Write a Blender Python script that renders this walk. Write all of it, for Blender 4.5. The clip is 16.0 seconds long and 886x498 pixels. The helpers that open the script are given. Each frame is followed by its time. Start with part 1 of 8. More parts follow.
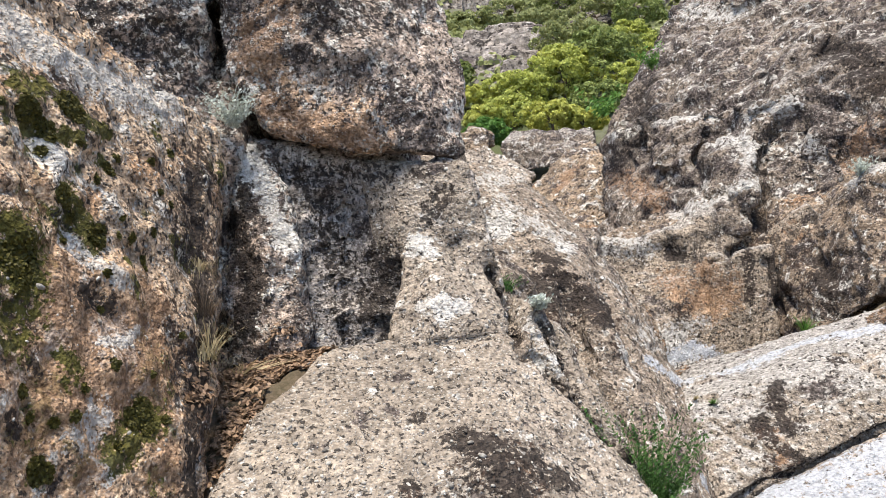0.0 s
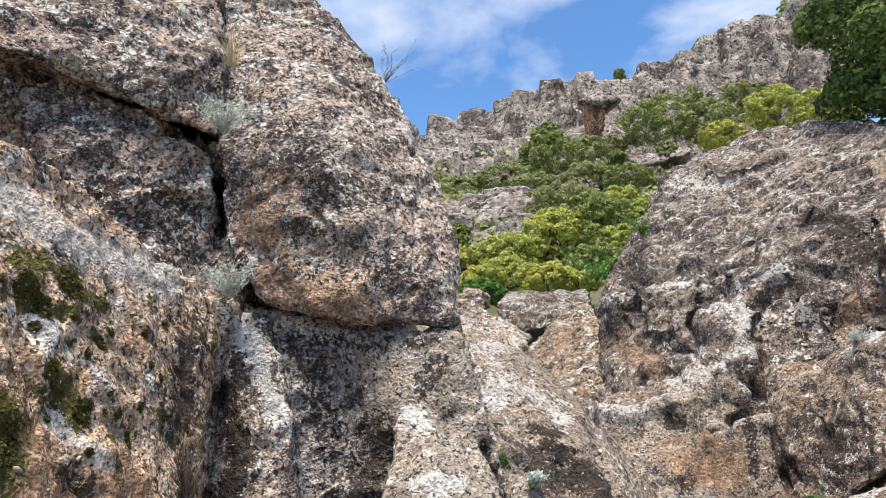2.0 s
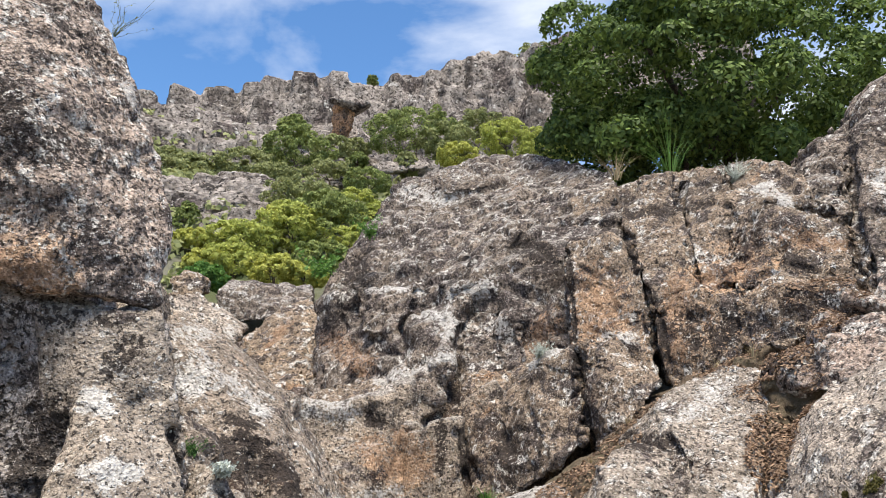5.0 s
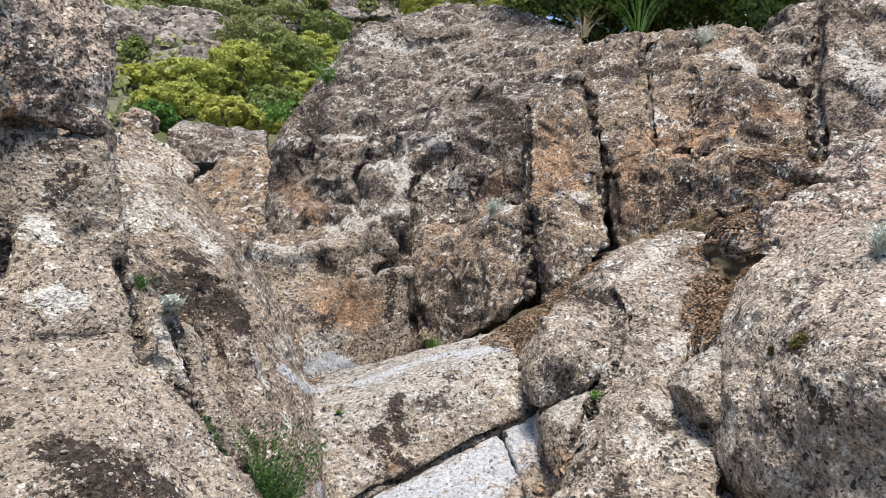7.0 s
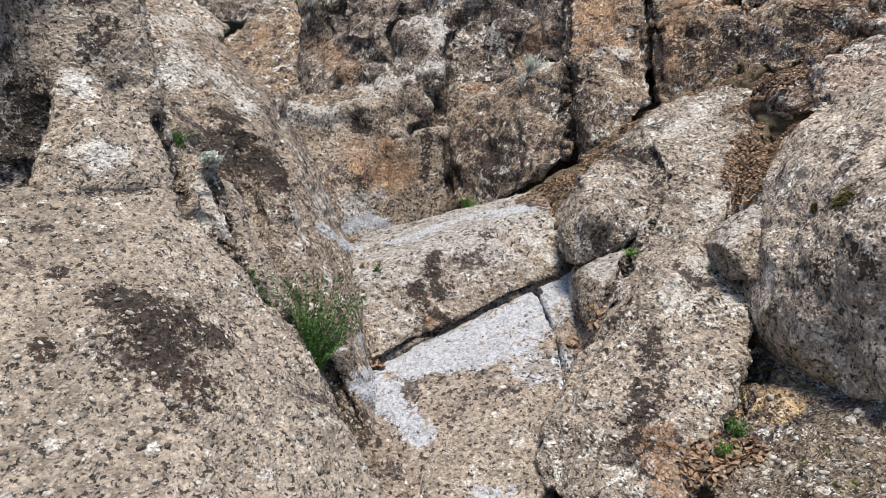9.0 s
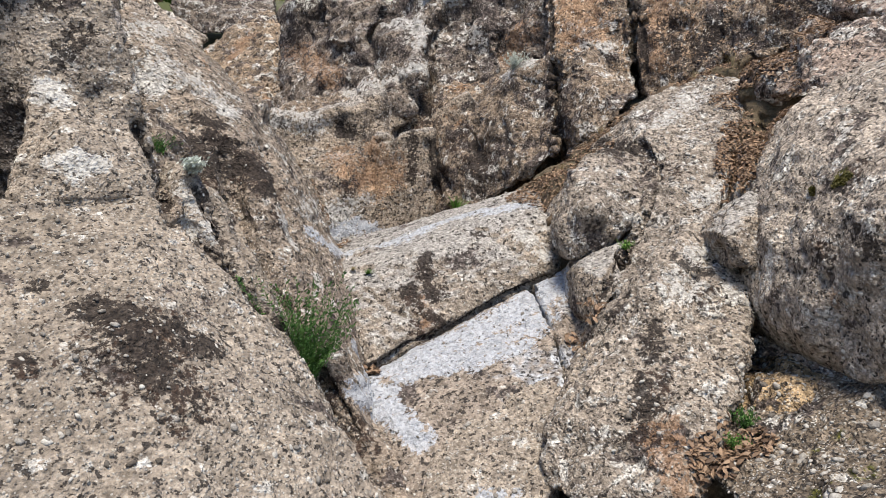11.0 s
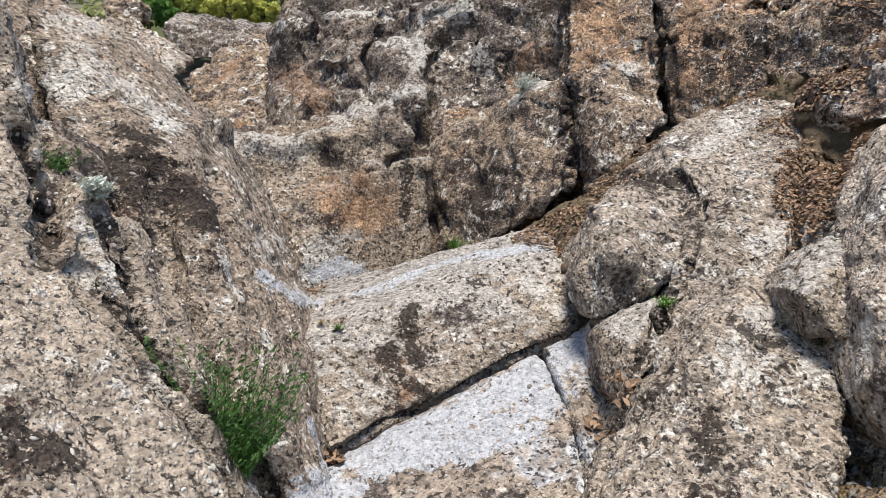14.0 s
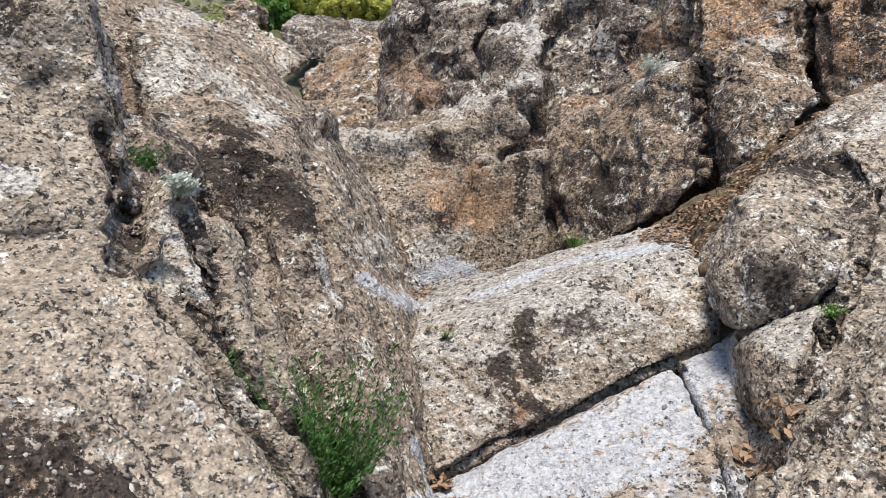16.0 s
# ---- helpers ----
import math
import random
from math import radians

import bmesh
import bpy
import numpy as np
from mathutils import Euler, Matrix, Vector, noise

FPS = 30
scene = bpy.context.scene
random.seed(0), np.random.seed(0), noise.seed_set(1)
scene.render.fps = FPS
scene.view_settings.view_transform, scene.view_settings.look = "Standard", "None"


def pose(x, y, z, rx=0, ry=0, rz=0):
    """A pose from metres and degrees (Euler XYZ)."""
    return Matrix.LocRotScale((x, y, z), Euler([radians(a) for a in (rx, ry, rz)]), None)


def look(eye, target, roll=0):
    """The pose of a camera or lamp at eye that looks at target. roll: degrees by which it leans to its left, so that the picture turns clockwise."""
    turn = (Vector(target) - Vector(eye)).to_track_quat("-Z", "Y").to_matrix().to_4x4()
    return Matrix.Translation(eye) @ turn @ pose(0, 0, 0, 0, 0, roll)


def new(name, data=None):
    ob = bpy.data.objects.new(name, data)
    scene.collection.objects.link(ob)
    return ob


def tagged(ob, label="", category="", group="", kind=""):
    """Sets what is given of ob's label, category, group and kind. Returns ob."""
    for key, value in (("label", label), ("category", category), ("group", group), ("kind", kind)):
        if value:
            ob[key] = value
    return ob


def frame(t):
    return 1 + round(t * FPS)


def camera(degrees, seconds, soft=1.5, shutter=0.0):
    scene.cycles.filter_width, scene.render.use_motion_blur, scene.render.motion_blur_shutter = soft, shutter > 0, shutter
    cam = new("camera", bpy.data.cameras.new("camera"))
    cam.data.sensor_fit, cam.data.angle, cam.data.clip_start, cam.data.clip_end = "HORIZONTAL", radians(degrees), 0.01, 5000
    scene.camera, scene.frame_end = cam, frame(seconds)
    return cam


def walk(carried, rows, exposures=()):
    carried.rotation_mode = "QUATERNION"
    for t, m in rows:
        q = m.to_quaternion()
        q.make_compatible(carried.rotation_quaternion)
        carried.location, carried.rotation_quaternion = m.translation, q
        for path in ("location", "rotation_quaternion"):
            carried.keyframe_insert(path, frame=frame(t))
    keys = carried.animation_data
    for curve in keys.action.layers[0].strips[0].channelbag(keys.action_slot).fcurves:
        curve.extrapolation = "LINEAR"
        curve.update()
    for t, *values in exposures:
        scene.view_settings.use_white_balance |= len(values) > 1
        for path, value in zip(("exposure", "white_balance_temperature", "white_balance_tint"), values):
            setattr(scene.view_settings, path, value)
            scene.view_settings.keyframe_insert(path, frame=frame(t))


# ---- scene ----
cam = camera(59.5, 16.0, soft=0.75)
METRES, EYE, TILT, LEAN, TURN = 2.2, 1.5, 3.0, 2.0, 0.0
ROWS = [
    (0.0, 0.0, 0.0, 0.0, 0.0, 0.0, 0.0),
    (0.5, -0.0069, -0.008, 0.0147, 2.34, 3.6, 0.2),
    (1.0, -0.0066, -0.0087, 0.0275, 3.09, 7.04, 0.01),
    (1.5, -0.0025, -0.0095, 0.0356, 2.05, 9.74, -0.28),
    (2.0, 0.0062, -0.0044, 0.0401, -0.29, 11.53, -0.47),
    (2.5, 0.0179, -0.0067, 0.0417, -3.3, 12.43, -0.57),
    (3.0, 0.0251, -0.0111, 0.0406, -6.65, 12.64, -0.8),
    (3.5, 0.0322, -0.0194, 0.0373, -10.2, 12.57, -1.32),
    (4.0, 0.0398, -0.0193, 0.0364, -14.0, 12.6, -2.08),
    (6.5, 0.0603, -0.0066, 0.0164, -25.48, 5.89, -5.79),
    (7.0, 0.063, 0.0028, 0.0074, -24.41, 1.74, -6.12),
    (7.5, 0.0639, 0.0096, 0.0004, -23.29, -1.98, -6.19),
    (8.0, 0.0642, 0.0105, -0.0044, -22.52, -4.83, -6.15),
    (8.5, 0.0616, 0.011, -0.0097, -22.15, -6.94, -6.13),
    (9.0, 0.0579, 0.0106, -0.0154, -21.93, -8.49, -6.04),
    (11.5, 0.0691, 0.1047, -0.049, -23.35, -7.15, -3.63),
    (12.0, 0.141, 0.196, -0.0536, -23.56, -6.03, -3.82),
    (12.5, 0.1857, 0.2678, -0.0574, -23.51, -5.35, -4.27),
    (13.0, 0.2177, 0.373, -0.0709, -23.36, -5.07, -4.66),
    (13.5, 0.2529, 0.4538, -0.07, -23.14, -5.05, -4.93),
    (14.0, 0.3109, 0.5083, -0.0742, -22.54, -5.13, -4.96),
    (14.5, 0.3895, 0.5567, -0.0765, -21.41, -5.19, -4.95),
    (15.0, 0.4132, 0.6084, -0.0835, -19.47, -5.44, -4.79),
    (15.5, 0.3963, 0.6754, -0.0867, -16.86, -5.71, -4.44),
    (16.0, 0.3883, 0.6993, -0.0871, -13.95, -5.96, -3.78),
]
walk(cam, [(t, pose(0, 0, EYE, TILT, LEAN, TURN) @ pose(METRES * x, METRES * y, METRES * z, 90 + pitch, roll, yaw)) for t, x, y, z, yaw, pitch, roll in ROWS], [(0, 0.66), (4.2, 0.55), (7, 0.42), (9, 0.25), (12, 0.28), (15, 0.34)])

# ---- light ----
world = bpy.data.worlds.new("sky")
scene.world = world
world.use_nodes = True


def node(tree, kind, **sets):
    n = tree.nodes.new(kind)
    for key, value in sets.items():
        if key in n.inputs:
            n.inputs[key].default_value = value
    return n


def make_sky():
    tree = world.node_tree
    tree.nodes.clear()
    link = tree.links.new
    sky = tree.nodes.new("ShaderNodeTexSky")
    sky.sky_type, sky.sun_disc = "NISHITA", False
    sky.dust_density, sky.ozone_density = 0.2, 4.0
    sky.sun_elevation, sky.sun_rotation = radians(70), radians(197)
    coord = tree.nodes.new("ShaderNodeTexCoord")
    mapping = tree.nodes.new("ShaderNodeMapping")
    mapping.inputs["Scale"].default_value = (1.0, 1.0, 2.2)
    mapping.inputs["Location"].default_value = (0.35, 0.1, 0.25)
    link(coord.outputs["Generated"], mapping.inputs["Vector"])
    puffs = node(tree, "ShaderNodeTexNoise", Scale=3.1, Detail=7.0, Roughness=0.52, Distortion=0.25)
    link(mapping.outputs["Vector"], puffs.inputs["Vector"])
    cover = tree.nodes.new("ShaderNodeValToRGB")
    cover.color_ramp.elements[0].position, cover.color_ramp.elements[1].position = 0.47, 0.76
    link(puffs.outputs["Fac"], cover.inputs["Fac"])
    deep = node(tree, "ShaderNodeHueSaturation", Saturation=1.15, Value=1.0)
    link(sky.outputs["Color"], deep.inputs["Color"])
    blue = node(tree, "ShaderNodeBackground", Strength=0.15)
    link(deep.outputs["Color"], blue.inputs["Color"])
    cloud = node(tree, "ShaderNodeBackground", Color=(0.94, 0.96, 1.0, 1), Strength=0.92)
    mix = tree.nodes.new("ShaderNodeMixShader")
    out = tree.nodes.new("ShaderNodeOutputWorld")
    link(cover.outputs["Color"], mix.inputs["Fac"])
    link(blue.outputs["Background"], mix.inputs[1])
    link(cloud.outputs["Background"], mix.inputs[2])
    link(mix.outputs["Shader"], out.inputs["Surface"])


make_sky()
sun = new("sun", bpy.data.lights.new("sun", "SUN"))
sun.data.energy, sun.data.angle, sun.data.color = 5.0, radians(20), (1.0, 0.92, 0.79)
sun.matrix_world = look((-1.1, -3.5, 10), (0, 0, 0))


# ---- materials ----
def shade(name, rough=0.9):
    mat = bpy.data.materials.new(name)
    mat.use_nodes = True
    tree = mat.node_tree
    bsdf = tree.nodes["Principled BSDF"]
    bsdf.inputs["Roughness"].default_value = rough
    bsdf.inputs["Specular IOR Level"].default_value = 0.25
    return mat, tree, bsdf


def ramp(tree, source, low, high):
    """A soft step of a value between low and high."""
    r = tree.nodes.new("ShaderNodeMapRange")
    r.inputs["From Min"].default_value, r.inputs["From Max"].default_value = low, high
    tree.links.new(source, r.inputs["Value"])
    return r.outputs["Result"]


def blend(tree, fac, a, b, mode="MIX"):
    m = tree.nodes.new("ShaderNodeMix")
    m.data_type, m.blend_type = "RGBA", mode
    for value, slot in ((fac, m.inputs[0]), (a, m.inputs[6]), (b, m.inputs[7])):
        if isinstance(value, (int, float)):
            slot.default_value = value
        elif isinstance(value, tuple):
            slot.default_value = (*value, 1)
        else:
            tree.links.new(value, slot)
    return m.outputs[2]


def times(tree, a, b, op="MULTIPLY"):
    m = tree.nodes.new("ShaderNodeMath")
    m.operation = op
    for value, slot in ((a, m.inputs[0]), (b, m.inputs[1])):
        if isinstance(value, (int, float)):
            slot.default_value = value
        else:
            tree.links.new(value, slot)
    return m.outputs[0]


# what the strokes leave on the rocks: kind, two tones, cover; dark is also painted shade
STAINS_AND_SHADE = (
    ("worn", (0.34, 0.35, 0.375), (0.50, 0.525, 0.575), 0.85),
    ("rust", (0.17, 0.095, 0.052), (0.38, 0.235, 0.145), 0.66),
    ("pale", (0.38, 0.355, 0.325), (0.60, 0.575, 0.54), 0.8),
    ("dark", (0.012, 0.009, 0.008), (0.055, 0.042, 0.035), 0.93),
    ("moss", (0.03, 0.032, 0.006), (0.115, 0.105, 0.02), 0.95),
)


def rock_material(name, base=(0.27, 0.235, 0.20), pale=0.5, dark=0.5, rust=0.0, moss=0.0, streak=0.0, pebble=0.6, size=1.0, seed=0.0, rough=0.92, worn=0.0, top=0.0, fine=1.0, fleck=1.0, pit=1.0, stains=(), lichens=(), rusts=()):
    """Conglomerate: a mottled ground mass with pebbles, pale and dark lichen, rust, moss and water streaks; each amount runs from 0 to 1."""
    mat, tree, bsdf = shade(name, rough)
    link = tree.links.new
    geo = tree.nodes.new("ShaderNodeNewGeometry")
    place = tree.nodes.new("ShaderNodeMapping")
    place.inputs["Location"].default_value = (seed * 3.1, seed * 1.7, seed * 2.3)
    link(geo.outputs["Position"], place.inputs["Vector"])
    spot = place.outputs["Vector"]

    def cloud(scale, detail=6.0, roughness=0.6, distort=0.0, stretch=None):
        n = node(tree, "ShaderNodeTexNoise", Scale=scale / size, Detail=detail, Roughness=roughness, Distortion=distort)
        if stretch:
            s = tree.nodes.new("ShaderNodeMapping")
            s.inputs["Scale"].default_value = stretch
            link(spot, s.inputs["Vector"])
            link(s.outputs["Vector"], n.inputs["Vector"])
        else:
            link(spot, n.inputs["Vector"])
        return n.outputs["Fac"]

    def clustered(scale, roughness):
        """Patches of their own size, or small flecks gathered in clusters."""
        if fleck == 1.0:
            return cloud(scale, 7, roughness - 0.07)
        return times(tree, times(tree, times(tree, cloud(scale * fleck, 6, roughness - 0.08), 0.8), 0.1, "ADD"), times(tree, times(tree, cloud(scale * 0.45, 6, 0.65), 0.5, "SUBTRACT"), 0.55), "ADD")

    def cells(scale):
        v = node(tree, "ShaderNodeTexVoronoi", Scale=scale / size, Randomness=1.0)
        link(spot, v.inputs["Vector"])
        return v.outputs["Distance"], v.outputs["Color"]

    def near(spots, raggedness=0.5):
        """One where the surface lies in one of the round patches, with ragged rims."""
        rag, total = cloud(14.0, 8, 0.7), None
        for x, y, z, r in spots:
            away = tree.nodes.new("ShaderNodeVectorMath")
            away.operation = "DISTANCE"
            link(geo.outputs["Position"], away.inputs[0])
            away.inputs[1].default_value = (x, y, z)
            edge = times(tree, times(tree, away.outputs["Value"], 1.0 / r), times(tree, times(tree, rag, 0.5, "SUBTRACT"), 5.0 * raggedness), "ADD")
            mask = ramp(tree, edge, 0.95, 0.8)
            total = mask if total is None else times(tree, total, mask, "MAXIMUM")
        return total

    broad, mid, grain = cloud(0.9, 3), cloud(6.0, 8, 0.68), cloud(40.0, 3, 0.6)
    b = Vector((base[0] * 1.1, base[1] * 1.03, base[2] * 0.985))
    colour = blend(tree, ramp(tree, broad, 0.38, 0.62), tuple(b * 0.85), tuple(Vector((b.x * 1.15, b.y * 1.15, b.z * 1.14))))
    colour = blend(tree, times(tree, ramp(tree, mid, 0.42, 0.60), 0.6), colour, tuple(b * 0.52))
    dist, tone = cells(34.0)
    wide, big_tone = cells(13.0)
    grey = tree.nodes.new("ShaderNodeRGBToBW")
    link(tone, grey.inputs["Color"])
    if worn:
        colour = blend(tree, times(tree, ramp(tree, cloud(1.4, 7, 0.65), 0.60 - 0.3 * worn, 0.66 - 0.3 * worn), 0.85), colour, (0.47, 0.495, 0.54))
    # paler upward faces: worn on the block, sky light painted in on the bank
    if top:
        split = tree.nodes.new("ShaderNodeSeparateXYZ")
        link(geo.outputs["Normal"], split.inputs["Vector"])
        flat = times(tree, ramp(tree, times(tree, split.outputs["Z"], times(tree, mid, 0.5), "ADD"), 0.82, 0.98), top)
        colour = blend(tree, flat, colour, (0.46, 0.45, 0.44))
    if rust:
        colour = blend(tree, times(tree, ramp(tree, cloud(1.6, 8, 0.68, 0.4), 0.66 - 0.22 * rust, 0.72 - 0.2 * rust), 0.7), colour, (0.36, 0.20, 0.105))
        colour = blend(tree, times(tree, ramp(tree, cloud(5.0, 8, 0.7, 0.4), 0.68 - 0.14 * rust, 0.74 - 0.13 * rust), 0.65), colour, (0.52, 0.32, 0.19))
    if rusts:
        colour = blend(tree, times(tree, near(rusts, 0.9), 0.62), colour, (0.56, 0.36, 0.22))
    if streak:
        runs = ramp(tree, cloud(4.0, 7, 0.66, 0.0, (1.0, 1.0, 0.11)), 0.62 - 0.2 * streak, 0.70 - 0.2 * streak)
        colour = blend(tree, times(tree, runs, 0.75), colour, (0.06, 0.048, 0.042))
    stone_mask = times(tree, ramp(tree, grey.outputs["Val"], 0.58, 0.66), ramp(tree, dist, 0.40, 0.33))
    colour = blend(tree, times(tree, stone_mask, pebble * 0.6), colour, (0.46, 0.42, 0.365))
    dark_stone = times(tree, ramp(tree, grey.outputs["Val"], 0.40, 0.34), ramp(tree, dist, 0.38, 0.31))
    colour = blend(tree, times(tree, dark_stone, pebble * 0.55), colour, (0.12, 0.10, 0.085))
    if dark:
        patches = ramp(tree, clustered(3.2, 0.74), 0.625 - 0.20 * dark, 0.655 - 0.20 * dark)
        colour = blend(tree, times(tree, patches, 0.9), colour, blend(tree, ramp(tree, grain, 0.4, 0.6), (0.045, 0.035, 0.033), (0.13, 0.105, 0.098)))
    if pale:
        crust = ramp(tree, clustered(7.5, 0.76), 0.645 - 0.19 * pale, 0.672 - 0.19 * pale)
        colour = blend(tree, times(tree, crust, 0.92), colour, blend(tree, ramp(tree, grain, 0.35, 0.6), (0.40, 0.375, 0.345), (0.60, 0.575, 0.54)))
    if lichens:
        colour = blend(tree, times(tree, near(lichens, 0.7), 0.8), colour, (0.62, 0.60, 0.57))
    if moss:
        cushion = times(tree, ramp(tree, cloud(2.6, 3, 0.5), 0.64 - 0.2 * moss, 0.67 - 0.2 * moss), ramp(tree, cloud(12.0, 6, 0.65), 0.45, 0.49))
        colour = blend(tree, times(tree, cushion, 0.95), colour, blend(tree, ramp(tree, grain, 0.35, 0.65), (0.035, 0.04, 0.008), (0.12, 0.115, 0.022)))
    small, small_tone = cells(80.0)
    fleck = tree.nodes.new("ShaderNodeRGBToBW")
    link(small_tone, fleck.inputs["Color"])
    colour = blend(tree, 0.48 * fine * (0.4 + 0.6 * pebble), colour, blend(tree, ramp(tree, fleck.outputs["Val"], 0.28, 0.72), (0.42, 0.41, 0.40), (1.22, 1.22, 1.22)), "MULTIPLY")
    colour = blend(tree, 0.52 * fine, colour, blend(tree, ramp(tree, grain, 0.34, 0.60), (0.21, 0.195, 0.185), (1.40, 1.40, 1.38)), "MULTIPLY")
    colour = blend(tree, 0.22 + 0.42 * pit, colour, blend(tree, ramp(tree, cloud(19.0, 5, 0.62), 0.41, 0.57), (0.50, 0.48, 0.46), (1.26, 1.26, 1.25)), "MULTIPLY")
    bit, bit_tone = cells(58.0)
    hue = tree.nodes.new("ShaderNodeRGBToBW")
    link(bit_tone, hue.inputs["Color"])
    colour = blend(tree, times(tree, times(tree, ramp(tree, hue.outputs["Val"], 0.60, 0.63), ramp(tree, bit, 0.36, 0.30)), 0.66 * pebble), colour, (0.60, 0.56, 0.51))
    colour = blend(tree, times(tree, times(tree, ramp(tree, hue.outputs["Val"], 0.38, 0.36), ramp(tree, bit, 0.36, 0.30)), 0.8 * pebble * pit), colour, (0.045, 0.038, 0.034))
    # dark patches: stains, and on the dark ridge also painted groove shade
    if stains:
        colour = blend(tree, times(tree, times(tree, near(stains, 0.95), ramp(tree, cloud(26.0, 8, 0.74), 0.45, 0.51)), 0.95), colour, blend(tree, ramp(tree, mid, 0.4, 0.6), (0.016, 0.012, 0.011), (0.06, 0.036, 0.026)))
    # near-black spots: black lichen, and pits with their shade painted into the colour
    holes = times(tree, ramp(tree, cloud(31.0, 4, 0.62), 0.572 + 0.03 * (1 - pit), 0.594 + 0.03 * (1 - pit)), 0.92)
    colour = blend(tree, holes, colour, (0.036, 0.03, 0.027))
    rag = times(tree, times(tree, cloud(11.0, 9, 0.72), 0.5, "SUBTRACT"), 2.6)
    fine_rag = times(tree, times(tree, cloud(30.0, 5, 0.72), 0.5, "SUBTRACT"), 3.4)
    for kind, low, high, amount in STAINS_AND_SHADE:
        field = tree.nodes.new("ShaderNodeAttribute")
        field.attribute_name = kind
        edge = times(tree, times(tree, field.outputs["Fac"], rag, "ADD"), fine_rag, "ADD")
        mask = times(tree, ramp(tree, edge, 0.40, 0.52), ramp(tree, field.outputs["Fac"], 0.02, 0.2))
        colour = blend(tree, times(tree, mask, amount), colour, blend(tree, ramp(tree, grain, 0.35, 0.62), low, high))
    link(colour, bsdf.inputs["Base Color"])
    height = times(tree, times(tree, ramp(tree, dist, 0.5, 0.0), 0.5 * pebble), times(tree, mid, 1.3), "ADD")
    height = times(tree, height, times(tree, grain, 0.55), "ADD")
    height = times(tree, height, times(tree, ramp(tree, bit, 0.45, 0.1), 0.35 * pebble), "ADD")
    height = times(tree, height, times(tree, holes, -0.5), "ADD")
    height = times(tree, height, times(tree, ramp(tree, wide, 0.5, 0.0), 0.5 * pebble), "ADD")
    bump = node(tree, "ShaderNodeBump", Strength=1.0, Distance=0.028 * size)
    link(height, bump.inputs["Height"])
    link(bump.outputs["Normal"], bsdf.inputs["Normal"])
    return mat


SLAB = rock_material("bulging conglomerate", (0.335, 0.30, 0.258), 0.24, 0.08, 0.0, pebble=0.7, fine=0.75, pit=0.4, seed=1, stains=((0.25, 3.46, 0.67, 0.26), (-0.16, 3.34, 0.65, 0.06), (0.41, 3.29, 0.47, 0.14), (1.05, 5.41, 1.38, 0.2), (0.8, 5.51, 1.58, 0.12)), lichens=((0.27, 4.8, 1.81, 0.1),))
RIBMAT = rock_material("ribbed conglomerate", (0.335, 0.30, 0.258), 0.32, 0.14, pebble=0.6, fine=0.8, pit=0.5, seed=2, lichens=((0.02, 4.42, 1.4, 0.10), (-0.13, 4.74, 1.78, 0.1), (-0.03, 4.17, 1.12, 0.06)))
LICHEN = rock_material("lichen rock", (0.42, 0.355, 0.31), 0.60, 0.6, 0.10, pebble=0.7, fleck=2.2, seed=3, rusts=((-1.06, 4.75, 2.7, 0.3), (-0.53, 4.69, 2.48, 0.25), (-0.81, 4.73, 2.57, 0.25)), lichens=((-0.92, 4.72, 1.82, 0.12), (-1.19, 4.8, 2.29, 0.2)))
DARKLICHEN = rock_material("dark lichen rock", (0.37, 0.305, 0.265), 0.60, 0.64, 0.14, pebble=0.6, fleck=2.2, seed=4)
MOSSY = rock_material("mossy rock", (0.60, 0.47, 0.345), 0.48, 0.24, 0.6, 0.30, pebble=0.7, seed=5, stains=((-1.27, 3.99, 1.82, 0.26), (-1.2, 3.48, 1.27, 0.24), (-1.3, 4.25, 2.24, 0.2), (-1.51, 2.71, 1.74, 0.14), (-1.45, 2.68, 1.46, 0.12)), lichens=((-1.54, 3.02, 2.1, 0.1), (-1.32, 3.1, 1.35, 0.12)), rusts=((-1.33, 3.14, 1.44, 0.42), (-1.38, 2.78, 1.27, 0.36), (-1.22, 3.13, 1.12, 0.36), (-1.38, 2.62, 1.05, 0.3)))
WET = rock_material("wet recess rock", (0.42, 0.40, 0.39), 0.24, 0.24, 0.0, 0.0, 0.5, pebble=0.7, seed=6, rough=0.7)
WHITE = rock_material("water-worn limestone", (0.33, 0.29, 0.25), 0.2, 0.10, worn=0.12, fine=0.6, pebble=0.45, seed=7, rough=0.7)
# spots along the grooves: dark lichen with the groove's shade painted in
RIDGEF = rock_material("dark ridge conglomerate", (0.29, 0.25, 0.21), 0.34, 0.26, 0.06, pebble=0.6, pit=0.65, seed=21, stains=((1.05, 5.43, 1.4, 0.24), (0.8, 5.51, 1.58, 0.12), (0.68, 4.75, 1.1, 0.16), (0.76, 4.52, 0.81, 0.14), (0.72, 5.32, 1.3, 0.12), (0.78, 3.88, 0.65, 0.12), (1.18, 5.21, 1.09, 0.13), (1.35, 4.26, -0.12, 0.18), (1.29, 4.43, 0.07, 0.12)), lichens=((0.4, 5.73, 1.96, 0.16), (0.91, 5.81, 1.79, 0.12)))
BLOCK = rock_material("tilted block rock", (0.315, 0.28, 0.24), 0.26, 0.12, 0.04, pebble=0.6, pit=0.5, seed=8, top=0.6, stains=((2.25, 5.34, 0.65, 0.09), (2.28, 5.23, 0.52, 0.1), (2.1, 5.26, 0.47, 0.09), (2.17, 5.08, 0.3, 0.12)))
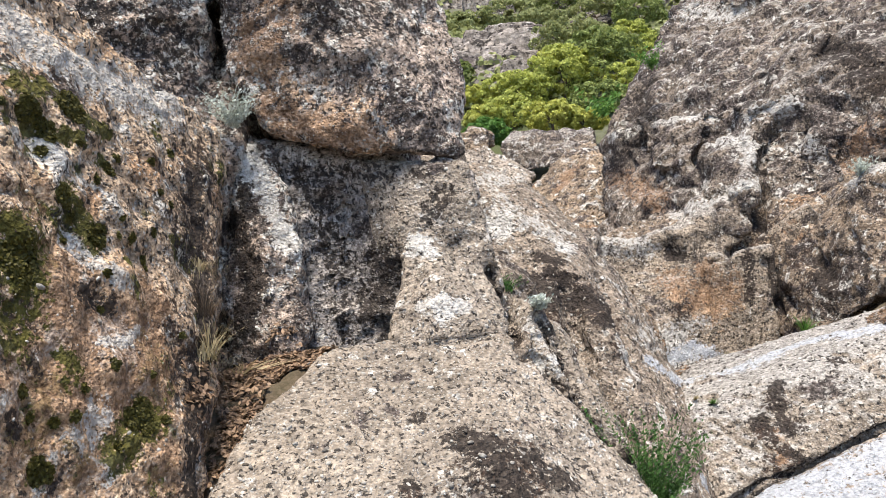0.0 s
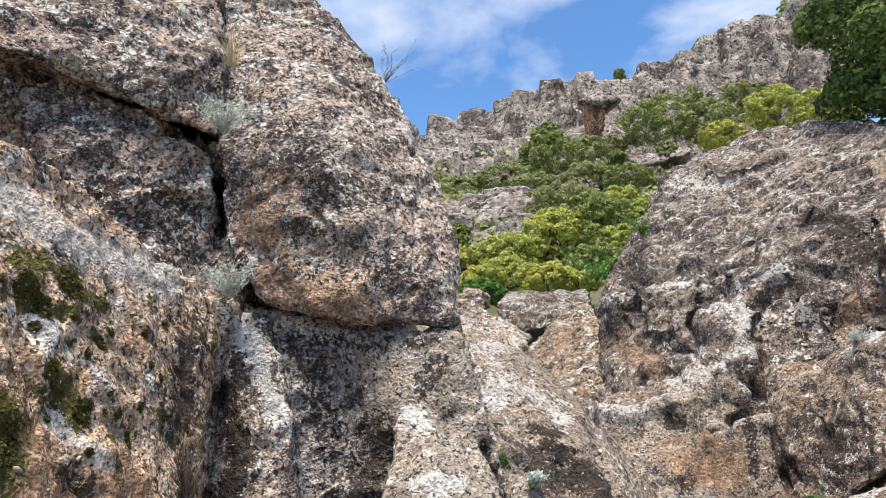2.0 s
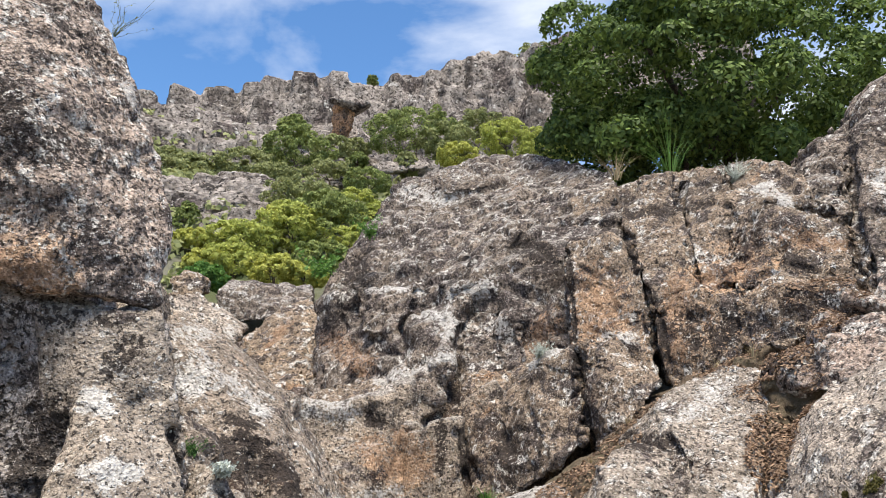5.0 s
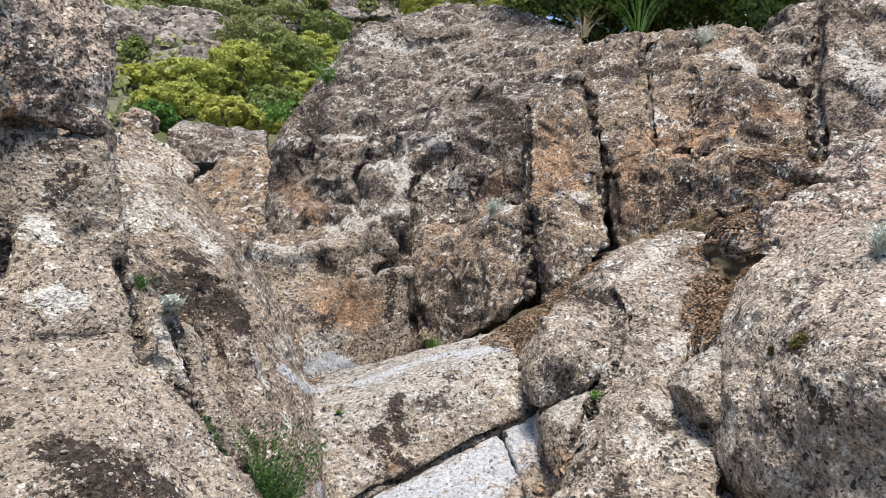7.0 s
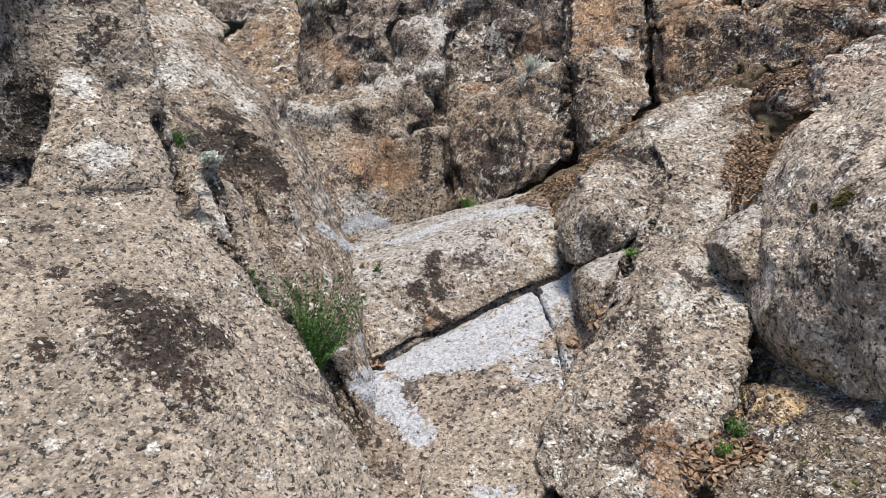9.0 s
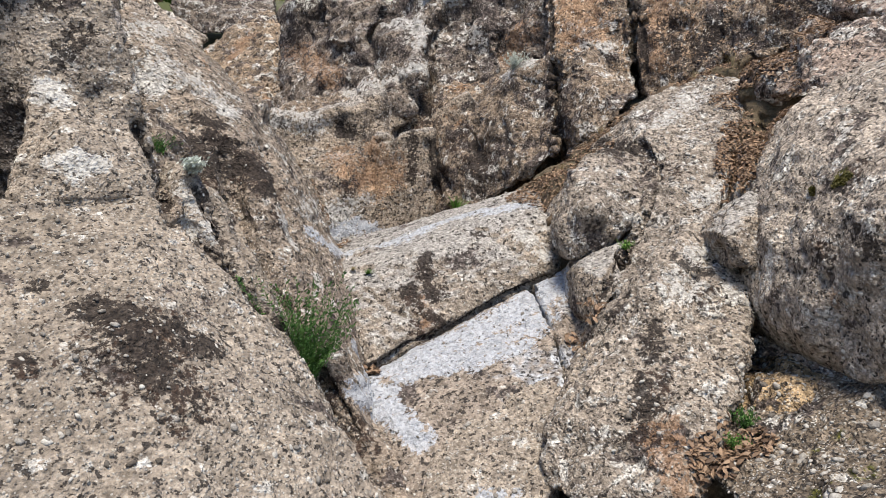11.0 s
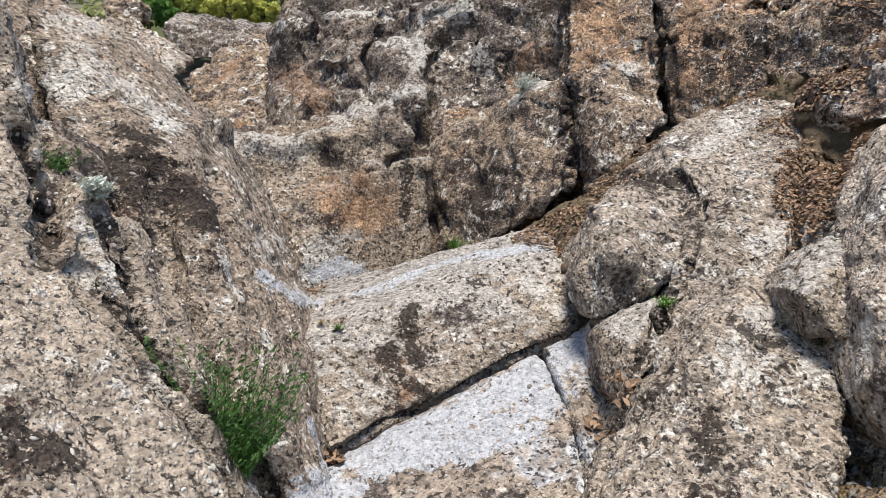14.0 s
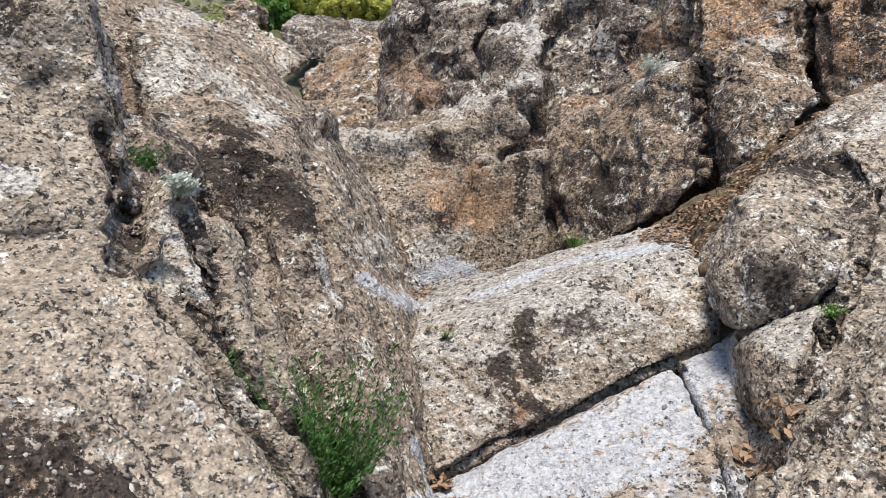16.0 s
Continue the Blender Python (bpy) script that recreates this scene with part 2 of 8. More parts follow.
RIDGE = rock_material("rough ridge rock", (0.345, 0.31, 0.27), 0.5, 0.24, 0.03, pebble=0.65, pit=0.7, seed=9, stains=((3.82, 4.77, 1.49, 0.13), (2.74, 3.33, 0.31, 0.12), (3.31, 3.66, 0.76, 0.12), (3.68, 5.03, 1.54, 0.12), (2.61, 3.23, 0.13, 0.14), (3.79, 4.54, 1.38, 0.08), (2.66, 8.81, 1.79, 0.16), (3.33, 8.75, 1.92, 0.18)))
BOULDERR = rock_material("boulder rock", (0.42, 0.38, 0.335), 0.46, 0.14, 0.04, 0.0, pebble=0.65, pit=0.6, seed=1, stains=((3.55, 2.93, 1.39, 0.12), (3.41, 2.92, 1.01, 0.1)))
BROWN = rock_material("yellow-brown conglomerate", (0.42, 0.32, 0.2), 0.10, 0.2, 0.4, pebble=0.9, seed=11)
PEBBLY = rock_material("pebbly slab", (0.24, 0.205, 0.165), 0.35, 0.25, 0.05, 0.15, pebble=1.0, seed=12)
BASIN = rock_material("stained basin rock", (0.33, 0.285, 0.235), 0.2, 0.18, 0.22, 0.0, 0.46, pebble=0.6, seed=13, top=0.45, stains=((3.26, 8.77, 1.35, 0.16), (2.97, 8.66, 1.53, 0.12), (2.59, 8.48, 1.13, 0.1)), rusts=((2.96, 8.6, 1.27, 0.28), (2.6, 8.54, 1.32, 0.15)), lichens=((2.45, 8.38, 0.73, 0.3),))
BANK = rock_material("brown bank rock", (0.285, 0.23, 0.178), 0.46, 0.5, 0.18, 0.0, 0.45, pebble=0.6, fleck=1.7, seed=14, stains=((3.6, 8.44, 1.31, 0.3), (3.84, 7.81, 1.46, 0.25), (3.6, 8.72, 2.04, 0.25), (4.41, 7.04, 2.03, 0.2), (3.78, 8.24, 1.71, 0.2), (6.13, 6.48, 3.7, 0.25), (5.88, 5.51, 2.96, 0.25)), rusts=((5.31, 6.69, 2.72, 0.4), (4.9, 7.56, 3.01, 0.5), (5.91, 6.51, 3.42, 0.5)))
# top puts the sky light on the bank's ledges into its colour
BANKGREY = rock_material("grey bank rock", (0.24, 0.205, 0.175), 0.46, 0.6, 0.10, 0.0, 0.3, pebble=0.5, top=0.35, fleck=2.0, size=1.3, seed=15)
CHUTE = rock_material("orange chute rock", (0.33, 0.265, 0.20), 0.5, 0.42, 0.36, pebble=0.5, size=1.6, seed=16)
PALE = rock_material("pale ledge rock", (0.40, 0.36, 0.315), 0.5, 0.2, 0.1, pebble=0.5, size=1.6, seed=17)
FAR = rock_material("far cliff rock", (0.31, 0.29, 0.275), 0.16, 0.40, 0.06, 0.0, 0.4, pebble=0.0, size=9.0, seed=18)
FARRUST = rock_material("far orange rock", (0.52, 0.31, 0.18), 0.0, 0.05, 0.5, 0.0, 0.4, pebble=0.2, size=6.0, seed=19)


def soil_material():
    mat, tree, bsdf = shade("earth and litter", 0.95)
    link = tree.links.new
    geo = tree.nodes.new("ShaderNodeNewGeometry")
    a = node(tree, "ShaderNodeTexNoise", Scale=1.3, Detail=7.0, Roughness=0.65)
    c = node(tree, "ShaderNodeTexNoise", Scale=30.0, Detail=6.0, Roughness=0.7)
    for n in (a, c):
        link(geo.outputs["Position"], n.inputs["Vector"])
    colour = blend(tree, ramp(tree, a.outputs["Fac"], 0.4, 0.6), (0.09, 0.062, 0.042), (0.07, 0.062, 0.035))
    colour = blend(tree, ramp(tree, c.outputs["Fac"], 0.35, 0.7), colour, (0.16, 0.12, 0.082))
    d = node(tree, "ShaderNodeTexNoise", Scale=0.16, Detail=8.0, Roughness=0.68)
    link(geo.outputs["Position"], d.inputs["Vector"])
    split = tree.nodes.new("ShaderNodeSeparateXYZ")
    link(geo.outputs["Position"], split.inputs["Vector"])
    scrub = blend(tree, ramp(tree, d.outputs["Fac"], 0.46, 0.52), (0.075, 0.085, 0.035), (0.14, 0.135, 0.10))
    colour = blend(tree, ramp(tree, split.outputs["Y"], 14.0, 20.0), colour, scrub)
    link(colour, bsdf.inputs["Base Color"])
    bump = node(tree, "ShaderNodeBump", Strength=0.8, Distance=0.03)
    link(c.outputs["Fac"], bump.inputs["Height"])
    link(bump.outputs["Normal"], bsdf.inputs["Normal"])
    return mat


SOIL = soil_material()


def leaf_material(name, low, high, glow=0.35):
    """Leaves, each of its own tint, that let some light through."""
    mat, tree, bsdf = shade(name, 0.6)
    link = tree.links.new
    geo = tree.nodes.new("ShaderNodeNewGeometry")
    colour = blend(tree, geo.outputs["Random Per Island"], low, high)
    link(colour, bsdf.inputs["Base Color"])
    thin = tree.nodes.new("ShaderNodeBsdfTranslucent")
    link(colour, thin.inputs["Color"])
    mix = node(tree, "ShaderNodeMixShader", Fac=glow)
    link(bsdf.outputs["BSDF"], mix.inputs[1])
    link(thin.outputs["BSDF"], mix.inputs[2])
    link(mix.outputs["Shader"], tree.nodes["Material Output"].inputs["Surface"])
    return mat


OAK = leaf_material("holm oak leaves", (0.03, 0.06, 0.016), (0.20, 0.28, 0.065), 0.3)
GREEN = leaf_material("bush leaves", (0.24, 0.28, 0.06), (0.56, 0.58, 0.15))
YELLOW = leaf_material("yellow-green leaves", (0.30, 0.32, 0.06), (0.60, 0.59, 0.16))
DULL = leaf_material("dull green leaves", (0.17, 0.19, 0.075), (0.38, 0.40, 0.17))
OLIVE = leaf_material("dark shrub leaves", (0.11, 0.145, 0.045), (0.33, 0.38, 0.12))
FERN = leaf_material("fresh green leaves", (0.06, 0.15, 0.03), (0.18, 0.32, 0.07))
WEED = leaf_material("weed leaves", (0.03, 0.085, 0.02), (0.10, 0.20, 0.05))
SILVER = leaf_material("silver leaves", (0.38, 0.42, 0.36), (0.70, 0.74, 0.68), 0.15)
STRAW = leaf_material("dry stalks", (0.30, 0.24, 0.13), (0.52, 0.44, 0.28), 0.2)
DEADGRASS = leaf_material("dead brown grass", (0.05, 0.035, 0.024), (0.17, 0.12, 0.08), 0.15)
DRYLEAF = leaf_material("dry oak leaves", (0.06, 0.035, 0.022), (0.36, 0.24, 0.155), 0.1)
MOSS = leaf_material("moss", (0.03, 0.03, 0.006), (0.10, 0.085, 0.016), 0.1)
BARK = rock_material("bark", (0.12, 0.095, 0.075), 0.2, 0.4, pebble=0.1, size=0.5, seed=20)


# ---- helpers for shapes ----
def mesh_object(name, verts, faces, material, parent=None, smooth=False):
    data = bpy.data.meshes.new(name)
    data.from_pydata([tuple(v) for v in verts], [], faces)
    data.materials.append(material)
    if smooth:
        data.shade_smooth()
    ob = new(name, data)
    ob.parent = parent
    return ob


def texture(name, kind, scale, depth=3):
    t = bpy.data.textures.new(name, kind)
    t.noise_scale = scale
    if kind == "CLOUDS":
        t.noise_depth = depth
    return t


SWELL = texture("swell", "CLOUDS", 0.55, 3)
KNOBS = texture("knobs", "CLOUDS", 0.13, 4)
PITS = texture("pits", "VORONOI", 0.07)
CRAGGY = bpy.data.textures.new("craggy", "MUSGRAVE")
CRAGGY.musgrave_type, CRAGGY.noise_scale, CRAGGY.octaves, CRAGGY.noise_intensity = "RIDGED_MULTIFRACTAL", 1.3, 5.0, 0.55
CREASES = texture("creases", "CLOUDS", 0.8, 2)
CREASES.noise_basis = "VORONOI_CRACKLE"
CRACKS = bpy.data.textures.new("cracks", "MUSGRAVE")
CRACKS.musgrave_type, CRACKS.noise_scale, CRACKS.octaves, CRACKS.noise_intensity = "RIDGED_MULTIFRACTAL", 0.5, 5.0, 0.55
BIGSWELL = texture("big swell", "CLOUDS", 4.0, 3)
BIGKNOBS = texture("big knobs", "CLOUDS", 1.1, 5)
CRAGS = texture("crags", "VORONOI", 1.6)
BIGCRACKS = bpy.data.textures.new("big cracks", "MUSGRAVE")
BIGCRACKS.musgrave_type, BIGCRACKS.noise_scale, BIGCRACKS.octaves, BIGCRACKS.noise_intensity = "RIDGED_MULTIFRACTAL", 2.2, 5.0, 0.55
BIGJOINTS = texture("big joints", "CLOUDS", 2.6, 1)
BIGJOINTS.noise_basis = "VORONOI_CRACKLE"


# how much of the common roughness each rock shows: worn ones little
CALM = {SLAB.name: 0.42, RIBMAT.name: 0.45, RIDGEF.name: 0.5, BLOCK.name: 0.4, WHITE.name: 0.3, BANKGREY.name: 0.62, BANK.name: 0.8, BASIN.name: 0.4, RIDGE.name: 0.62, BOULDERR.name: 0.6, MOSSY.name: 0.6, LICHEN.name: 0.75}


def hull_of(corners):
    bm = bmesh.new()
    for c in corners:
        bm.verts.new(c)
    made = bmesh.ops.convex_hull(bm, input=bm.verts)
    loose = {e for e in made["geom_interior"] + made["geom_unused"] if isinstance(e, bmesh.types.BMVert)}
    bmesh.ops.delete(bm, geom=list(loose), context="VERTS")
    return bm


def rock(name, label, material, grain, rounding, bodies, swell=0.14, knobs=0.06, pits=0.014, category="rock", group="gully rocks", big=False, kind="", crags=0.07, creases=0.05):
    """A rock grown together from angular bodies, each given by its corners; its edges are worn round and its skin is knobbly."""
    grain *= 1.09 if big else 0.95
    bm = bmesh.new()
    for corners in bodies:
        piece = hull_of(corners)
        data = bpy.data.meshes.new("piece")
        piece.to_mesh(data)
        bm.from_mesh(data)
        bpy.data.meshes.remove(data)
        piece.free()
    lows = [v.co for v in bm.verts]
    base = Vector((sum(c.x for c in lows) / len(lows), sum(c.y for c in lows) / len(lows), min(c.z for c in lows)))
    bmesh.ops.translate(bm, verts=bm.verts, vec=-base)
    bmesh.ops.recalc_face_normals(bm, faces=bm.faces)
    data = bpy.data.meshes.new(name)
    bm.to_mesh(data)
    bm.free()
    data.materials.append(material)
    ob = new(name, data)
    ob.location = base
    m = ob.modifiers.new("grain", "REMESH")
    m.mode, m.voxel_size, m.use_smooth_shade = "VOXEL", grain, True
    m = ob.modifiers.new("wear", "SMOOTH")
    m.factor, m.iterations = 0.5, max(4, int(0.8 * (rounding / grain) ** 2))
    m = ob.modifiers.new("fill", "DISPLACE")
    m.strength, m.mid_level = rounding * 0.12, 0.0
    calm = CALM.get(material.name, 1.0)
    swell, knobs, crags, creases = swell * calm, knobs * calm, crags * calm, creases * calm
    far = (BIGSWELL, BIGKNOBS, CRAGS) if big else (SWELL, KNOBS, PITS)
    for tex, strength in zip(far, (swell, knobs, pits)):
        if strength:
            m = ob.modifiers.new(tex.name, "DISPLACE")
            m.texture, m.texture_coords, m.strength, m.mid_level = tex, "GLOBAL", strength, 0.5
    if creases:
        m = ob.modifiers.new("creases", "DISPLACE")
        m.texture, m.texture_coords, m.strength, m.mid_level = CREASES, "GLOBAL", creases, 0.9
    if crags:
        m = ob.modifiers.new("crags", "DISPLACE")
        m.texture, m.texture_coords, m.strength, m.mid_level = CRACKS, "GLOBAL", crags, 0.45
    if big:
        for tex, strength in ((BIGJOINTS, 7.0 * knobs * 0.2), (BIGCRACKS, -0.55 * knobs)):
            m = ob.modifiers.new(tex.name, "DISPLACE")
            m.texture, m.texture_coords, m.strength, m.mid_level = tex, "GLOBAL", strength, 0.8 if strength > 0 else 0.45
    if material in (BANK, BANKGREY):
        m = ob.modifiers.new("craggy", "DISPLACE")
        m.texture, m.texture_coords, m.strength, m.mid_level = CRAGGY, "GLOBAL", 0.07 if material is BANK else 0.09, 0.5
    if not big:
        ROCKS.append(ob)
    return tagged(ob, label, category, group, kind)


ROCKS = []
STROKES = []


def stroke(kind, width, depth, *points):
    """A line over the rocks along which they are worn (groove, swell) or stained (dark, pale, rust, moss, worn); dark
    also paints shade into grooves and clefts.
    """
    STROKES.append((kind, width, depth, np.array(points, float)))


def off_line(p, line):
    """Distance of points from a broken line."""
    best = np.full(len(p), 1e9)
    if len(line) == 1:
        return np.linalg.norm(p - line[0], axis=1)
    for a, b in zip(line, line[1:]):
        ab = b - a
        f = np.clip((p - a) @ ab / max(1e-9, ab @ ab), 0, 1)
        best = np.minimum(best, np.linalg.norm(p - a - f[:, None] * ab, axis=1))
    return best


# knobbly lumps between seams: size, depth, and how much longer they are than wide
LUMPS = {BANKGREY.name: (0.5, 0.12), BANK.name: (0.5, 0.06), RIDGE.name: (0.34, 0.05), BOULDERR.name: (0.4, 0.03), LICHEN.name: (0.3, 0.022), DARKLICHEN.name: (0.3, 0.04), MOSSY.name: (0.3, 0.03), RIDGEF.name: (0.3, 0.03), CHUTE.name: (0.5, 0.12), PALE.name: (0.5, 0.12), BASIN.name: (0.4, 0.012)}


def lumps_at(points, size):
    """Seams between rounded lumps, leaning down to the left."""
    tilt = Matrix.Rotation(radians(-38), 3, "Y")
    out = np.empty(len(points))
    for i, p in enumerate(points):
        q = tilt @ Vector(p)
        q += noise.noise_vector(q * 1.7) * size * 0.45
        near, _ = noise.voronoi(Vector((q.x / (size * 1.9), q.y / size, q.z / size)))
        out[i] = near[1] - near[0]
    return np.clip(out * 1.6, 0, 1) ** 0.55


def finish_rocks():
    """Settles every rock's skin, wears the strokes into it and lays the stains and painted shade on it."""
    bpy.context.view_layer.update()
    graph = bpy.context.evaluated_depsgraph_get()
    skins = [bpy.data.meshes.new_from_object(ob.evaluated_get(graph)) for ob in ROCKS]
    for ob, skin in zip(ROCKS, skins):
        n = len(skin.vertices)
        co, nor = np.empty(n * 3), np.empty(n * 3)
        skin.vertices.foreach_get("co", co)
        skin.vertices.foreach_get("normal", nor)
        co, nor = co.reshape(-1, 3), nor.reshape(-1, 3)
        at = co + np.array(ob.location)
        push = np.zeros(n)
        name = skin.materials[0].name
        if name in LUMPS:
            size, depth = LUMPS[name]
            push += (lumps_at(at, size) - 0.75) * depth
        stains = {}
        for kind, width, depth, line in STROKES:
            reach = width * 1.7
            lo, hi = line.min(0) - reach, line.max(0) + reach
            here = np.nonzero(((at > lo) & (at < hi)).all(1))[0]
            if not len(here):
                continue
            d = off_line(at[here], line) / width
            if kind == "groove":
                push[here] -= depth * np.clip(1 - d, 0, 1) ** 0.8
            elif kind == "swell":
                push[here] += depth * np.clip(1 - d * d, 0, 1) ** 1.5
            else:
                field = stains.setdefault(kind, np.zeros(n))
                field[here] = np.maximum(field[here], depth * np.clip(1.5 - d, 0, 1))
        co += nor * push[:, None]
        skin.vertices.foreach_set("co", co.ravel())
        for kind, field in stains.items():
            skin.attributes.new(kind, "FLOAT", "POINT").data.foreach_set("value", field.astype(np.float32))
        skin.update()
        skin.shade_smooth()
        skin.name = ob.name
        ob.modifiers.clear()
        ob.data = skin


# ---- ground ----
def ground_height(x, y):
    rise = np.interp(y, [-3000, -60, -5, 0, 6.5, 7.5, 8.6, 10.5, 14, 18, 25, 35, 45, 60, 75, 90, 150, 3000],
                     [-60, -4, -0.4, -0.16, -0.14, 0.45, 0.55, 0.9, 2.4, 3.8, 7.0, 12, 16.5, 24, 31, 37, 48, 60])
    side = np.clip(x - 4.5, 0, 60) * 0.55 * np.clip((y - 2) / 6, 0, 1) + np.clip(-x - 1.5, 0, 40) * 0.45 * np.clip((y - 2) / 6, 0, 1)
    side *= np.clip((40 - y) / 25, 0, 1)
    rise -= 0.75 * math.exp(-((x - 2.4) / 1.0) ** 2) * np.clip((y - 1.8) / 0.8, 0, 1) * np.clip((6.8 - y) / 0.8, 0, 1)
    wave = 0.0 if y < 9 else 0.012 * y * (math.sin(x * 0.31 + y * 0.2) + math.sin(x * 0.13 - y * 0.17))
    return float(rise + side * np.clip((120 - y) / 100, 0, 1) + wave)


def build_ground():
    near = [i * 0.4 for i in range(-20, 40)]
    xs = [-3000, -1000, -300, -120, -60, -40, -25, -15, -11] + near + [18, 22, 27, 33, 40, 50, 65, 90, 150, 400, 1000, 3000]
    ys = [-3000, -800, -200, -60, -20, -8] + [i * 0.4 - 5 for i in range(60)] + [19.5 + 1.5 * i for i in range(50)] + [100, 115, 135, 160, 220, 400, 900, 3000]
    verts = [(x, y, ground_height(x, y)) for y in ys for x in xs]
    n = len(xs)
    faces = [(j * n + i, j * n + i + 1, (j + 1) * n + i + 1, (j + 1) * n + i) for j in range(len(ys) - 1) for i in range(n - 1)]
    return tagged(mesh_object("ground", verts, faces, SOIL, smooth=True), "brown earth and grass rising up the hillside", "ground", kind="structure")


build_ground()

# ---- rocks ----
rock("rock_slab", "bulging grey-brown conglomerate slab with dark lichen patch", SLAB, 0.02, 0.1, [
    [(-0.64, 4.29, 1.21), (-0.98, 3.59, 0.85), (-1, 3.24, 0.68), (0.34, 4.49, 1.26), (0.64, 4.21, 0.81), (0.99, 3.81, 0.46), (1.05, 3.77, 0.31), (1.14, 3.5, 0.07), (1.23, 3.13, -0.1), (0.25, 3.56, 0.73), (-0.29, 3.01, 0.18), (0.39, 2.9, 0.15), (-0.9, 3.6, -0.5), (0.9, 2.7, -0.6), (1.3, 3.6, -0.6), (0.2, 4.6, -0.5), (-0.6, 4.4, 0.6), (0, 2.2, -0.6)]])
rock("boulder", "huge weathered grey boulder with dark and pale lichen above a crack", LICHEN, 0.022, 0.14, [
    [(-1.08, 4.8, 2.53), (-0.61, 4.76, 2.38), (-0.26, 4.72, 2.35), (0.17, 4.96, 2.34), (0.19, 5.09, 2.77), (0.15, 4.97, 2.4), (0.13, 5.15, 3.19), (-0.13, 5.31, 3.82), (-0.29, 5.4, 4.32), (-0.68, 5.46, 4.88), (-1.4, 5.07, 4.7), (-1.37, 4.77, 3.56), (-1.32, 4.76, 2.94), (-0.96, 5.67, 5.3), (-1.69, 5.4, 5.47), (-0.63, 4.58, 3.34), (-0.86, 6.29, 3.05), (-0.42, 6.29, 2.95), (-0.17, 6.28, 3.17), (-0.2, 6.27, 3.4), (-0.43, 6.23, 4.01), (-1.04, 6.22, 4.23), (-1, 6.27, 3.27), (-1.2, 6.2, 4.64)]])
rock("rock_wall", "mossy lichen-stained rock wall with green moss cushions and orange weathering", MOSSY, 0.024, 0.09, [
    [(-1.86, 2.44, 2.77), (-1.74, 3.23, 2.94), (-1.59, 3.85, 2.62), (-1.42, 4.35, 2.54), (-1.32, 4.66, 2.51), (-1.33, 4.65, 1.59), (-1.34, 4.08, 0.99), (-1.04, 3.35, 0.62), (-1.48, 2.59, 0.84), (-1.53, 2.13, 0.97), (-1.67, 2.19, 1.74), (-1.47, 3.05, 1.69), (-1.7, 4.9, 1.2), (-1.7, 4.9, -0.3), (-2.4, 2.2, -0.3), (-2.4, 2.2, 2.2), (-1.2, 2.9, -0.4)]])
rock("rock_wall", "dark lichen-covered rock face with a vertical crack along its edge", DARKLICHEN, 0.022, 0.08, [
    [(-2.36, 4.41, 3.9), (-1.81, 4.6, 3.79), (-1.4, 4.8, 3.62), (-1.37, 4.97, 2.92), (-1.39, 4.87, 2.44), (-2.07, 4.28, 3.11), (-2.57, 4.21, 3.83), (-1.44, 5.11, 2.54), (-1.43, 5.03, 1.09), (-1.67, 4.93, 1.1), (-2.3, 5.57, 3.99), (-1.48, 5.66, 3.7), (-1.47, 5.88, 2.73), (-2.49, 5.57, 3.97), (-1.51, 6.13, 1.61)]])
rock("boulder", "dark overhanging boulder with a moss cushion beside a larger boulder", DARKLICHEN, 0.03, 0.1, [
    [(-3.22, 3.8, 4.21), (-2.65, 3.98, 3.93), (-2.09, 4.2, 3.91), (-1.72, 4.45, 3.79), (-1.38, 4.71, 3.6), (-1.4, 4.86, 4.27), (-1.59, 5.23, 5.34), (-2.58, 4.87, 5.43), (-3.65, 4.21, 5.06), (-3.16, 6.53, 4.83), (-2.18, 6.63, 4.53), (-1.57, 6.72, 4.18), (-1.73, 6.42, 5.5), (-3.5, 6.38, 5.45)]])
rock("rock_wall", "dark recessed rock face stained by running water below the crack", WET, 0.02, 0.06, [
    [(-1.37, 4.96, 2.49), (-1, 4.94, 2.47), (-0.57, 4.94, 2.37), (0.19, 4.92, 2.31), (0.32, 4.99, 1.83), (0.43, 4.97, 1.32), (-0.25, 4.98, 1.05), (-0.88, 4.88, 1.08), (-1.39, 4.93, 1.06), (-1.23, 5.66, 2.42), (-0.55, 5.67, 2.32), (0.2, 5.69, 1.86), (-0.28, 5.72, 1.2), (-1.25, 5.73, 1.21)]])
rock("rock_rib", "pale lichen-covered rock rib standing beside a wet recess", LICHEN, 0.018, 0.09, [
    [(-1.29, 4.86, 2.44), (-1.06, 4.91, 2.46), (-0.97, 4.82, 2.18), (-0.88, 4.75, 1.75), (-0.8, 4.62, 1.27), (-0.88, 4.53, 1.11), (-1.3, 4.63, 1.05), (-1.37, 4.8, 1.77), (-1.12, 4.62, 1.75), (-1.25, 5.41, 2.37), (-0.99, 5.43, 2.15), (-0.84, 5.46, 1.39), (-1.27, 5.48, 1.2), (-1.11, 5.44, 1.79)]])
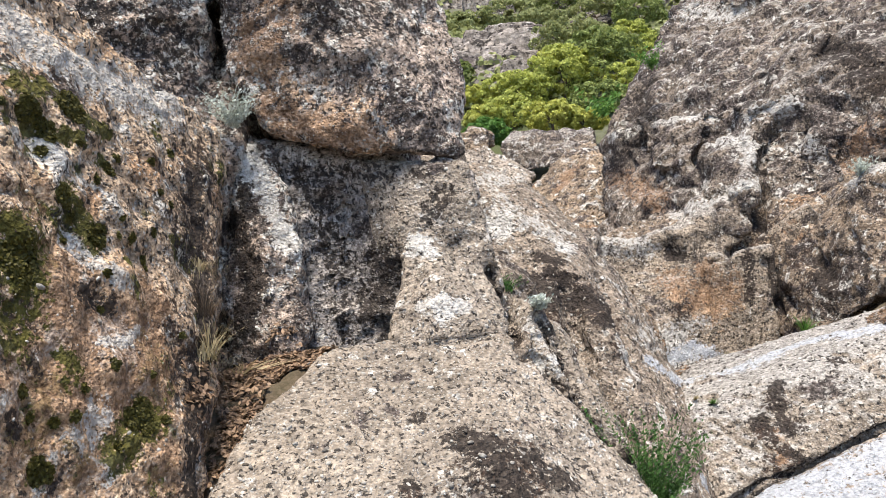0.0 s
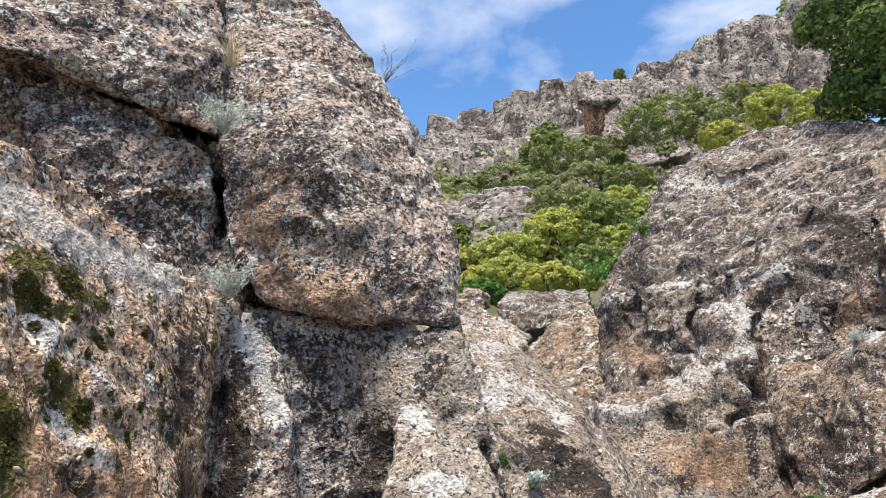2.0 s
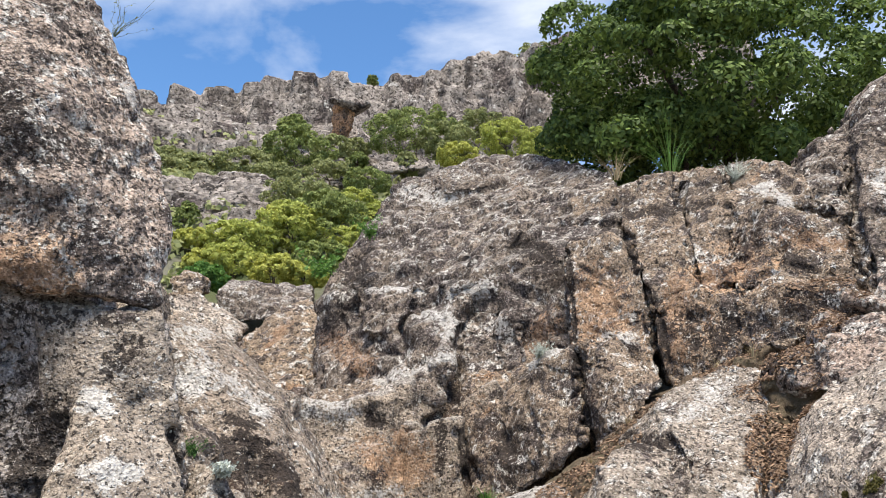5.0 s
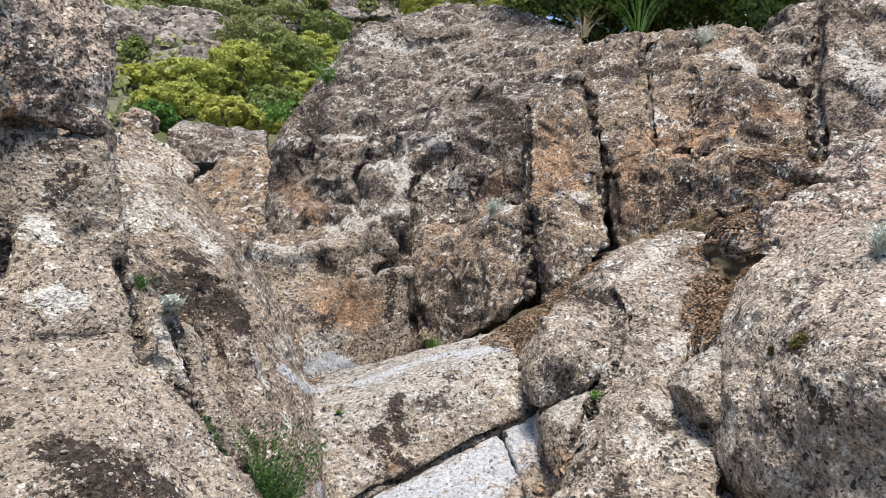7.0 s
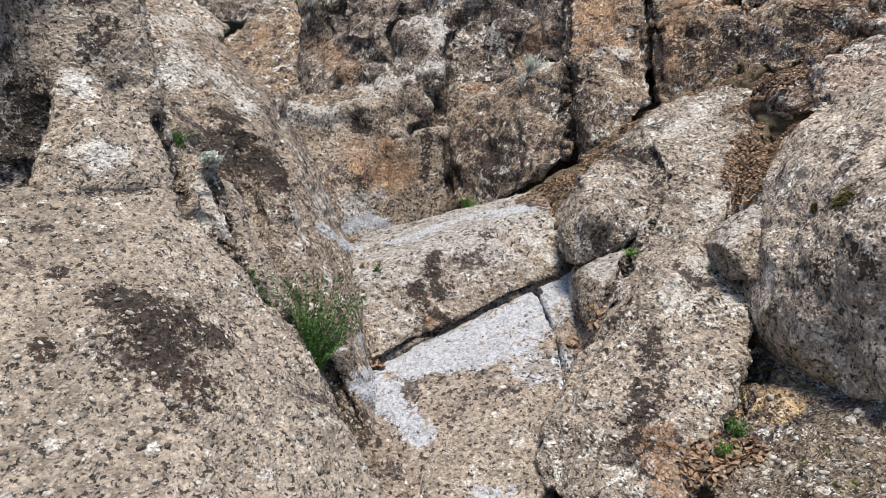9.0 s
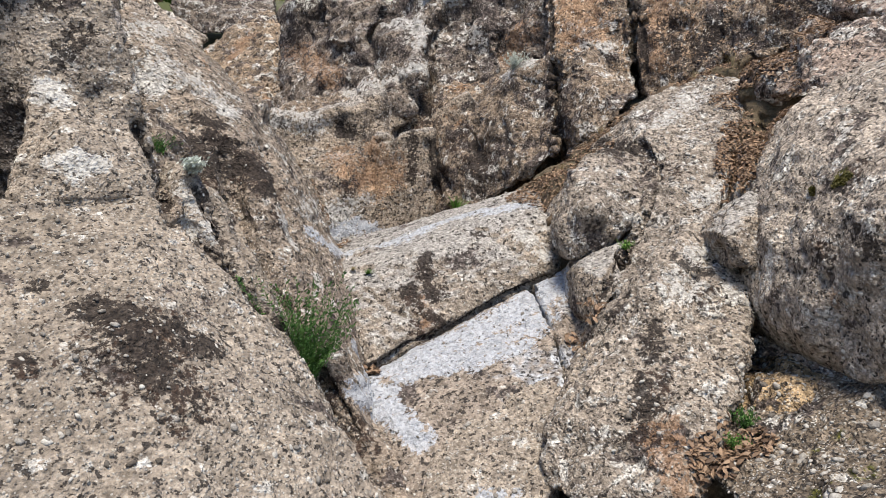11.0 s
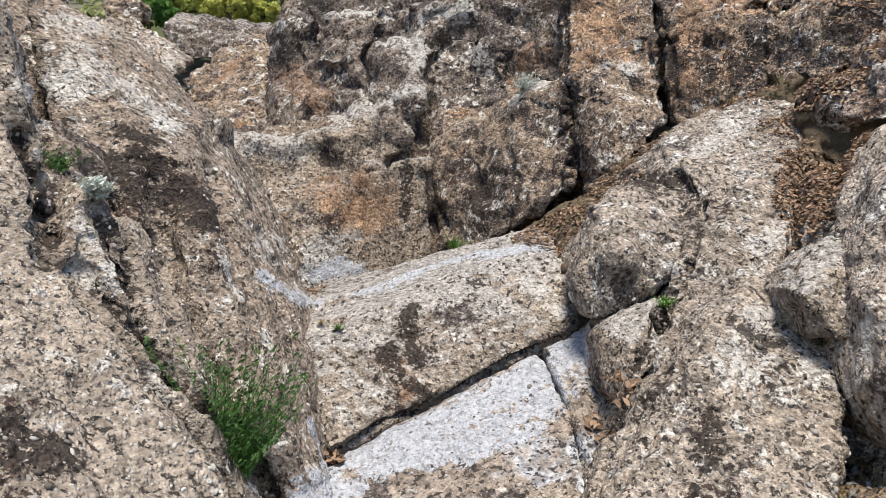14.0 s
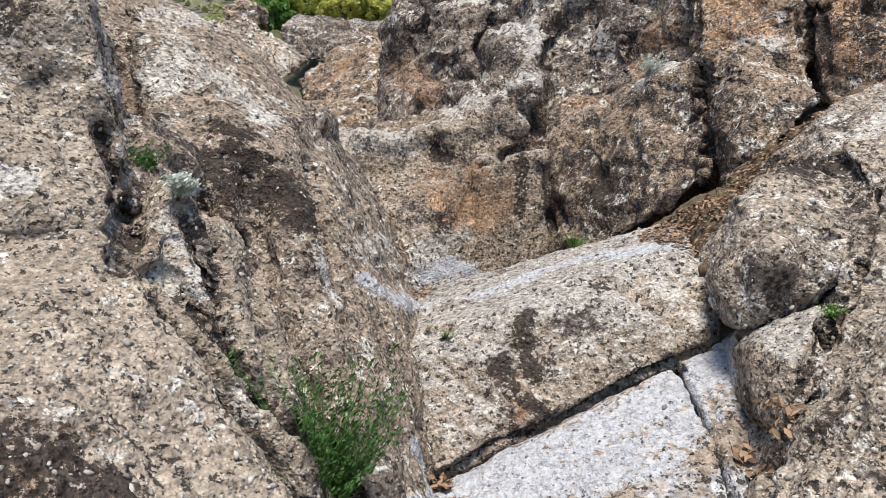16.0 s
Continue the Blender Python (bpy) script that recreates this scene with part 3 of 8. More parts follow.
rock("rock_rib", "tapering pale rock rib below the crack of the boulder", RIBMAT, 0.018, 0.1, [
    [(-0.13, 4.84, 1.86), (-0.23, 4.79, 1.76), (-0.21, 4.61, 1.48), (-0.31, 4.37, 1.2), (-0.09, 4.32, 1.17), (0.33, 4.42, 1.21), (0.4, 4.52, 1.3), (0.25, 4.8, 1.62), (0.03, 4.89, 1.79), (-0.01, 4.43, 1.45), (-0.1, 5.49, 1.84), (-0.18, 5.51, 1.53), (-0.07, 5.52, 1.28), (0.34, 5.51, 1.38), (0.03, 5.49, 1.78)],
    [(-0.49, 4.88, 2.33), (0.17, 4.86, 2.31), (0.31, 4.85, 1.75), (0.42, 4.77, 1.32), (-0.15, 4.81, 1.76), (-0.48, 4.95, 1.67), (-0.42, 5.42, 2.29), (0.14, 5.42, 2.27), (0.26, 5.44, 1.79), (0.36, 5.46, 1.44), (-0.13, 5.44, 1.81), (-0.41, 5.45, 1.73)]])
rock("rock_ridge", "rounded grey rock ridge with pale lichen running down into the gully", RIDGEF, 0.02, 0.12, [
    [(0.17, 6.12, 2.44), (0.28, 6.64, 2.6), (0.43, 6.34, 2.43), (0.84, 6.7, 2.33), (1.19, 6.16, 1.8), (1.38, 5.74, 1.23), (1.56, 5.63, 0.9), (1.03, 5.56, 1.54), (0.67, 5.27, 1.24), (0.39, 5.42, 1.54), (0.84, 5.58, 1.66), (0.94, 7.72, 2.15), (1.06, 7.67, 2.16), (1.65, 7.37, 1.65), (2.04, 7.11, 0.85), (1.51, 7.36, 1.08), (1.56, 7.38, 1.47)],
    [(1.03, 5.56, 1.54), (1.38, 5.71, 1.23), (1.56, 5.59, 0.9), (1.57, 5.19, 0.35), (1.68, 4.96, 0.08), (1.56, 4.47, -0.07), (1.53, 4.01, -0.41), (1.4, 4.52, -0.22), (1.26, 4.84, 0.14), (0.94, 5.42, 0.7), (0.76, 5.51, 1.21), (0.99, 5.1, 0.99), (1.16, 4.85, 0.58), (1.54, 6.62, 1.25), (1.89, 6.42, 0.73), (2.14, 6.22, 0), (2.29, 6.1, -0.51), (1.87, 6.34, 0.02), (1.35, 6.67, 0.96), (1.81, 6.41, 0.39)]])
rock("rock_rib", "narrow weathered rock rib beside the green weed", RIBMAT, 0.016, 0.06, [
    [(0.42, 5.15, 1.47), (0.57, 4.87, 1.38), (0.69, 4.8, 1.2), (0.78, 4.67, 0.82), (0.95, 4.46, 0.5), (1.19, 4.27, 0.12), (1.32, 4.23, -0.17), (0.35, 4.94, 1.25), (0.5, 4.61, 0.96), (0.45, 4.82, 1.22), (0.64, 4.53, 0.91), (0.63, 5.48, 1.33), (0.92, 5.33, 1.08), (1.18, 5.15, 0.47), (1.5, 4.95, -0.09), (0.83, 5.34, 0.86), (0.96, 5.28, 0.81), (0.9, 4.5, -0.3)]])
rock("rock_slab", "smooth pale water-worn limestone slab in the gully bed", WHITE, 0.016, 0.03, [
    [(1.58, 4.82, 0.02), (1.72, 4.99, 0.05), (2.24, 4.99, 0.26), (2.9, 4.97, 0.55), (2.81, 4.46, 0.35), (2.65, 4.02, 0.11), (2.38, 3.79, -0.15), (2.23, 3.56, -0.4), (1.83, 4.15, -0.22), (2.06, 4.37, 0.04), (1.66, 4.34, -0.1), (1.57, 3.83, -0.44), (1.9, 4.6, -0.6), (2.6, 4, -0.6), (2.9, 4.9, -0.5), (1.8, 5.3, -0.5)]])
rock("rock_fragment", "pale cracked corner piece of the water-worn slab", WHITE, 0.016, 0.02, [
    [(2.96, 4.95, 0.57), (3.24, 4.98, 0.69), (3.12, 4.5, 0.42), (2.72, 4.08, 0.15), (2.85, 4.45, 0.36), (3.21, 5.51, 0.47), (3.42, 5.44, 0.59), (3.46, 5.39, 0.31), (3.28, 5.43, 0.04), (3.28, 5.45, 0.25), (2.9, 4.8, -0.4)]])
rock("rock_block", "long tilted grey block with dark lichen stain and worn top", BLOCK, 0.018, 0.07, [
    [(1.71, 5.06, 0.07), (2.08, 5.08, 0.22), (3.25, 5.05, 0.73), (3.28, 5.2, 0.98), (3.15, 5.43, 1.09), (2.78, 5.57, 1.02), (2.27, 5.72, 0.76), (2.01, 5.62, 0.6), (1.67, 5.54, 0.54), (2.02, 7.2, 0.67), (2.49, 6.91, 0.76), (3.18, 6.55, 1.03), (3.67, 6.37, 1.24), (3.7, 5.93, 1.28), (1.9, 7.4, 0), (3.8, 6.6, 0.2), (1.8, 5.5, -0.4), (3.2, 5.4, 0)]])
rock("boulder", "rounded grey boulder with dark lichen wedged in the gully side", RIDGE, 0.018, 0.1, [
    [(3.02, 4.79, 1.07), (2.99, 4.66, 0.8), (3.25, 4.98, 1.38), (3.66, 5.17, 1.64), (3.95, 4.93, 1.53), (3.56, 4.5, 1.13), (3.3, 4.44, 0.94), (3.02, 4.58, 0.78), (3.13, 4.52, 1.2), (3.57, 6, 0.94), (3.69, 5.98, 1.22), (4.22, 5.78, 1.37), (3.87, 5.86, 0.81), (3.73, 5.94, 1.02)]])
rock("rock_block", "small angular grey rock wedged under a larger boulder", BLOCK, 0.014, 0.05, [
    [(2.99, 4.52, 0.74), (3.14, 4.51, 0.85), (3.3, 4.36, 0.95), (3.08, 4.1, 0.69), (2.88, 4.12, 0.45), (2.91, 4.29, 0.5), (2.98, 4.18, 0.75), (3.25, 5.09, 0.66), (3.37, 5.05, 0.76), (3.53, 5, 0.83), (3.44, 5.01, 0.58), (3.28, 5.05, 0.38), (3.25, 5.06, 0.44), (3.34, 5.05, 0.64)]])
rock("rock_ridge", "long rounded ridge of rough pebbly conglomerate with lichen", RIDGE, 0.021, 0.1, [
    [(3.98, 5.96, 1.55), (4.21, 5.58, 1.9), (4.61, 5.65, 2.1), (5.14, 5.78, 2.28), (5.39, 5.51, 2.24), (4.66, 4.83, 1.79), (3.91, 4.15, 1.25), (3.69, 3.93, 0.97), (3.81, 4.71, 1.49), (3.35, 4.24, 1), (4.49, 6.93, 1.43), (5.05, 6.75, 1.89), (5.67, 6.51, 2.02), (4.96, 6.68, 1.02), (4.73, 6.81, 1.27), (3.6, 4.6, -0.3)],
    [(3.53, 4.46, 1.17), (3.22, 4.17, 0.86), (2.84, 4.05, 0.41), (2.3, 3.65, -0.02), (2.18, 3.46, -0.22), (2.19, 3.21, -0.24), (2.64, 2.77, -0.09), (3.3, 3.25, 0.26), (3.59, 3.5, 0.65), (3.72, 3.92, 0.97), (3.43, 3.75, 0.81), (2.66, 3.47, 0.34), (3.6, 4.1, 1.13), (3.8, 5.19, 0.96), (3.4, 5.28, 0.26), (3.07, 5.34, -0.34), (3.62, 5.12, -0.28), (4.11, 5, 0.44), (3.93, 5.1, 0.6), (3.96, 5.12, 0.9), (3, 4.2, -0.4)]])
rock("boulder", "large rounded grey boulder with pale lichen and a mossy hollow", BOULDERR, 0.02, 0.16, [
    [(3.64, 3.38, 1.2), (3.86, 3.56, 1.56), (4.16, 3.74, 1.85), (4.42, 3.76, 2), (4.55, 3.39, 2.15), (4.38, 2.67, 1.87), (3.49, 3.3, 0.92), (3.44, 3.25, 0.74), (3.43, 3.04, 0.61), (3.46, 2.88, 0.46), (3.43, 2.51, 0.42), (3.57, 2.21, 0.69), (3.45, 2.82, 1.25), (3.33, 2.27, 1.3), (4.19, 4.61, 1.05), (4.48, 4.56, 1.64), (4.88, 4.42, 1.87), (4.09, 4.62, 0.8), (4.12, 4.57, 0.51), (4.26, 4.49, 0.31), (4.22, 4.6, 1.03)]])
rock("boulder", "dark rounded boulder with pale lichen behind a larger one", DARKLICHEN, 0.022, 0.1, [
    [(4.79, 4.42, 1.95), (5.07, 4.56, 2.36), (5.5, 4.53, 2.65), (5.76, 4.2, 2.61), (5.77, 3.65, 2.52), (5.48, 3.16, 2.17), (5.17, 3.77, 2.1), (4.79, 4.24, 2.01), (5.46, 5.63, 2.19), (5.89, 5.34, 2.73), (6.37, 5.12, 2.7), (5.93, 5.38, 2.37)]])
rock("boulder", "weathered boulder with a flat lichen-grey top", DARKLICHEN, 0.022, 0.09, [
    [(5.93, 4.86, 2.8), (6.4, 4.82, 3.13), (6.64, 4.46, 3.26), (6.83, 3.92, 3.3), (6.27, 3.62, 2.62), (6.23, 4.2, 2.58), (5.93, 4.66, 2.68), (6.52, 5.9, 2.99), (6.84, 5.71, 3.24), (7.12, 5.56, 3.38), (7.42, 5.4, 3.45), (7.17, 5.6, 2.94), (6.95, 5.72, 2.86), (6.59, 5.88, 2.9)]])
rock("stone", "loose angular grey stone wedged between ridge and boulder", BLOCK, 0.011, 0.014, [
    [(3.48, 3.77, 1.05), (3.64, 3.8, 1.19), (3.81, 3.81, 1.28), (3.86, 3.7, 1.26), (3.65, 3.5, 0.94), (3.54, 3.48, 0.86), (3.47, 3.59, 0.85), (3.41, 3.59, 1.04), (3.69, 4.21, 1), (3.92, 4.14, 1.2), (3.89, 4.11, 0.89), (3.72, 4.17, 0.82)]])
rock("stone", "knobbly yellow-brown conglomerate stone in the shade under a boulder", BROWN, 0.014, 0.07, [
    [(3.42, 3.31, 0.27), (3.62, 3.35, 0.36), (3.76, 3.23, 0.35), (3.7, 2.98, 0.29), (3.5, 2.83, 0.17), (3.25, 2.87, 0.09), (3.21, 3.04, 0.09), (3.35, 2.96, 0.29), (3.63, 3.76, 0.21), (3.9, 3.65, 0.28), (3.83, 3.66, 0.08), (3.55, 3.77, 0.02)]])
rock("rock_slab", "pebbly conglomerate slab beside dry leaf litter", PEBBLY, 0.014, 0.07, [
    [(2.66, 2.61, -0.02), (3.1, 2.72, 0.18), (3.41, 2.67, 0.33), (3.53, 2.41, 0.42), (3.54, 1.98, 0.49), (2.73, 1.63, 0.21), (2.34, 2.1, 0.07), (3.03, 3.32, -0.08), (3.33, 3.22, 0.12), (3.57, 3.13, 0.25), (3.74, 3.07, 0.31), (3.88, 3.02, 0.33), (3.38, 3.19, 0.04), (2.96, 3.35, -0.05), (3.2, 2.6, -0.5)]])
rock("rock_wall", "curved rock basin wall with rust and black water stains", BASIN, 0.03, 0.12, [
    [(1.25, 9.89, 2.25), (1.4, 9.49, 2.1), (2, 9.11, 1.91), (2.39, 8.95, 1.92), (2.35, 8.88, 1.71), (1.91, 8.95, 1.67), (1.49, 9.17, 1.74), (1.66, 10.58, 2.1), (1.89, 10.46, 1.95), (2.42, 10.22, 1.78), (2.76, 10.08, 1.78), (2.74, 10.07, 1.6), (2.4, 10.21, 1.55), (2.04, 10.36, 1.62)],
    [(2.24, 9.01, 1.9), (2.72, 8.94, 2.13), (3.15, 9.12, 2.36), (3.64, 9.14, 2.36), (3.61, 8.79, 2.07), (3.03, 8.66, 1.75), (2.65, 8.75, 1.66), (2.32, 8.89, 1.69), (2.86, 10.26, 1.76), (3.51, 10.04, 2.19), (3.93, 9.83, 1.93), (3.23, 10.08, 1.55)],
    [(1.35, 9.62, 2.14), (2.02, 9.21, 1.92), (2.45, 9.03, 1.94), (2.98, 8.73, 1.73), (3.05, 8.66, 1.34), (2.94, 8.43, 0.44), (2.35, 8.45, 0.43), (1.92, 8.2, 0.46), (1.82, 8.39, 0.8), (1.68, 9.09, 1.59), (1.96, 10.64, 1.87), (2.92, 10.22, 1.69), (3.45, 9.94, 1.18), (2.98, 10.04, 0.37), (2.62, 10.22, 0.66)],
    [(2.95, 8.52, 1.74), (3.62, 8.42, 1.86), (2.93, 8.42, 0.44), (3.6, 8.3, 0.46), (2.95, 9.6, 1.7), (3.7, 9.5, 1.8), (2.95, 9.6, 0.4), (3.7, 9.5, 0.4)],
    [(3.08, 9.02, 1.74), (3.68, 8.9, 1.88), (3.59, 8.38, 0.45), (2.96, 8.47, 0.43), (3.54, 10, 1.52), (4.02, 9.82, 1.65), (4.06, 9.65, 0.4), (3.57, 9.85, 0.37)]])
rock("rock_block", "blocky brown rock step with a dark vertical crack", BANK, 0.028, 0.055, [
    [(3.64, 8.75, 1.84), (4.06, 8.61, 2.15), (4.43, 8.06, 2.47), (4.52, 7.44, 2.56), (4.29, 6.87, 1.59), (3.8, 7.61, 1.11), (3.53, 8.19, 0.47), (3.99, 7.67, 1.78), (4.27, 9.99, 1.66), (5.07, 9.72, 2.16), (5.29, 9.52, 1.31), (4.3, 9.83, 0.46)]])
rock("rock_block", "rounded brown rock lump beside a black crack", BANK, 0.028, 0.055, [
    [(4.61, 7.47, 2.72), (4.89, 7.14, 2.73), (4.93, 6.4, 2.21), (4.61, 6.29, 1.94), (4.3, 6.59, 1.53), (4.3, 6.82, 1.74), (4.5, 6.64, 2.24), (5.09, 8.55, 2.49), (5.4, 8.42, 2.48), (5.63, 8.27, 1.98), (5.42, 8.32, 1.73), (5.09, 8.42, 1.4), (5.03, 8.47, 1.6), (5.24, 8.43, 2.02)]])
rock("rock_lump", "pale fractured rock lump beside a black cleft", BANKGREY, 0.03, 0.07, [
    [(3.76, 9.28, 2.9), (4.1, 9.33, 3.28), (4.49, 8.81, 3.31), (4.43, 8.4, 2.62), (4.05, 8.43, 1.85), (3.64, 8.77, 1.79), (4.23, 10.1, 2.99), (4.43, 9.96, 3.29), (4.87, 9.74, 3.35), (4.99, 9.76, 2.82), (4.76, 9.97, 2.19), (4.36, 10.16, 2.12)]])
rock("rock_lump", "brown stained rock column in the basin wall", BASIN, 0.03, 0.07, [
    [(3.59, 8.82, 1.99), (3.96, 8.34, 2.29), (4.07, 8.18, 2.1), (3.99, 8.2, 1.37), (3.59, 8.55, 1.19), (3.95, 9.43, 2.06), (4.34, 9.2, 2.35), (4.48, 9.16, 2.2), (4.45, 9.26, 1.59), (4.07, 9.47, 1.42)]])
rock("rock_outcrop", "massive domed rock outcrop streaked with grey lichen and brown stains", BANKGREY, 0.042, 0.17, [
    [(2.96, 9.58, 2.4), (3.31, 9.73, 3.12), (3.92, 9.65, 3.58), (4.04, 9.2, 3.41), (3.59, 9.01, 2.84), (3.46, 8.93, 2.39), (3.44, 8.65, 2.01), (2.98, 9.08, 1.95), (3.6, 10.72, 2.62), (4.19, 10.31, 3.56), (4.2, 10.38, 3.02), (4.25, 10.45, 2.37)],
    [(2.26, 11.27, 2.23), (2.59, 11.15, 2.9), (2.95, 10.94, 3.22), (3.27, 10.35, 3.31), (3.22, 9.63, 2.7), (2.94, 9.57, 2.12), (2.65, 9.88, 1.89), (2.42, 10.28, 1.85), (2.73, 11.95, 2.4), (3.26, 11.57, 3.23), (3.9, 11.32, 2.91), (3.46, 11.62, 2.23)],
    [(3, 10.78, 3.55), (3.38, 10.83, 3.9), (3.66, 10.29, 3.81), (3.44, 9.91, 3.3), (3.12, 9.97, 2.97), (2.81, 10.39, 3.05), (3.46, 11.61, 3.67), (3.69, 11.46, 3.93), (4.06, 11.29, 3.9), (4.05, 11.35, 3.52), (3.83, 11.49, 3.26), (3.47, 11.66, 3.3)],
    [(2.93, 11.4, 3.96), (3.32, 11.33, 4.14), (3.3, 10.85, 3.67), (2.95, 10.93, 3.29), (3.32, 12.12, 4.04), (3.61, 11.96, 4.18), (3.77, 11.94, 3.84), (3.52, 12.11, 3.53)],
    [(3.82, 9.97, 3.73), (4.44, 9.99, 4.38), (4.96, 9.96, 4.86), (4.88, 9.35, 4.49), (4.3, 9.17, 3.79), (3.86, 9.42, 3.54), (4.47, 11.1, 3.97), (4.86, 10.84, 4.48), (5.21, 10.62, 4.86), (5.37, 10.58, 4.62), (5.05, 10.81, 4.08), (4.68, 11.02, 3.87)],
    [(3.41, 12.62, 5.16), (4.08, 12.56, 6.21), (4.5, 12.23, 6.13), (4.01, 11.77, 5.17), (3.96, 13.53, 5.38), (4.39, 13.19, 6.23), (4.79, 13.01, 6.18), (4.64, 13.19, 5.45)],
    [(4.39, 12.4, 6.06), (4.71, 12.47, 6.44), (5.5, 12.06, 6.71), (5.48, 11.09, 5.82), (4.49, 11.59, 5.63), (4.89, 13.21, 6.2), (5.07, 13.08, 6.5), (5.74, 12.73, 6.73), (6.08, 12.66, 6.08), (5.24, 13.09, 5.92)],
    [(3.52, 12.6, 5.37), (4.04, 12.9, 6.16), (4.51, 12.76, 6.34), (5.38, 12.51, 6.76), (6.13, 11.83, 6.73), (5.71, 10.24, 5.28), (4.01, 9.82, 3.73), (3.88, 9.83, 3.32), (3.34, 11.44, 4), (2.74, 11.55, 2.9), (2.47, 11.84, 2.56), (2.6, 12.37, 3.79), (2.63, 11.07, 1.95), (3.07, 10.62, 2.12), (4.77, 14.98, 5.6), (5.37, 14.59, 6.35), (6.78, 13.87, 6.68), (6.1, 14.53, 4.49), (5.09, 14.99, 4.59), (4.42, 15.48, 3.38), (4.81, 15.36, 2.94)],
    [(6.13, 11.83, 6.73), (6.28, 10.95, 6.17), (6.47, 9.38, 5.61), (5.62, 8, 4.07), (4.91, 8.07, 2.92), (4.45, 8.85, 2.88), (3.97, 9.72, 3.79), (4.06, 9.34, 2.29), (5.35, 7.6, 2.44), (6.95, 13.47, 6.63), (8.03, 13.06, 5.94), (7.5, 13.62, 3.9), (6.27, 14.11, 4.5), (7.98, 13.45, 3.53)]])
rock("rock_outcrop", "brown bedrock face behind jointed blocks", BANK, 0.05, 0.12, [
    [(5.62, 9.37, 5.03), (6.72, 8.8, 5.38), (7.44, 7.8, 5.26), (7.63, 7.09, 4.92), (7.7, 6.39, 4.18), (7.2, 6, 3.12), (6.21, 6.65, 2.64), (5.57, 7.24, 2.24), (4.95, 8.04, 2.57), (6.53, 10.71, 5.11), (8.29, 9.84, 5.38), (8.98, 9.63, 4.6), (7.93, 10.31, 3.37), (6.61, 10.96, 3.23)]])
rock("rock_block", "brown jointed rock block with orange patches", BANK, 0.028, 0.04, [
    [(4.82, 8.11, 3.99), (5.22, 7.77, 4.09), (5.37, 7.35, 3.82), (5.24, 7.04, 2.85), (5.17, 6.79, 2.11), (4.9, 7.16, 2.26), (4.63, 7.7, 2.54), (5.28, 8.9, 3.99), (5.66, 8.7, 4.09), (5.91, 8.61, 3.9), (5.97, 8.7, 3.13), (6.04, 8.76, 2.54), (5.72, 8.89, 2.64), (5.35, 9.04, 2.83)]])
rock("rock_block", "grey-brown jointed rock block with vertical cleft", BANK, 0.028, 0.04, [
    [(5.66, 8.06, 4.5), (6.28, 8.58, 5.17), (6.42, 8, 5.1), (5.89, 7, 3.84), (5.73, 6.65, 3.19), (5.25, 6.92, 2.93), (5.3, 7.32, 3.61), (6.44, 9.58, 4.67), (6.67, 9.4, 5.15), (6.96, 9.27, 5.14), (6.97, 9.4, 4.22), (7.01, 9.46, 3.72), (6.6, 9.68, 3.5), (6.47, 9.66, 4.02)]])
rock("rock_block", "narrow jointed rock column with pale lichen", BANK, 0.028, 0.04, [
    [(6.43, 7.81, 4.97), (6.79, 7.37, 5.04), (6.47, 6.95, 4.48), (5.92, 6.35, 3.26), (5.63, 6.58, 3.05), (5.77, 6.94, 3.74), (6.83, 8.62, 4.98), (7.22, 8.42, 5.06), (7.16, 8.52, 4.65), (7.03, 8.72, 3.73), (6.77, 8.87, 3.54), (6.71, 8.81, 4.07)]])
rock("rock_block", "broad pale brown rock block with a bulging face", BANK, 0.028, 0.04, [
    [(6.36, 6.96, 4.36), (6.98, 7.47, 5.15), (7.13, 6.89, 5.01), (7.11, 6.44, 4.59), (7.18, 5.75, 3.74), (6.75, 5.4, 3.13), (6.06, 5.84, 3.19), (5.8, 6.3, 3.14), (6.34, 6.02, 3.74), (7.16, 8.48, 4.55), (7.69, 8.15, 5.06), (8.16, 8.07, 4.12), (7.37, 8.5, 3.7), (7.48, 8.39, 4.13)]])
rock("rock_block", "brown rock block stained grey and orange", BANK, 0.028, 0.04, [
    [(5.25, 7.01, 3.05), (5.65, 6.59, 3.26), (5.83, 6.19, 3.19), (5.73, 5.95, 2.57), (5.57, 6.06, 2.31), (5.38, 6.44, 2.11), (5.22, 6.71, 2.11), (5.7, 7.79, 3.12), (6.11, 7.57, 3.32), (6.37, 7.45, 3.29), (6.4, 7.51, 2.81), (6.27, 7.6, 2.59), (6.03, 7.75, 2.39), (5.82, 7.85, 2.37)]])
rock("rock_block", "overhanging brown rock ledge with a dark underside", BANK, 0.028, 0.04, [
    [(5.72, 6.22, 3.14), (6.06, 5.85, 3.26), (6.48, 5.27, 3.19), (6.35, 5.05, 2.89), (5.96, 5.33, 2.65), (5.56, 5.69, 2.36), (5.57, 5.99, 2.54), (5.9, 5.52, 2.92), (6.17, 7, 3.23), (7, 6.59, 3.33), (6.64, 6.83, 2.9), (6.16, 7.07, 2.76)]])
rock("boulder", "tall split grey boulder on the bank", BANKGREY, 0.03, 0.1, [
    [(6.96, 6.47, 4.47), (7.7, 6.54, 5.38), (7.58, 6.12, 4.86), (7.17, 5.89, 3.93), (6.9, 6.11, 4.1), (7.73, 7.97, 4.71), (8.18, 7.65, 5.43), (8.26, 7.67, 5.05), (8.09, 7.86, 4.31), (7.82, 7.97, 4.44)]])
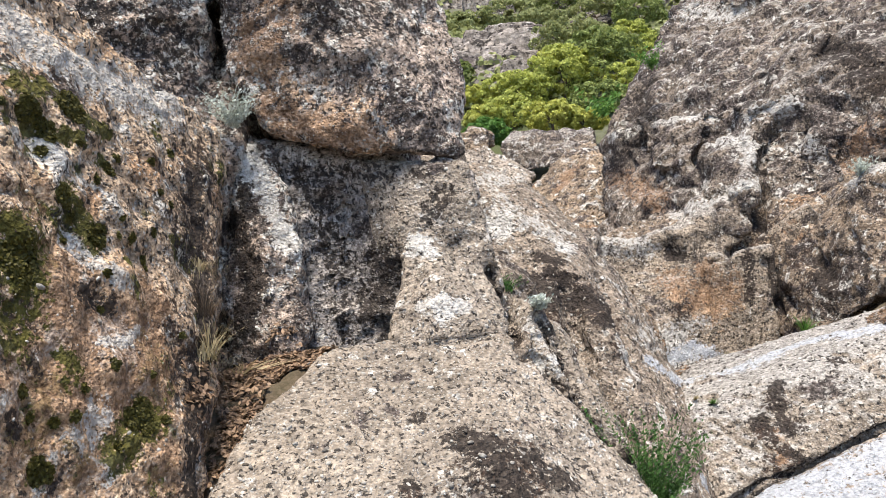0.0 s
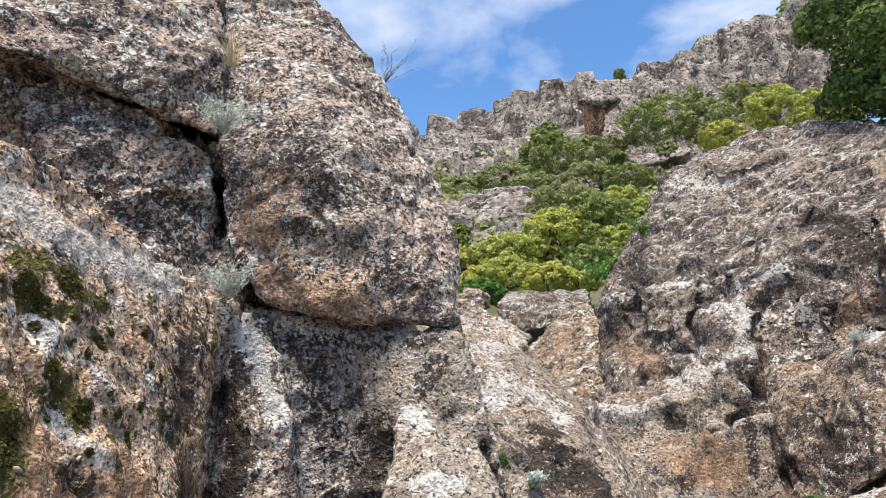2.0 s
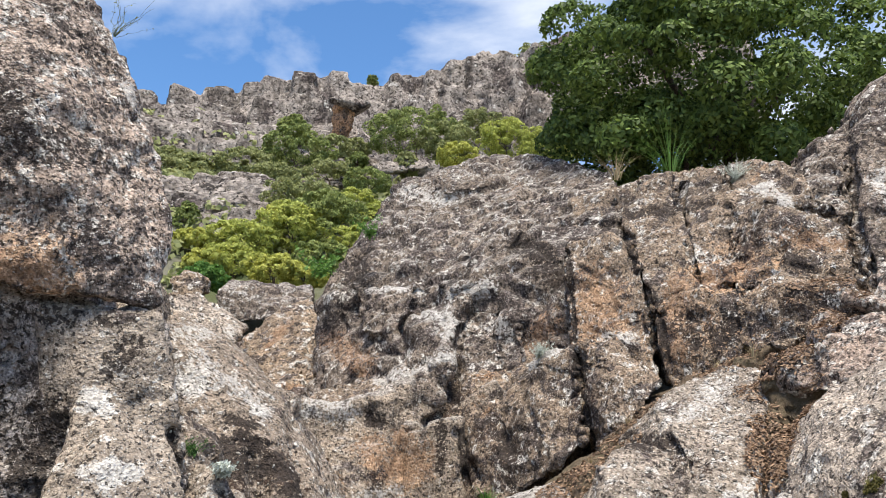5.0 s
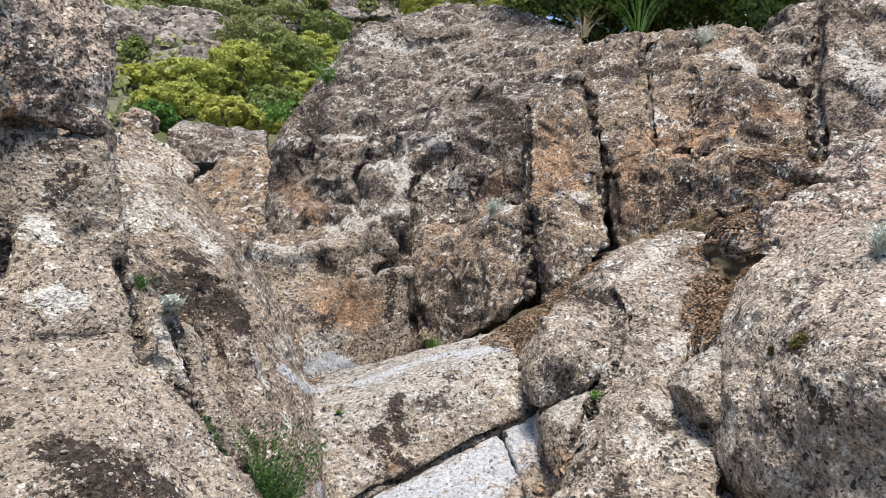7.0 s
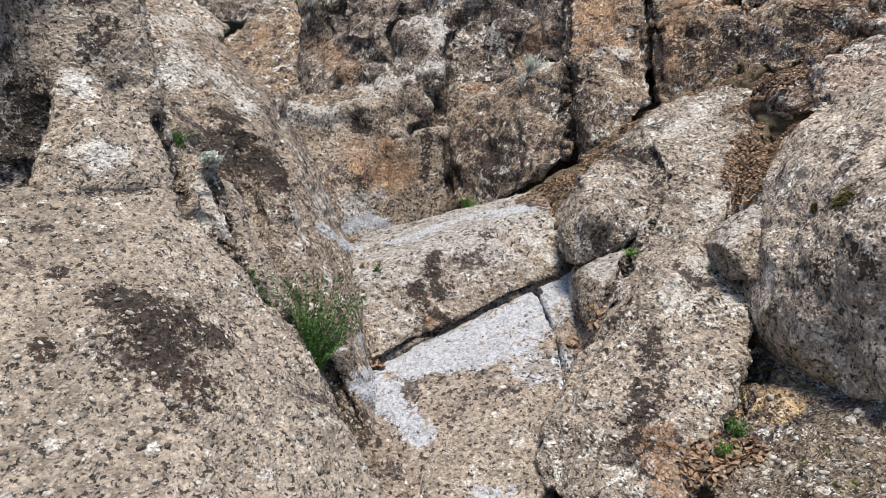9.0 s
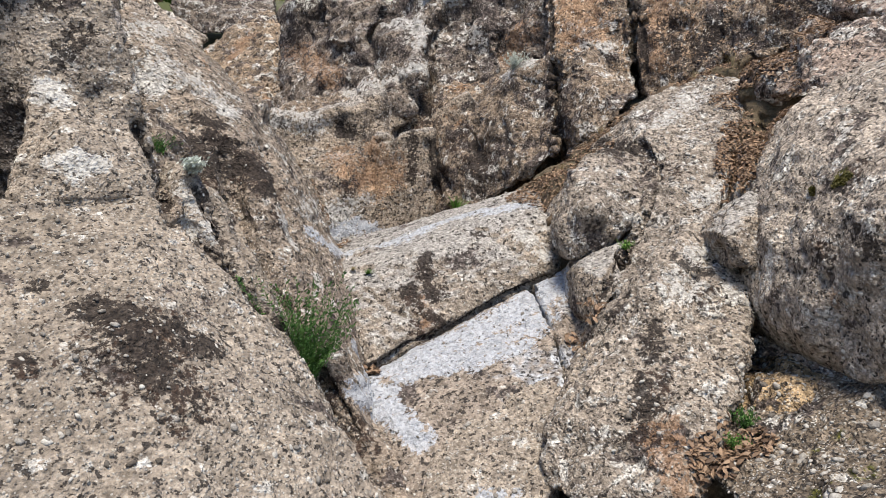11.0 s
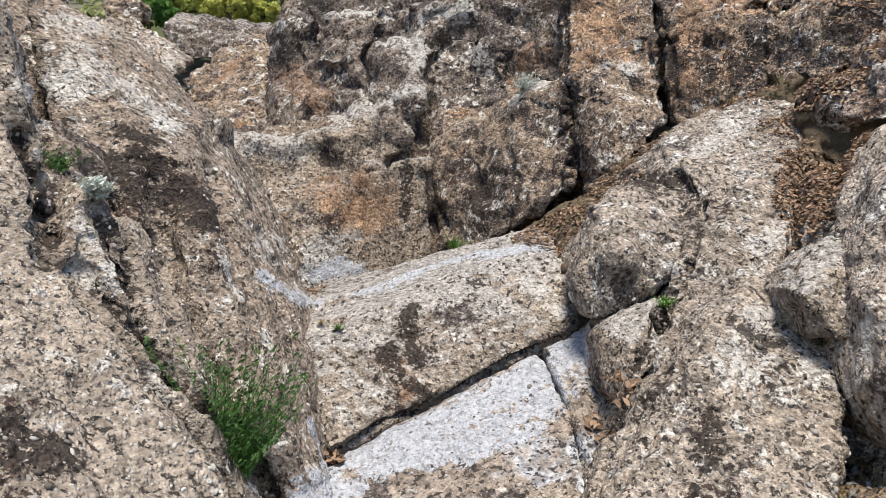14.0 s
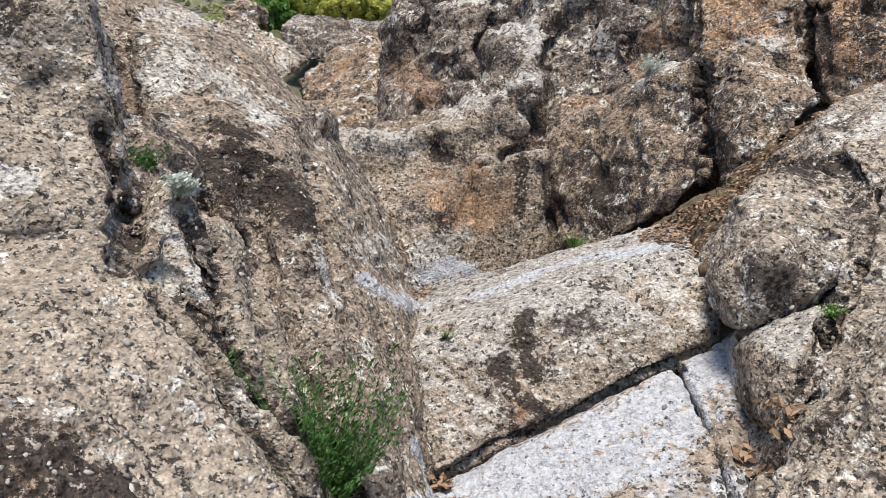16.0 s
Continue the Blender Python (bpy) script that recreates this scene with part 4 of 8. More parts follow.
rock("boulder", "high grey boulder with pale streaks above the bank", BANKGREY, 0.05, 0.15, [
    [(7.39, 6.01, 4.72), (7.89, 6.19, 5.66), (8.39, 6.1, 6.18), (8.8, 5.64, 6.46), (8.95, 4.79, 5.71), (7.9, 4.3, 3.36), (7.2, 4.85, 3.37), (6.71, 5.47, 3.03), (8.37, 7.84, 5.03), (8.98, 7.38, 6.18), (9.81, 7.03, 5.9), (8.68, 7.85, 4.02)]])
rock("rock_chute", "orange-brown worn rock chute above the basin", CHUTE, 0.045, 0.12, [
    [(1.63, 14.75, 3.25), (2.38, 14.77, 3.98), (2.82, 14.79, 4.22), (3.09, 14.34, 4.03), (2.66, 12.07, 2.58), (2.36, 10.83, 1.93), (1.81, 11.37, 2.07), (1.6, 13.35, 2.9), (2.33, 13.08, 3.13), (2.32, 16.66, 3.82), (3.21, 16.22, 4.51), (3.74, 16.27, 3.78), (3.23, 16.47, 3.56), (3.23, 16.35, 4.02)],
    [(1.8, 11.99, 2.56), (2.38, 11.81, 2.64), (2.18, 10.65, 1.96), (1.68, 10.77, 2.04), (2.12, 12.91, 2.8), (2.61, 12.75, 2.87), (2.73, 12.8, 2.58), (2.31, 12.9, 2.65)]])
rock("rock_ledge", "pale grey worn rock ledges beside the upper channel", PALE, 0.045, 0.12, [
    [(0.28, 12.73, 3.76), (0.68, 12.41, 3.37), (1.51, 12.65, 3.2), (1.33, 12.14, 2.91), (0.32, 10.83, 2.82), (0.24, 11.81, 3.27), (0.79, 14.21, 4.12), (1.2, 14.17, 3.85), (1.81, 14.06, 3.62), (1.79, 14.1, 3.5), (1.27, 14.18, 3.76), (0.98, 14.21, 3.91)]])
rock("boulder", "flat-topped squarish grey boulder spanning the channel", BANKGREY, 0.04, 0.06, [
    [(1.47, 18.4, 4.99), (1.73, 18.68, 5.26), (3.72, 18.17, 5.11), (3.69, 17.75, 4.7), (2.83, 17.72, 4.52), (2.57, 17.67, 4.18), (1.49, 18.19, 4.19), (2.15, 20.23, 5.46), (2.28, 20.15, 5.61), (3.97, 19.71, 5.48), (4.06, 19.75, 5.24), (3.4, 19.96, 5.16), (3.22, 20.08, 4.91), (2.26, 20.36, 4.87)]])
rock("boulder", "small brown boulder beside the channel", CHUTE, 0.05, 0.09, [
    [(0.35, 15.69, 4.67), (0.67, 15.66, 4.81), (1.01, 15.52, 4.61), (1.03, 15.29, 4.23), (0.69, 15.22, 4.07), (0.37, 15.27, 4.2), (0.64, 16.51, 4.88), (0.9, 16.42, 4.97), (1.2, 16.37, 4.83), (1.29, 16.42, 4.57), (1.04, 16.51, 4.48), (0.77, 16.56, 4.59)]])
rock("boulder", "pale brown small boulder beside the channel", PALE, 0.05, 0.09, [
    [(0.7, 14.81, 4.01), (0.98, 14.71, 4.05), (1.19, 14.6, 3.85), (1.16, 14.45, 3.65), (0.73, 14.47, 3.64), (0.92, 15.45, 4.17), (1.16, 15.37, 4.2), (1.36, 15.36, 4.06), (1.39, 15.38, 3.93), (1.04, 15.48, 3.94)]])
rock("bedrock", "dark bedrock deep in the clefts between the boulders", DARKLICHEN, 0.035, 0.06, [
    [(-0.45, 6.08, 1.83), (0.19, 6.65, 2.4), (0.9, 5.98, 1.53), (1.63, 6.07, 0.77), (1.57, 5.35, -0.01), (0.39, 5.09, 0.12), (-0.1, 5.17, 0.89), (0.42, 5.31, 1.32), (0.38, 7.66, 1.53), (1.38, 7.22, 1.31), (2, 6.8, -0.02), (0.87, 7.35, 0.67)]])
rock("bedrock", "dark bedrock behind a narrow vertical cleft", DARKLICHEN, 0.06, 0.06, [
    [(-2.43, 6.4, 5.49), (-1.25, 7, 5.54), (-0.16, 6.15, 2.69), (-0.02, 5.91, 1.47), (-1.85, 5.55, 0.81), (-1.97, 5.65, 2.66), (-2.26, 8.02, 5.22), (-1.25, 8.02, 5.24), (-0.32, 8.14, 2.86), (-0.2, 8.19, 1.83), (-1.76, 8.23, 1.3), (-1.86, 8.14, 2.86)]])
rock("bedrock", "brown bedrock filling the joints of the far bank", BANK, 0.05, 0.06, [
    [(1.56, 10.61, 1.99), (2.73, 10.11, 1.86), (3.97, 9.86, 2.25), (5.22, 8.57, 3.12), (5.5, 7.18, 2.42), (4.82, 7.35, 1.52), (4.21, 8.31, 1.07), (3.85, 8.92, 0.38), (2.58, 9.32, 0.32), (2.58, 12, 1.74), (4.57, 11.21, 1.98), (6.48, 10.41, 1.94), (5.16, 10.83, 0.86), (3.65, 11.38, 0.27)],
    [(4.25, 7.33, 1.5), (4.75, 6.98, 1.8), (4.4, 7.78, 2.4), (4.9, 7.48, 2.6), (4.4, 8.6, 1.5), (5.2, 8.3, 1.9), (4.5, 8.8, 2.5), (5.2, 8.5, 2.6)],
    [(5.0, 7.88, 4.0), (5.75, 7.58, 4.1), (5.0, 7.23, 2.5), (5.7, 6.83, 2.6), (5.3, 9.0, 4.0), (6.2, 8.8, 4.1), (5.4, 8.6, 2.4), (6.2, 8.4, 2.5)]])
rock("rock_slab", "pebbly grey-brown rock step below the pale slab", SLAB, 0.015, 0.05, [
    [(1.8, 4.14, -0.2), (2.07, 4.25, -0.01), (2.4, 4.28, 0.12), (2.67, 4.17, 0.17), (2.62, 3.96, 0.09), (2.36, 3.76, -0.13), (2.04, 3.24, -0.47), (1.51, 3.51, -0.53), (2.25, 5.05, -0.31), (2.66, 4.92, -0), (2.91, 4.81, -0.05), (2.68, 4.84, -0.6), (2.2, 4.6, -0.5)]])
rock("rock_slab", "low grey rock skirt at the foot of the ridge", RIDGEF, 0.018, 0.06, [
    [(1.32, 4.53, 0.04), (1.53, 4.65, -0.01), (1.63, 4.23, -0.2), (1.69, 3.95, -0.37), (1.48, 3.57, -0.56), (1.24, 3.57, -0.52), (1.27, 4.19, -0.22), (1.66, 5.24, -0.1), (1.78, 5.19, -0.13), (1.97, 5.09, -0.32), (2.09, 5.02, -0.48), (2.04, 5.01, -0.68), (1.87, 5.09, -0.66), (1.72, 5.19, -0.35)]])
rock("earth_bank", "earth bank covered with dry brown oak leaves", SOIL, 0.03, 0.03, [
    [(5.29, 5.54, 2.15), (5.88, 5.34, 2.49), (6.61, 5.46, 2.87), (5.01, 4.74, 1.77), (4.04, 4.3, 1.15), (4.25, 4.06, 1.25), (4.38, 4.64, 1.52), (5.74, 6.59, 1.97), (6.23, 6.42, 2.26), (6.74, 6.25, 2.62), (5.75, 6.53, 1.57), (5.15, 6.71, 0.98), (5.38, 6.62, 1.05), (5.31, 6.68, 1.33)],
    [(5.0, 4.75, 1.78), (5.3, 4.5, 1.98), (6.2, 4.6, 2.62), (6.3, 5.0, 2.75), (5.9, 5.6, 2.6), (5.2, 5.4, 2.05), (5.0, 4.8, 1.0), (6.2, 4.7, 1.4), (6.3, 5.6, 1.4), (5.2, 5.5, 1.0)],
    [(4.5, 6.2, 1.85), (5.2, 5.95, 2.25), (5.7, 5.6, 2.5), (6.3, 5.4, 2.8), (5.0, 7.0, 2.0), (6.0, 6.6, 2.55), (6.8, 6.2, 2.95), (4.5, 6.3, 1.0), (6.3, 5.6, 1.5), (6.8, 6.4, 1.5), (5.0, 7.0, 1.0)]])
rock("earth_bank", "small earth patch with dry leaves above the block", SOIL, 0.03, 0.03, [
    [(3.62, 6.5, 1.19), (4.09, 6.12, 1.53), (4.6, 6.18, 1.9), (3.42, 5.4, 1.32), (3.22, 5.2, 0.96), (3.35, 5.83, 1.06), (3.97, 7.21, 1.11), (4.44, 7.05, 1.38), (4.8, 6.94, 1.71), (4.16, 7.14, 1.12), (4.06, 7.14, 0.79), (3.97, 7.19, 0.94)]])
rock("earth_bank", "earth filled cleft with dead twigs and reddish litter", SOIL, 0.02, 0.04, [
    [(-1.38, 4.18, 1.01), (-1.36, 4.78, 1.07), (-0.84, 4.78, 1.09), (-0.62, 4.42, 1.17), (-0.94, 3.69, 0.8), (-0.95, 3.3, 0.62), (-1.1, 3.4, 0.59), (-1.32, 5.28, 1.06), (-1.31, 5.28, 1.08), (-0.87, 5.28, 1.09), (-0.68, 5.28, 1.17), (-0.95, 5.29, 0.89), (-0.96, 5.3, 0.76), (-1.09, 5.3, 0.73)]])
rock("rock_wall", "dark lichened rock rising behind the mossy wall", DARKLICHEN, 0.05, 0.12, [
    [(-4.88, 4.55, 6.1), (-2.62, 5.48, 6.82), (-1.63, 5.16, 4.26), (-1.95, 5.11, 3.55), (-3.83, 4.34, 3.09), (-4.15, 4.15, 3.87), (-4.68, 6.46, 6.3), (-2.74, 6.42, 6.73), (-1.91, 6.9, 4.72), (-2.19, 7.02, 4.16), (-3.81, 7.03, 3.92), (-4.08, 6.87, 4.58)]])
rock("bedrock", "shadowed bedrock in the hollow below a boulder", DARKLICHEN, 0.04, 0.06, [
    [(3.92, 4.12, 0.59), (4.44, 3.58, 0.61), (4.25, 3.26, 0.05), (3.7, 3.7, -0.01), (4.19, 4.65, 0.48), (4.73, 4.42, 0.46), (4.67, 4.39, -0.04), (4.13, 4.6, -0.08)]])
rock("rock_wall", "shadowed rock filling a narrow vertical cleft", DARKLICHEN, 0.03, 0.05, [
    [(-1.59, 5.37, 4.09), (-1.37, 5.47, 4.13), (-1.24, 4.81, 2.54), (-1.32, 4.75, 1.11), (-1.47, 4.69, 1.12), (-1.41, 4.75, 2.54), (-1.56, 5.89, 3.9), (-1.38, 5.88, 3.92), (-1.26, 5.95, 2.61), (-1.33, 6.02, 1.4), (-1.46, 6.02, 1.41), (-1.41, 5.95, 2.61)]])
rock("bedrock", "weathered bedrock in the groove between two ribs", RIDGEF, 0.02, 0.06, [
    [(0.2, 5.08, 1.78), (0.64, 5.3, 1.5), (0.25, 4.93, 1.2), (0.6, 4.95, 1.12), (0.2, 5.6, 1.8), (0.7, 5.7, 1.6), (0.2, 5.5, 0.9), (0.7, 5.5, 0.9)],
    [(0.1, 4.62, 1.22), (0.5, 4.56, 1.0), (0.55, 4.7, 1.2), (0.2, 4.85, 1.36), (0.1, 5.2, 1.3), (0.6, 5.2, 1.3), (0.1, 4.7, 0.6), (0.6, 4.7, 0.6)]])
rock("bedrock", "grey bedrock closing the head of a cleft", RIDGEF, 0.03, 0.05, [
    [(-0.36, 7.33, 2.96), (0.15, 7.83, 3.12), (0.17, 7.37, 2.56), (0.12, 6.53, 2.15), (-0.09, 6.6, 2.31), (-0.04, 8.38, 2.84), (0.28, 8.31, 3), (0.38, 8.25, 2.51), (0.5, 8.19, 2.12), (0.32, 8.25, 2.26)]])
# ---- wear, stains and painted shade ----
# grooves, bulges, stains and shade painted dark in clefts, each along a line over the rocks
stroke("swell", 0.35, 0.28, (5.20, 4.99, 2.04))
stroke("groove", 0.05, 0.035, (5.89, 8.48, 4.45), (5.62, 8.01, 4.17), (5.47, 7.73, 3.97), (5.34, 7.47, 3.78), (5.32, 7.38, 3.64), (5.31, 7.31, 3.52), (5.45, 7.44, 3.45), (5.32, 7.19, 3.29), (5.29, 7.07, 3.17), (5.31, 7.02, 3.07), (5.30, 6.97, 2.97), (5.26, 6.88, 2.86), (5.27, 6.85, 2.76), (5.24, 6.80, 2.65), (5.23, 6.77, 2.54), (5.24, 6.76, 2.44))
stroke("groove", 0.05, 0.070, (5.31, 7.02, 3.07), (5.38, 6.99, 3.12), (5.46, 6.98, 3.17), (5.50, 6.91, 3.21), (5.51, 6.75, 3.22), (5.54, 6.62, 3.23))
stroke("groove", 0.05, 0.035, (5.26, 8.81, 4.19), (4.86, 8.11, 3.87), (4.80, 8.00, 3.73), (4.77, 7.94, 3.61), (4.77, 7.92, 3.51), (4.79, 7.94, 3.41), (4.80, 7.94, 3.30), (4.74, 7.84, 3.18), (4.73, 7.81, 3.07), (4.73, 7.80, 2.96), (4.71, 7.77, 2.85), (4.70, 7.75, 2.74), (4.64, 7.66, 2.62), (4.50, 7.41, 2.48), (4.47, 7.33, 2.38), (4.62, 7.55, 2.30), (4.43, 7.20, 2.17), (4.59, 7.44, 2.09), (4.40, 7.09, 1.97), (4.42, 7.07, 1.87), (4.43, 7.04, 1.77), (4.46, 7.04, 1.68), (4.49, 7.04, 1.59))
stroke("groove", 0.05, 0.084, (5.84, 7.10, 3.85), (5.80, 7.01, 3.73), (5.80, 6.97, 3.63), (5.80, 6.93, 3.53), (5.78, 6.87, 3.43))
stroke("groove", 0.06, 0.056, (6.36, 6.93, 4.31), (6.30, 6.83, 4.18), (6.25, 6.74, 4.05), (6.24, 6.70, 3.95), (6.20, 6.63, 3.83), (6.12, 6.51, 3.71), (6.06, 6.46, 3.59), (6.04, 6.45, 3.50), (5.96, 6.38, 3.39), (5.90, 6.33, 3.28), (5.79, 6.22, 3.16), (5.73, 6.16, 3.06), (5.69, 6.13, 2.97), (5.66, 6.09, 2.86), (5.65, 6.06, 2.76), (5.63, 6.04, 2.67), (5.57, 5.96, 2.56), (5.65, 6.04, 2.48))
stroke("groove", 0.10, 0.126, (3.92, 9.23, 3.28), (3.80, 9.06, 2.84), (3.75, 9.06, 2.62), (3.70, 9.05, 2.40), (3.61, 8.77, 2.06))
stroke("groove", 0.07, 0.098, (2.93, 8.59, 1.70), (3.01, 8.49, 1.74), (3.12, 8.50, 1.77), (3.37, 8.86, 1.82), (3.45, 8.83, 1.89), (3.52, 8.78, 1.97), (3.60, 8.74, 2.04))
stroke("groove", 0.09, 0.084, (2.49, 10.98, 2.54), (2.61, 10.89, 2.70), (2.75, 10.84, 2.87), (2.89, 10.79, 3.05), (2.95, 10.22, 3.09), (3.16, 10.20, 3.21), (3.34, 10.18, 3.37), (3.50, 10.22, 3.56), (3.70, 10.33, 3.77), (3.89, 10.15, 3.82), (4.04, 9.91, 3.84), (4.19, 9.73, 3.96), (4.36, 9.64, 4.11), (4.58, 9.69, 4.31), (4.80, 9.71, 4.52), (5.05, 9.71, 4.61), (5.27, 9.65, 4.70), (5.35, 9.30, 4.64), (5.49, 9.08, 4.58), (5.66, 8.90, 4.54), (5.79, 8.69, 4.49), (5.89, 8.48, 4.45))
stroke("groove", 0.07, 0.070, (3.19, 9.57, 2.64), (3.24, 9.52, 2.72), (3.29, 9.44, 2.79), (3.34, 9.39, 2.86), (3.40, 9.34, 2.94), (3.47, 9.29, 2.99), (3.55, 9.26, 3.04), (3.68, 9.35, 3.12), (3.75, 9.28, 3.17))
stroke("groove", 0.06, 0.070, (4.10, 9.15, 2.99), (4.18, 9.03, 2.93), (4.23, 8.87, 2.86), (4.31, 8.76, 2.82), (4.41, 8.67, 2.79))
stroke("groove", 0.06, 0.056, (1.99, 9.13, 1.96), (2.22, 10.11, 2.12), (2.44, 10.98, 2.29), (2.46, 10.87, 2.41), (2.48, 10.82, 2.52), (2.54, 10.93, 2.66), (2.64, 10.95, 2.75), (2.72, 10.88, 2.83), (2.80, 10.83, 2.92), (2.88, 10.76, 3.00))
stroke("groove", 0.05, 0.056, (4.40, 9.18, 3.71), (4.39, 9.20, 3.60), (4.36, 9.18, 3.48), (4.35, 9.20, 3.36), (4.40, 9.03, 3.27), (4.43, 8.83, 3.17))
stroke("groove", 0.06, 0.070, (6.29, 6.09, 3.62), (6.23, 6.10, 3.53), (6.18, 6.10, 3.44), (6.08, 6.04, 3.33), (6.04, 6.11, 3.31), (5.98, 6.15, 3.28), (5.92, 6.19, 3.24), (5.89, 6.26, 3.22), (5.86, 6.35, 3.22), (5.84, 6.45, 3.23), (5.81, 6.54, 3.23), (5.67, 6.50, 3.20))
stroke("groove", 0.05, 0.056, (6.25, 5.94, 3.40), (6.33, 5.92, 3.37), (6.39, 5.88, 3.34), (6.40, 5.80, 3.30), (6.47, 5.77, 3.28), (6.54, 5.72, 3.27), (6.59, 5.66, 3.26), (6.63, 5.58, 3.24), (6.46, 5.34, 3.18))
stroke("groove", 0.08, 0.112, (6.76, 6.26, 4.18), (6.85, 6.24, 4.16), (6.96, 6.23, 4.14), (6.98, 6.15, 4.10), (6.98, 6.06, 4.03), (7.00, 5.98, 3.97), (7.05, 5.94, 3.92))
stroke("groove", 0.10, 0.140, (7.55, 6.19, 4.88), (7.39, 6.03, 4.46), (7.39, 6.07, 4.24), (7.14, 5.90, 3.93), (6.98, 5.76, 3.65), (6.89, 5.67, 3.41), (6.20, 5.05, 2.96))
stroke("groove", 0.08, 0.098, (5.49, 5.66, 2.37), (5.58, 5.65, 2.41), (5.69, 5.65, 2.44), (5.74, 5.59, 2.47), (5.65, 5.39, 2.48), (5.26, 4.91, 2.43), (5.08, 4.66, 2.41), (5.31, 4.80, 2.47), (5.41, 4.82, 2.51), (5.36, 4.69, 2.52), (5.40, 4.65, 2.55), (5.51, 4.67, 2.59), (5.54, 4.62, 2.61))
stroke("groove", 0.06, 0.063, (4.32, 10.71, 4.71), (4.48, 10.83, 4.83), (4.57, 10.80, 4.90), (4.68, 10.80, 4.98), (4.80, 10.82, 5.07), (4.94, 10.88, 5.18), (5.06, 10.83, 5.21), (5.06, 10.55, 5.17), (5.11, 10.38, 5.16), (5.20, 10.28, 5.17), (5.39, 10.39, 5.27), (5.49, 10.33, 5.30), (5.58, 10.23, 5.33), (5.68, 10.15, 5.36), (5.76, 10.06, 5.39), (5.94, 10.14, 5.48))
stroke("groove", 0.05, 0.056, (3.73, 12.79, 5.51), (3.82, 12.65, 5.59), (3.90, 12.52, 5.67), (4.00, 12.48, 5.78), (4.11, 12.45, 5.89), (4.22, 12.32, 5.92), (4.35, 12.26, 5.98))
stroke("groove", 0.06, 0.070, (15.24, 44.23, 19.02), (15.41, 43.83, 18.38), (4.50, 12.26, 6.11), (4.55, 12.04, 5.98), (4.59, 11.78, 5.84))
stroke("groove", 0.06, 0.070, (6.03, 9.61, 5.35), (6.16, 9.66, 5.45), (6.26, 9.67, 5.54), (6.38, 9.60, 5.59), (6.41, 9.38, 5.58))
stroke("groove", 0.05, 0.049, (4.57, 8.81, 3.33), (4.67, 8.84, 3.45), (4.71, 8.77, 3.54), (4.75, 8.70, 3.64), (4.84, 8.62, 3.66), (4.96, 8.57, 3.69), (4.73, 7.95, 3.58))
stroke("groove", 0.06, 0.070, (3.11, 10.51, 3.40), (3.17, 10.32, 3.44), (3.28, 10.28, 3.51), (3.40, 10.29, 3.59), (3.52, 10.29, 3.66), (3.54, 10.21, 3.55), (3.61, 10.27, 3.47), (3.46, 9.69, 3.27), (3.44, 9.51, 3.15))
stroke("groove", 0.05, 0.056, (2.98, 12.11, 4.07), (3.03, 11.80, 3.93), (3.02, 11.28, 3.76), (3.09, 11.08, 3.65), (3.12, 10.75, 3.62), (3.24, 10.72, 3.65), (3.30, 10.49, 3.64), (3.39, 10.38, 3.66))
stroke("groove", 0.06, 0.056, (3.50, 8.43, 1.68), (3.52, 8.42, 1.58), (3.54, 8.40, 1.49), (3.55, 8.37, 1.39), (3.57, 8.37, 1.29), (3.63, 8.42, 1.20), (3.64, 8.35, 1.10))
stroke("groove", 0.06, 0.056, (3.93, 8.11, 1.77), (3.92, 8.04, 1.67), (3.90, 7.95, 1.57), (3.87, 7.85, 1.48), (3.84, 7.74, 1.39), (3.82, 7.72, 1.31), (3.81, 7.71, 1.23), (3.80, 7.70, 1.15))
stroke("swell", 0.22, 0.13, (3.40, 9.34, 2.90))
stroke("swell", 0.20, 0.10, (3.93, 9.08, 2.63))
stroke("swell", 0.20, 0.09, (3.15, 10.68, 3.59))
stroke("swell", 0.22, 0.12, (3.92, 9.56, 3.52), (4.12, 9.45, 3.56), (4.29, 9.28, 3.60))
stroke("swell", 0.22, 0.10, (4.36, 8.84, 3.09))
stroke("swell", 0.26, 0.12, (2.79, 8.85, 2.01), (3.04, 8.89, 2.16), (3.29, 8.92, 2.32), (3.54, 8.85, 2.51))
stroke("swell", 0.30, 0.10, (4.42, 8.42, 2.42), (4.38, 7.85, 2.44), (4.50, 7.60, 2.50))
stroke("swell", 0.20, 0.08, (4.71, 7.11, 2.54))
stroke("swell", 0.25, 0.10, (3.60, 11.14, 4.08), (3.73, 10.71, 4.10), (3.95, 10.60, 4.20))
stroke("swell", 0.2, 0.1, (2.87, 10.28, 2.56))
stroke("swell", 0.25, 0.1, (6.47, 6.40, 4.13), (6.56, 6.08, 3.87))
stroke("swell", 0.25, 0.08, (5.80, 5.80, 2.93), (5.87, 5.62, 2.94), (5.97, 5.47, 2.95), (6.06, 5.32, 2.96))
stroke("swell", 0.16, 0.10, (1.24, 6.62, 1.87), (1.93, 9.15, 1.96), (2.17, 9.01, 1.90), (2.39, 8.98, 1.95), (2.61, 8.94, 2.00))
stroke("dark", 0.22, 0.75, (4.82, 9.39, 4.33), (4.94, 8.93, 4.01), (4.98, 8.51, 3.56))
stroke("dark", 0.16, 0.7, (4.13, 9.69, 3.80), (3.87, 9.65, 3.64))
stroke("dark", 0.14, 0.7, (6.30, 7.26, 4.45), (6.10, 7.50, 4.44), (5.91, 7.75, 4.43), (5.71, 7.96, 4.38), (5.81, 8.64, 4.47))
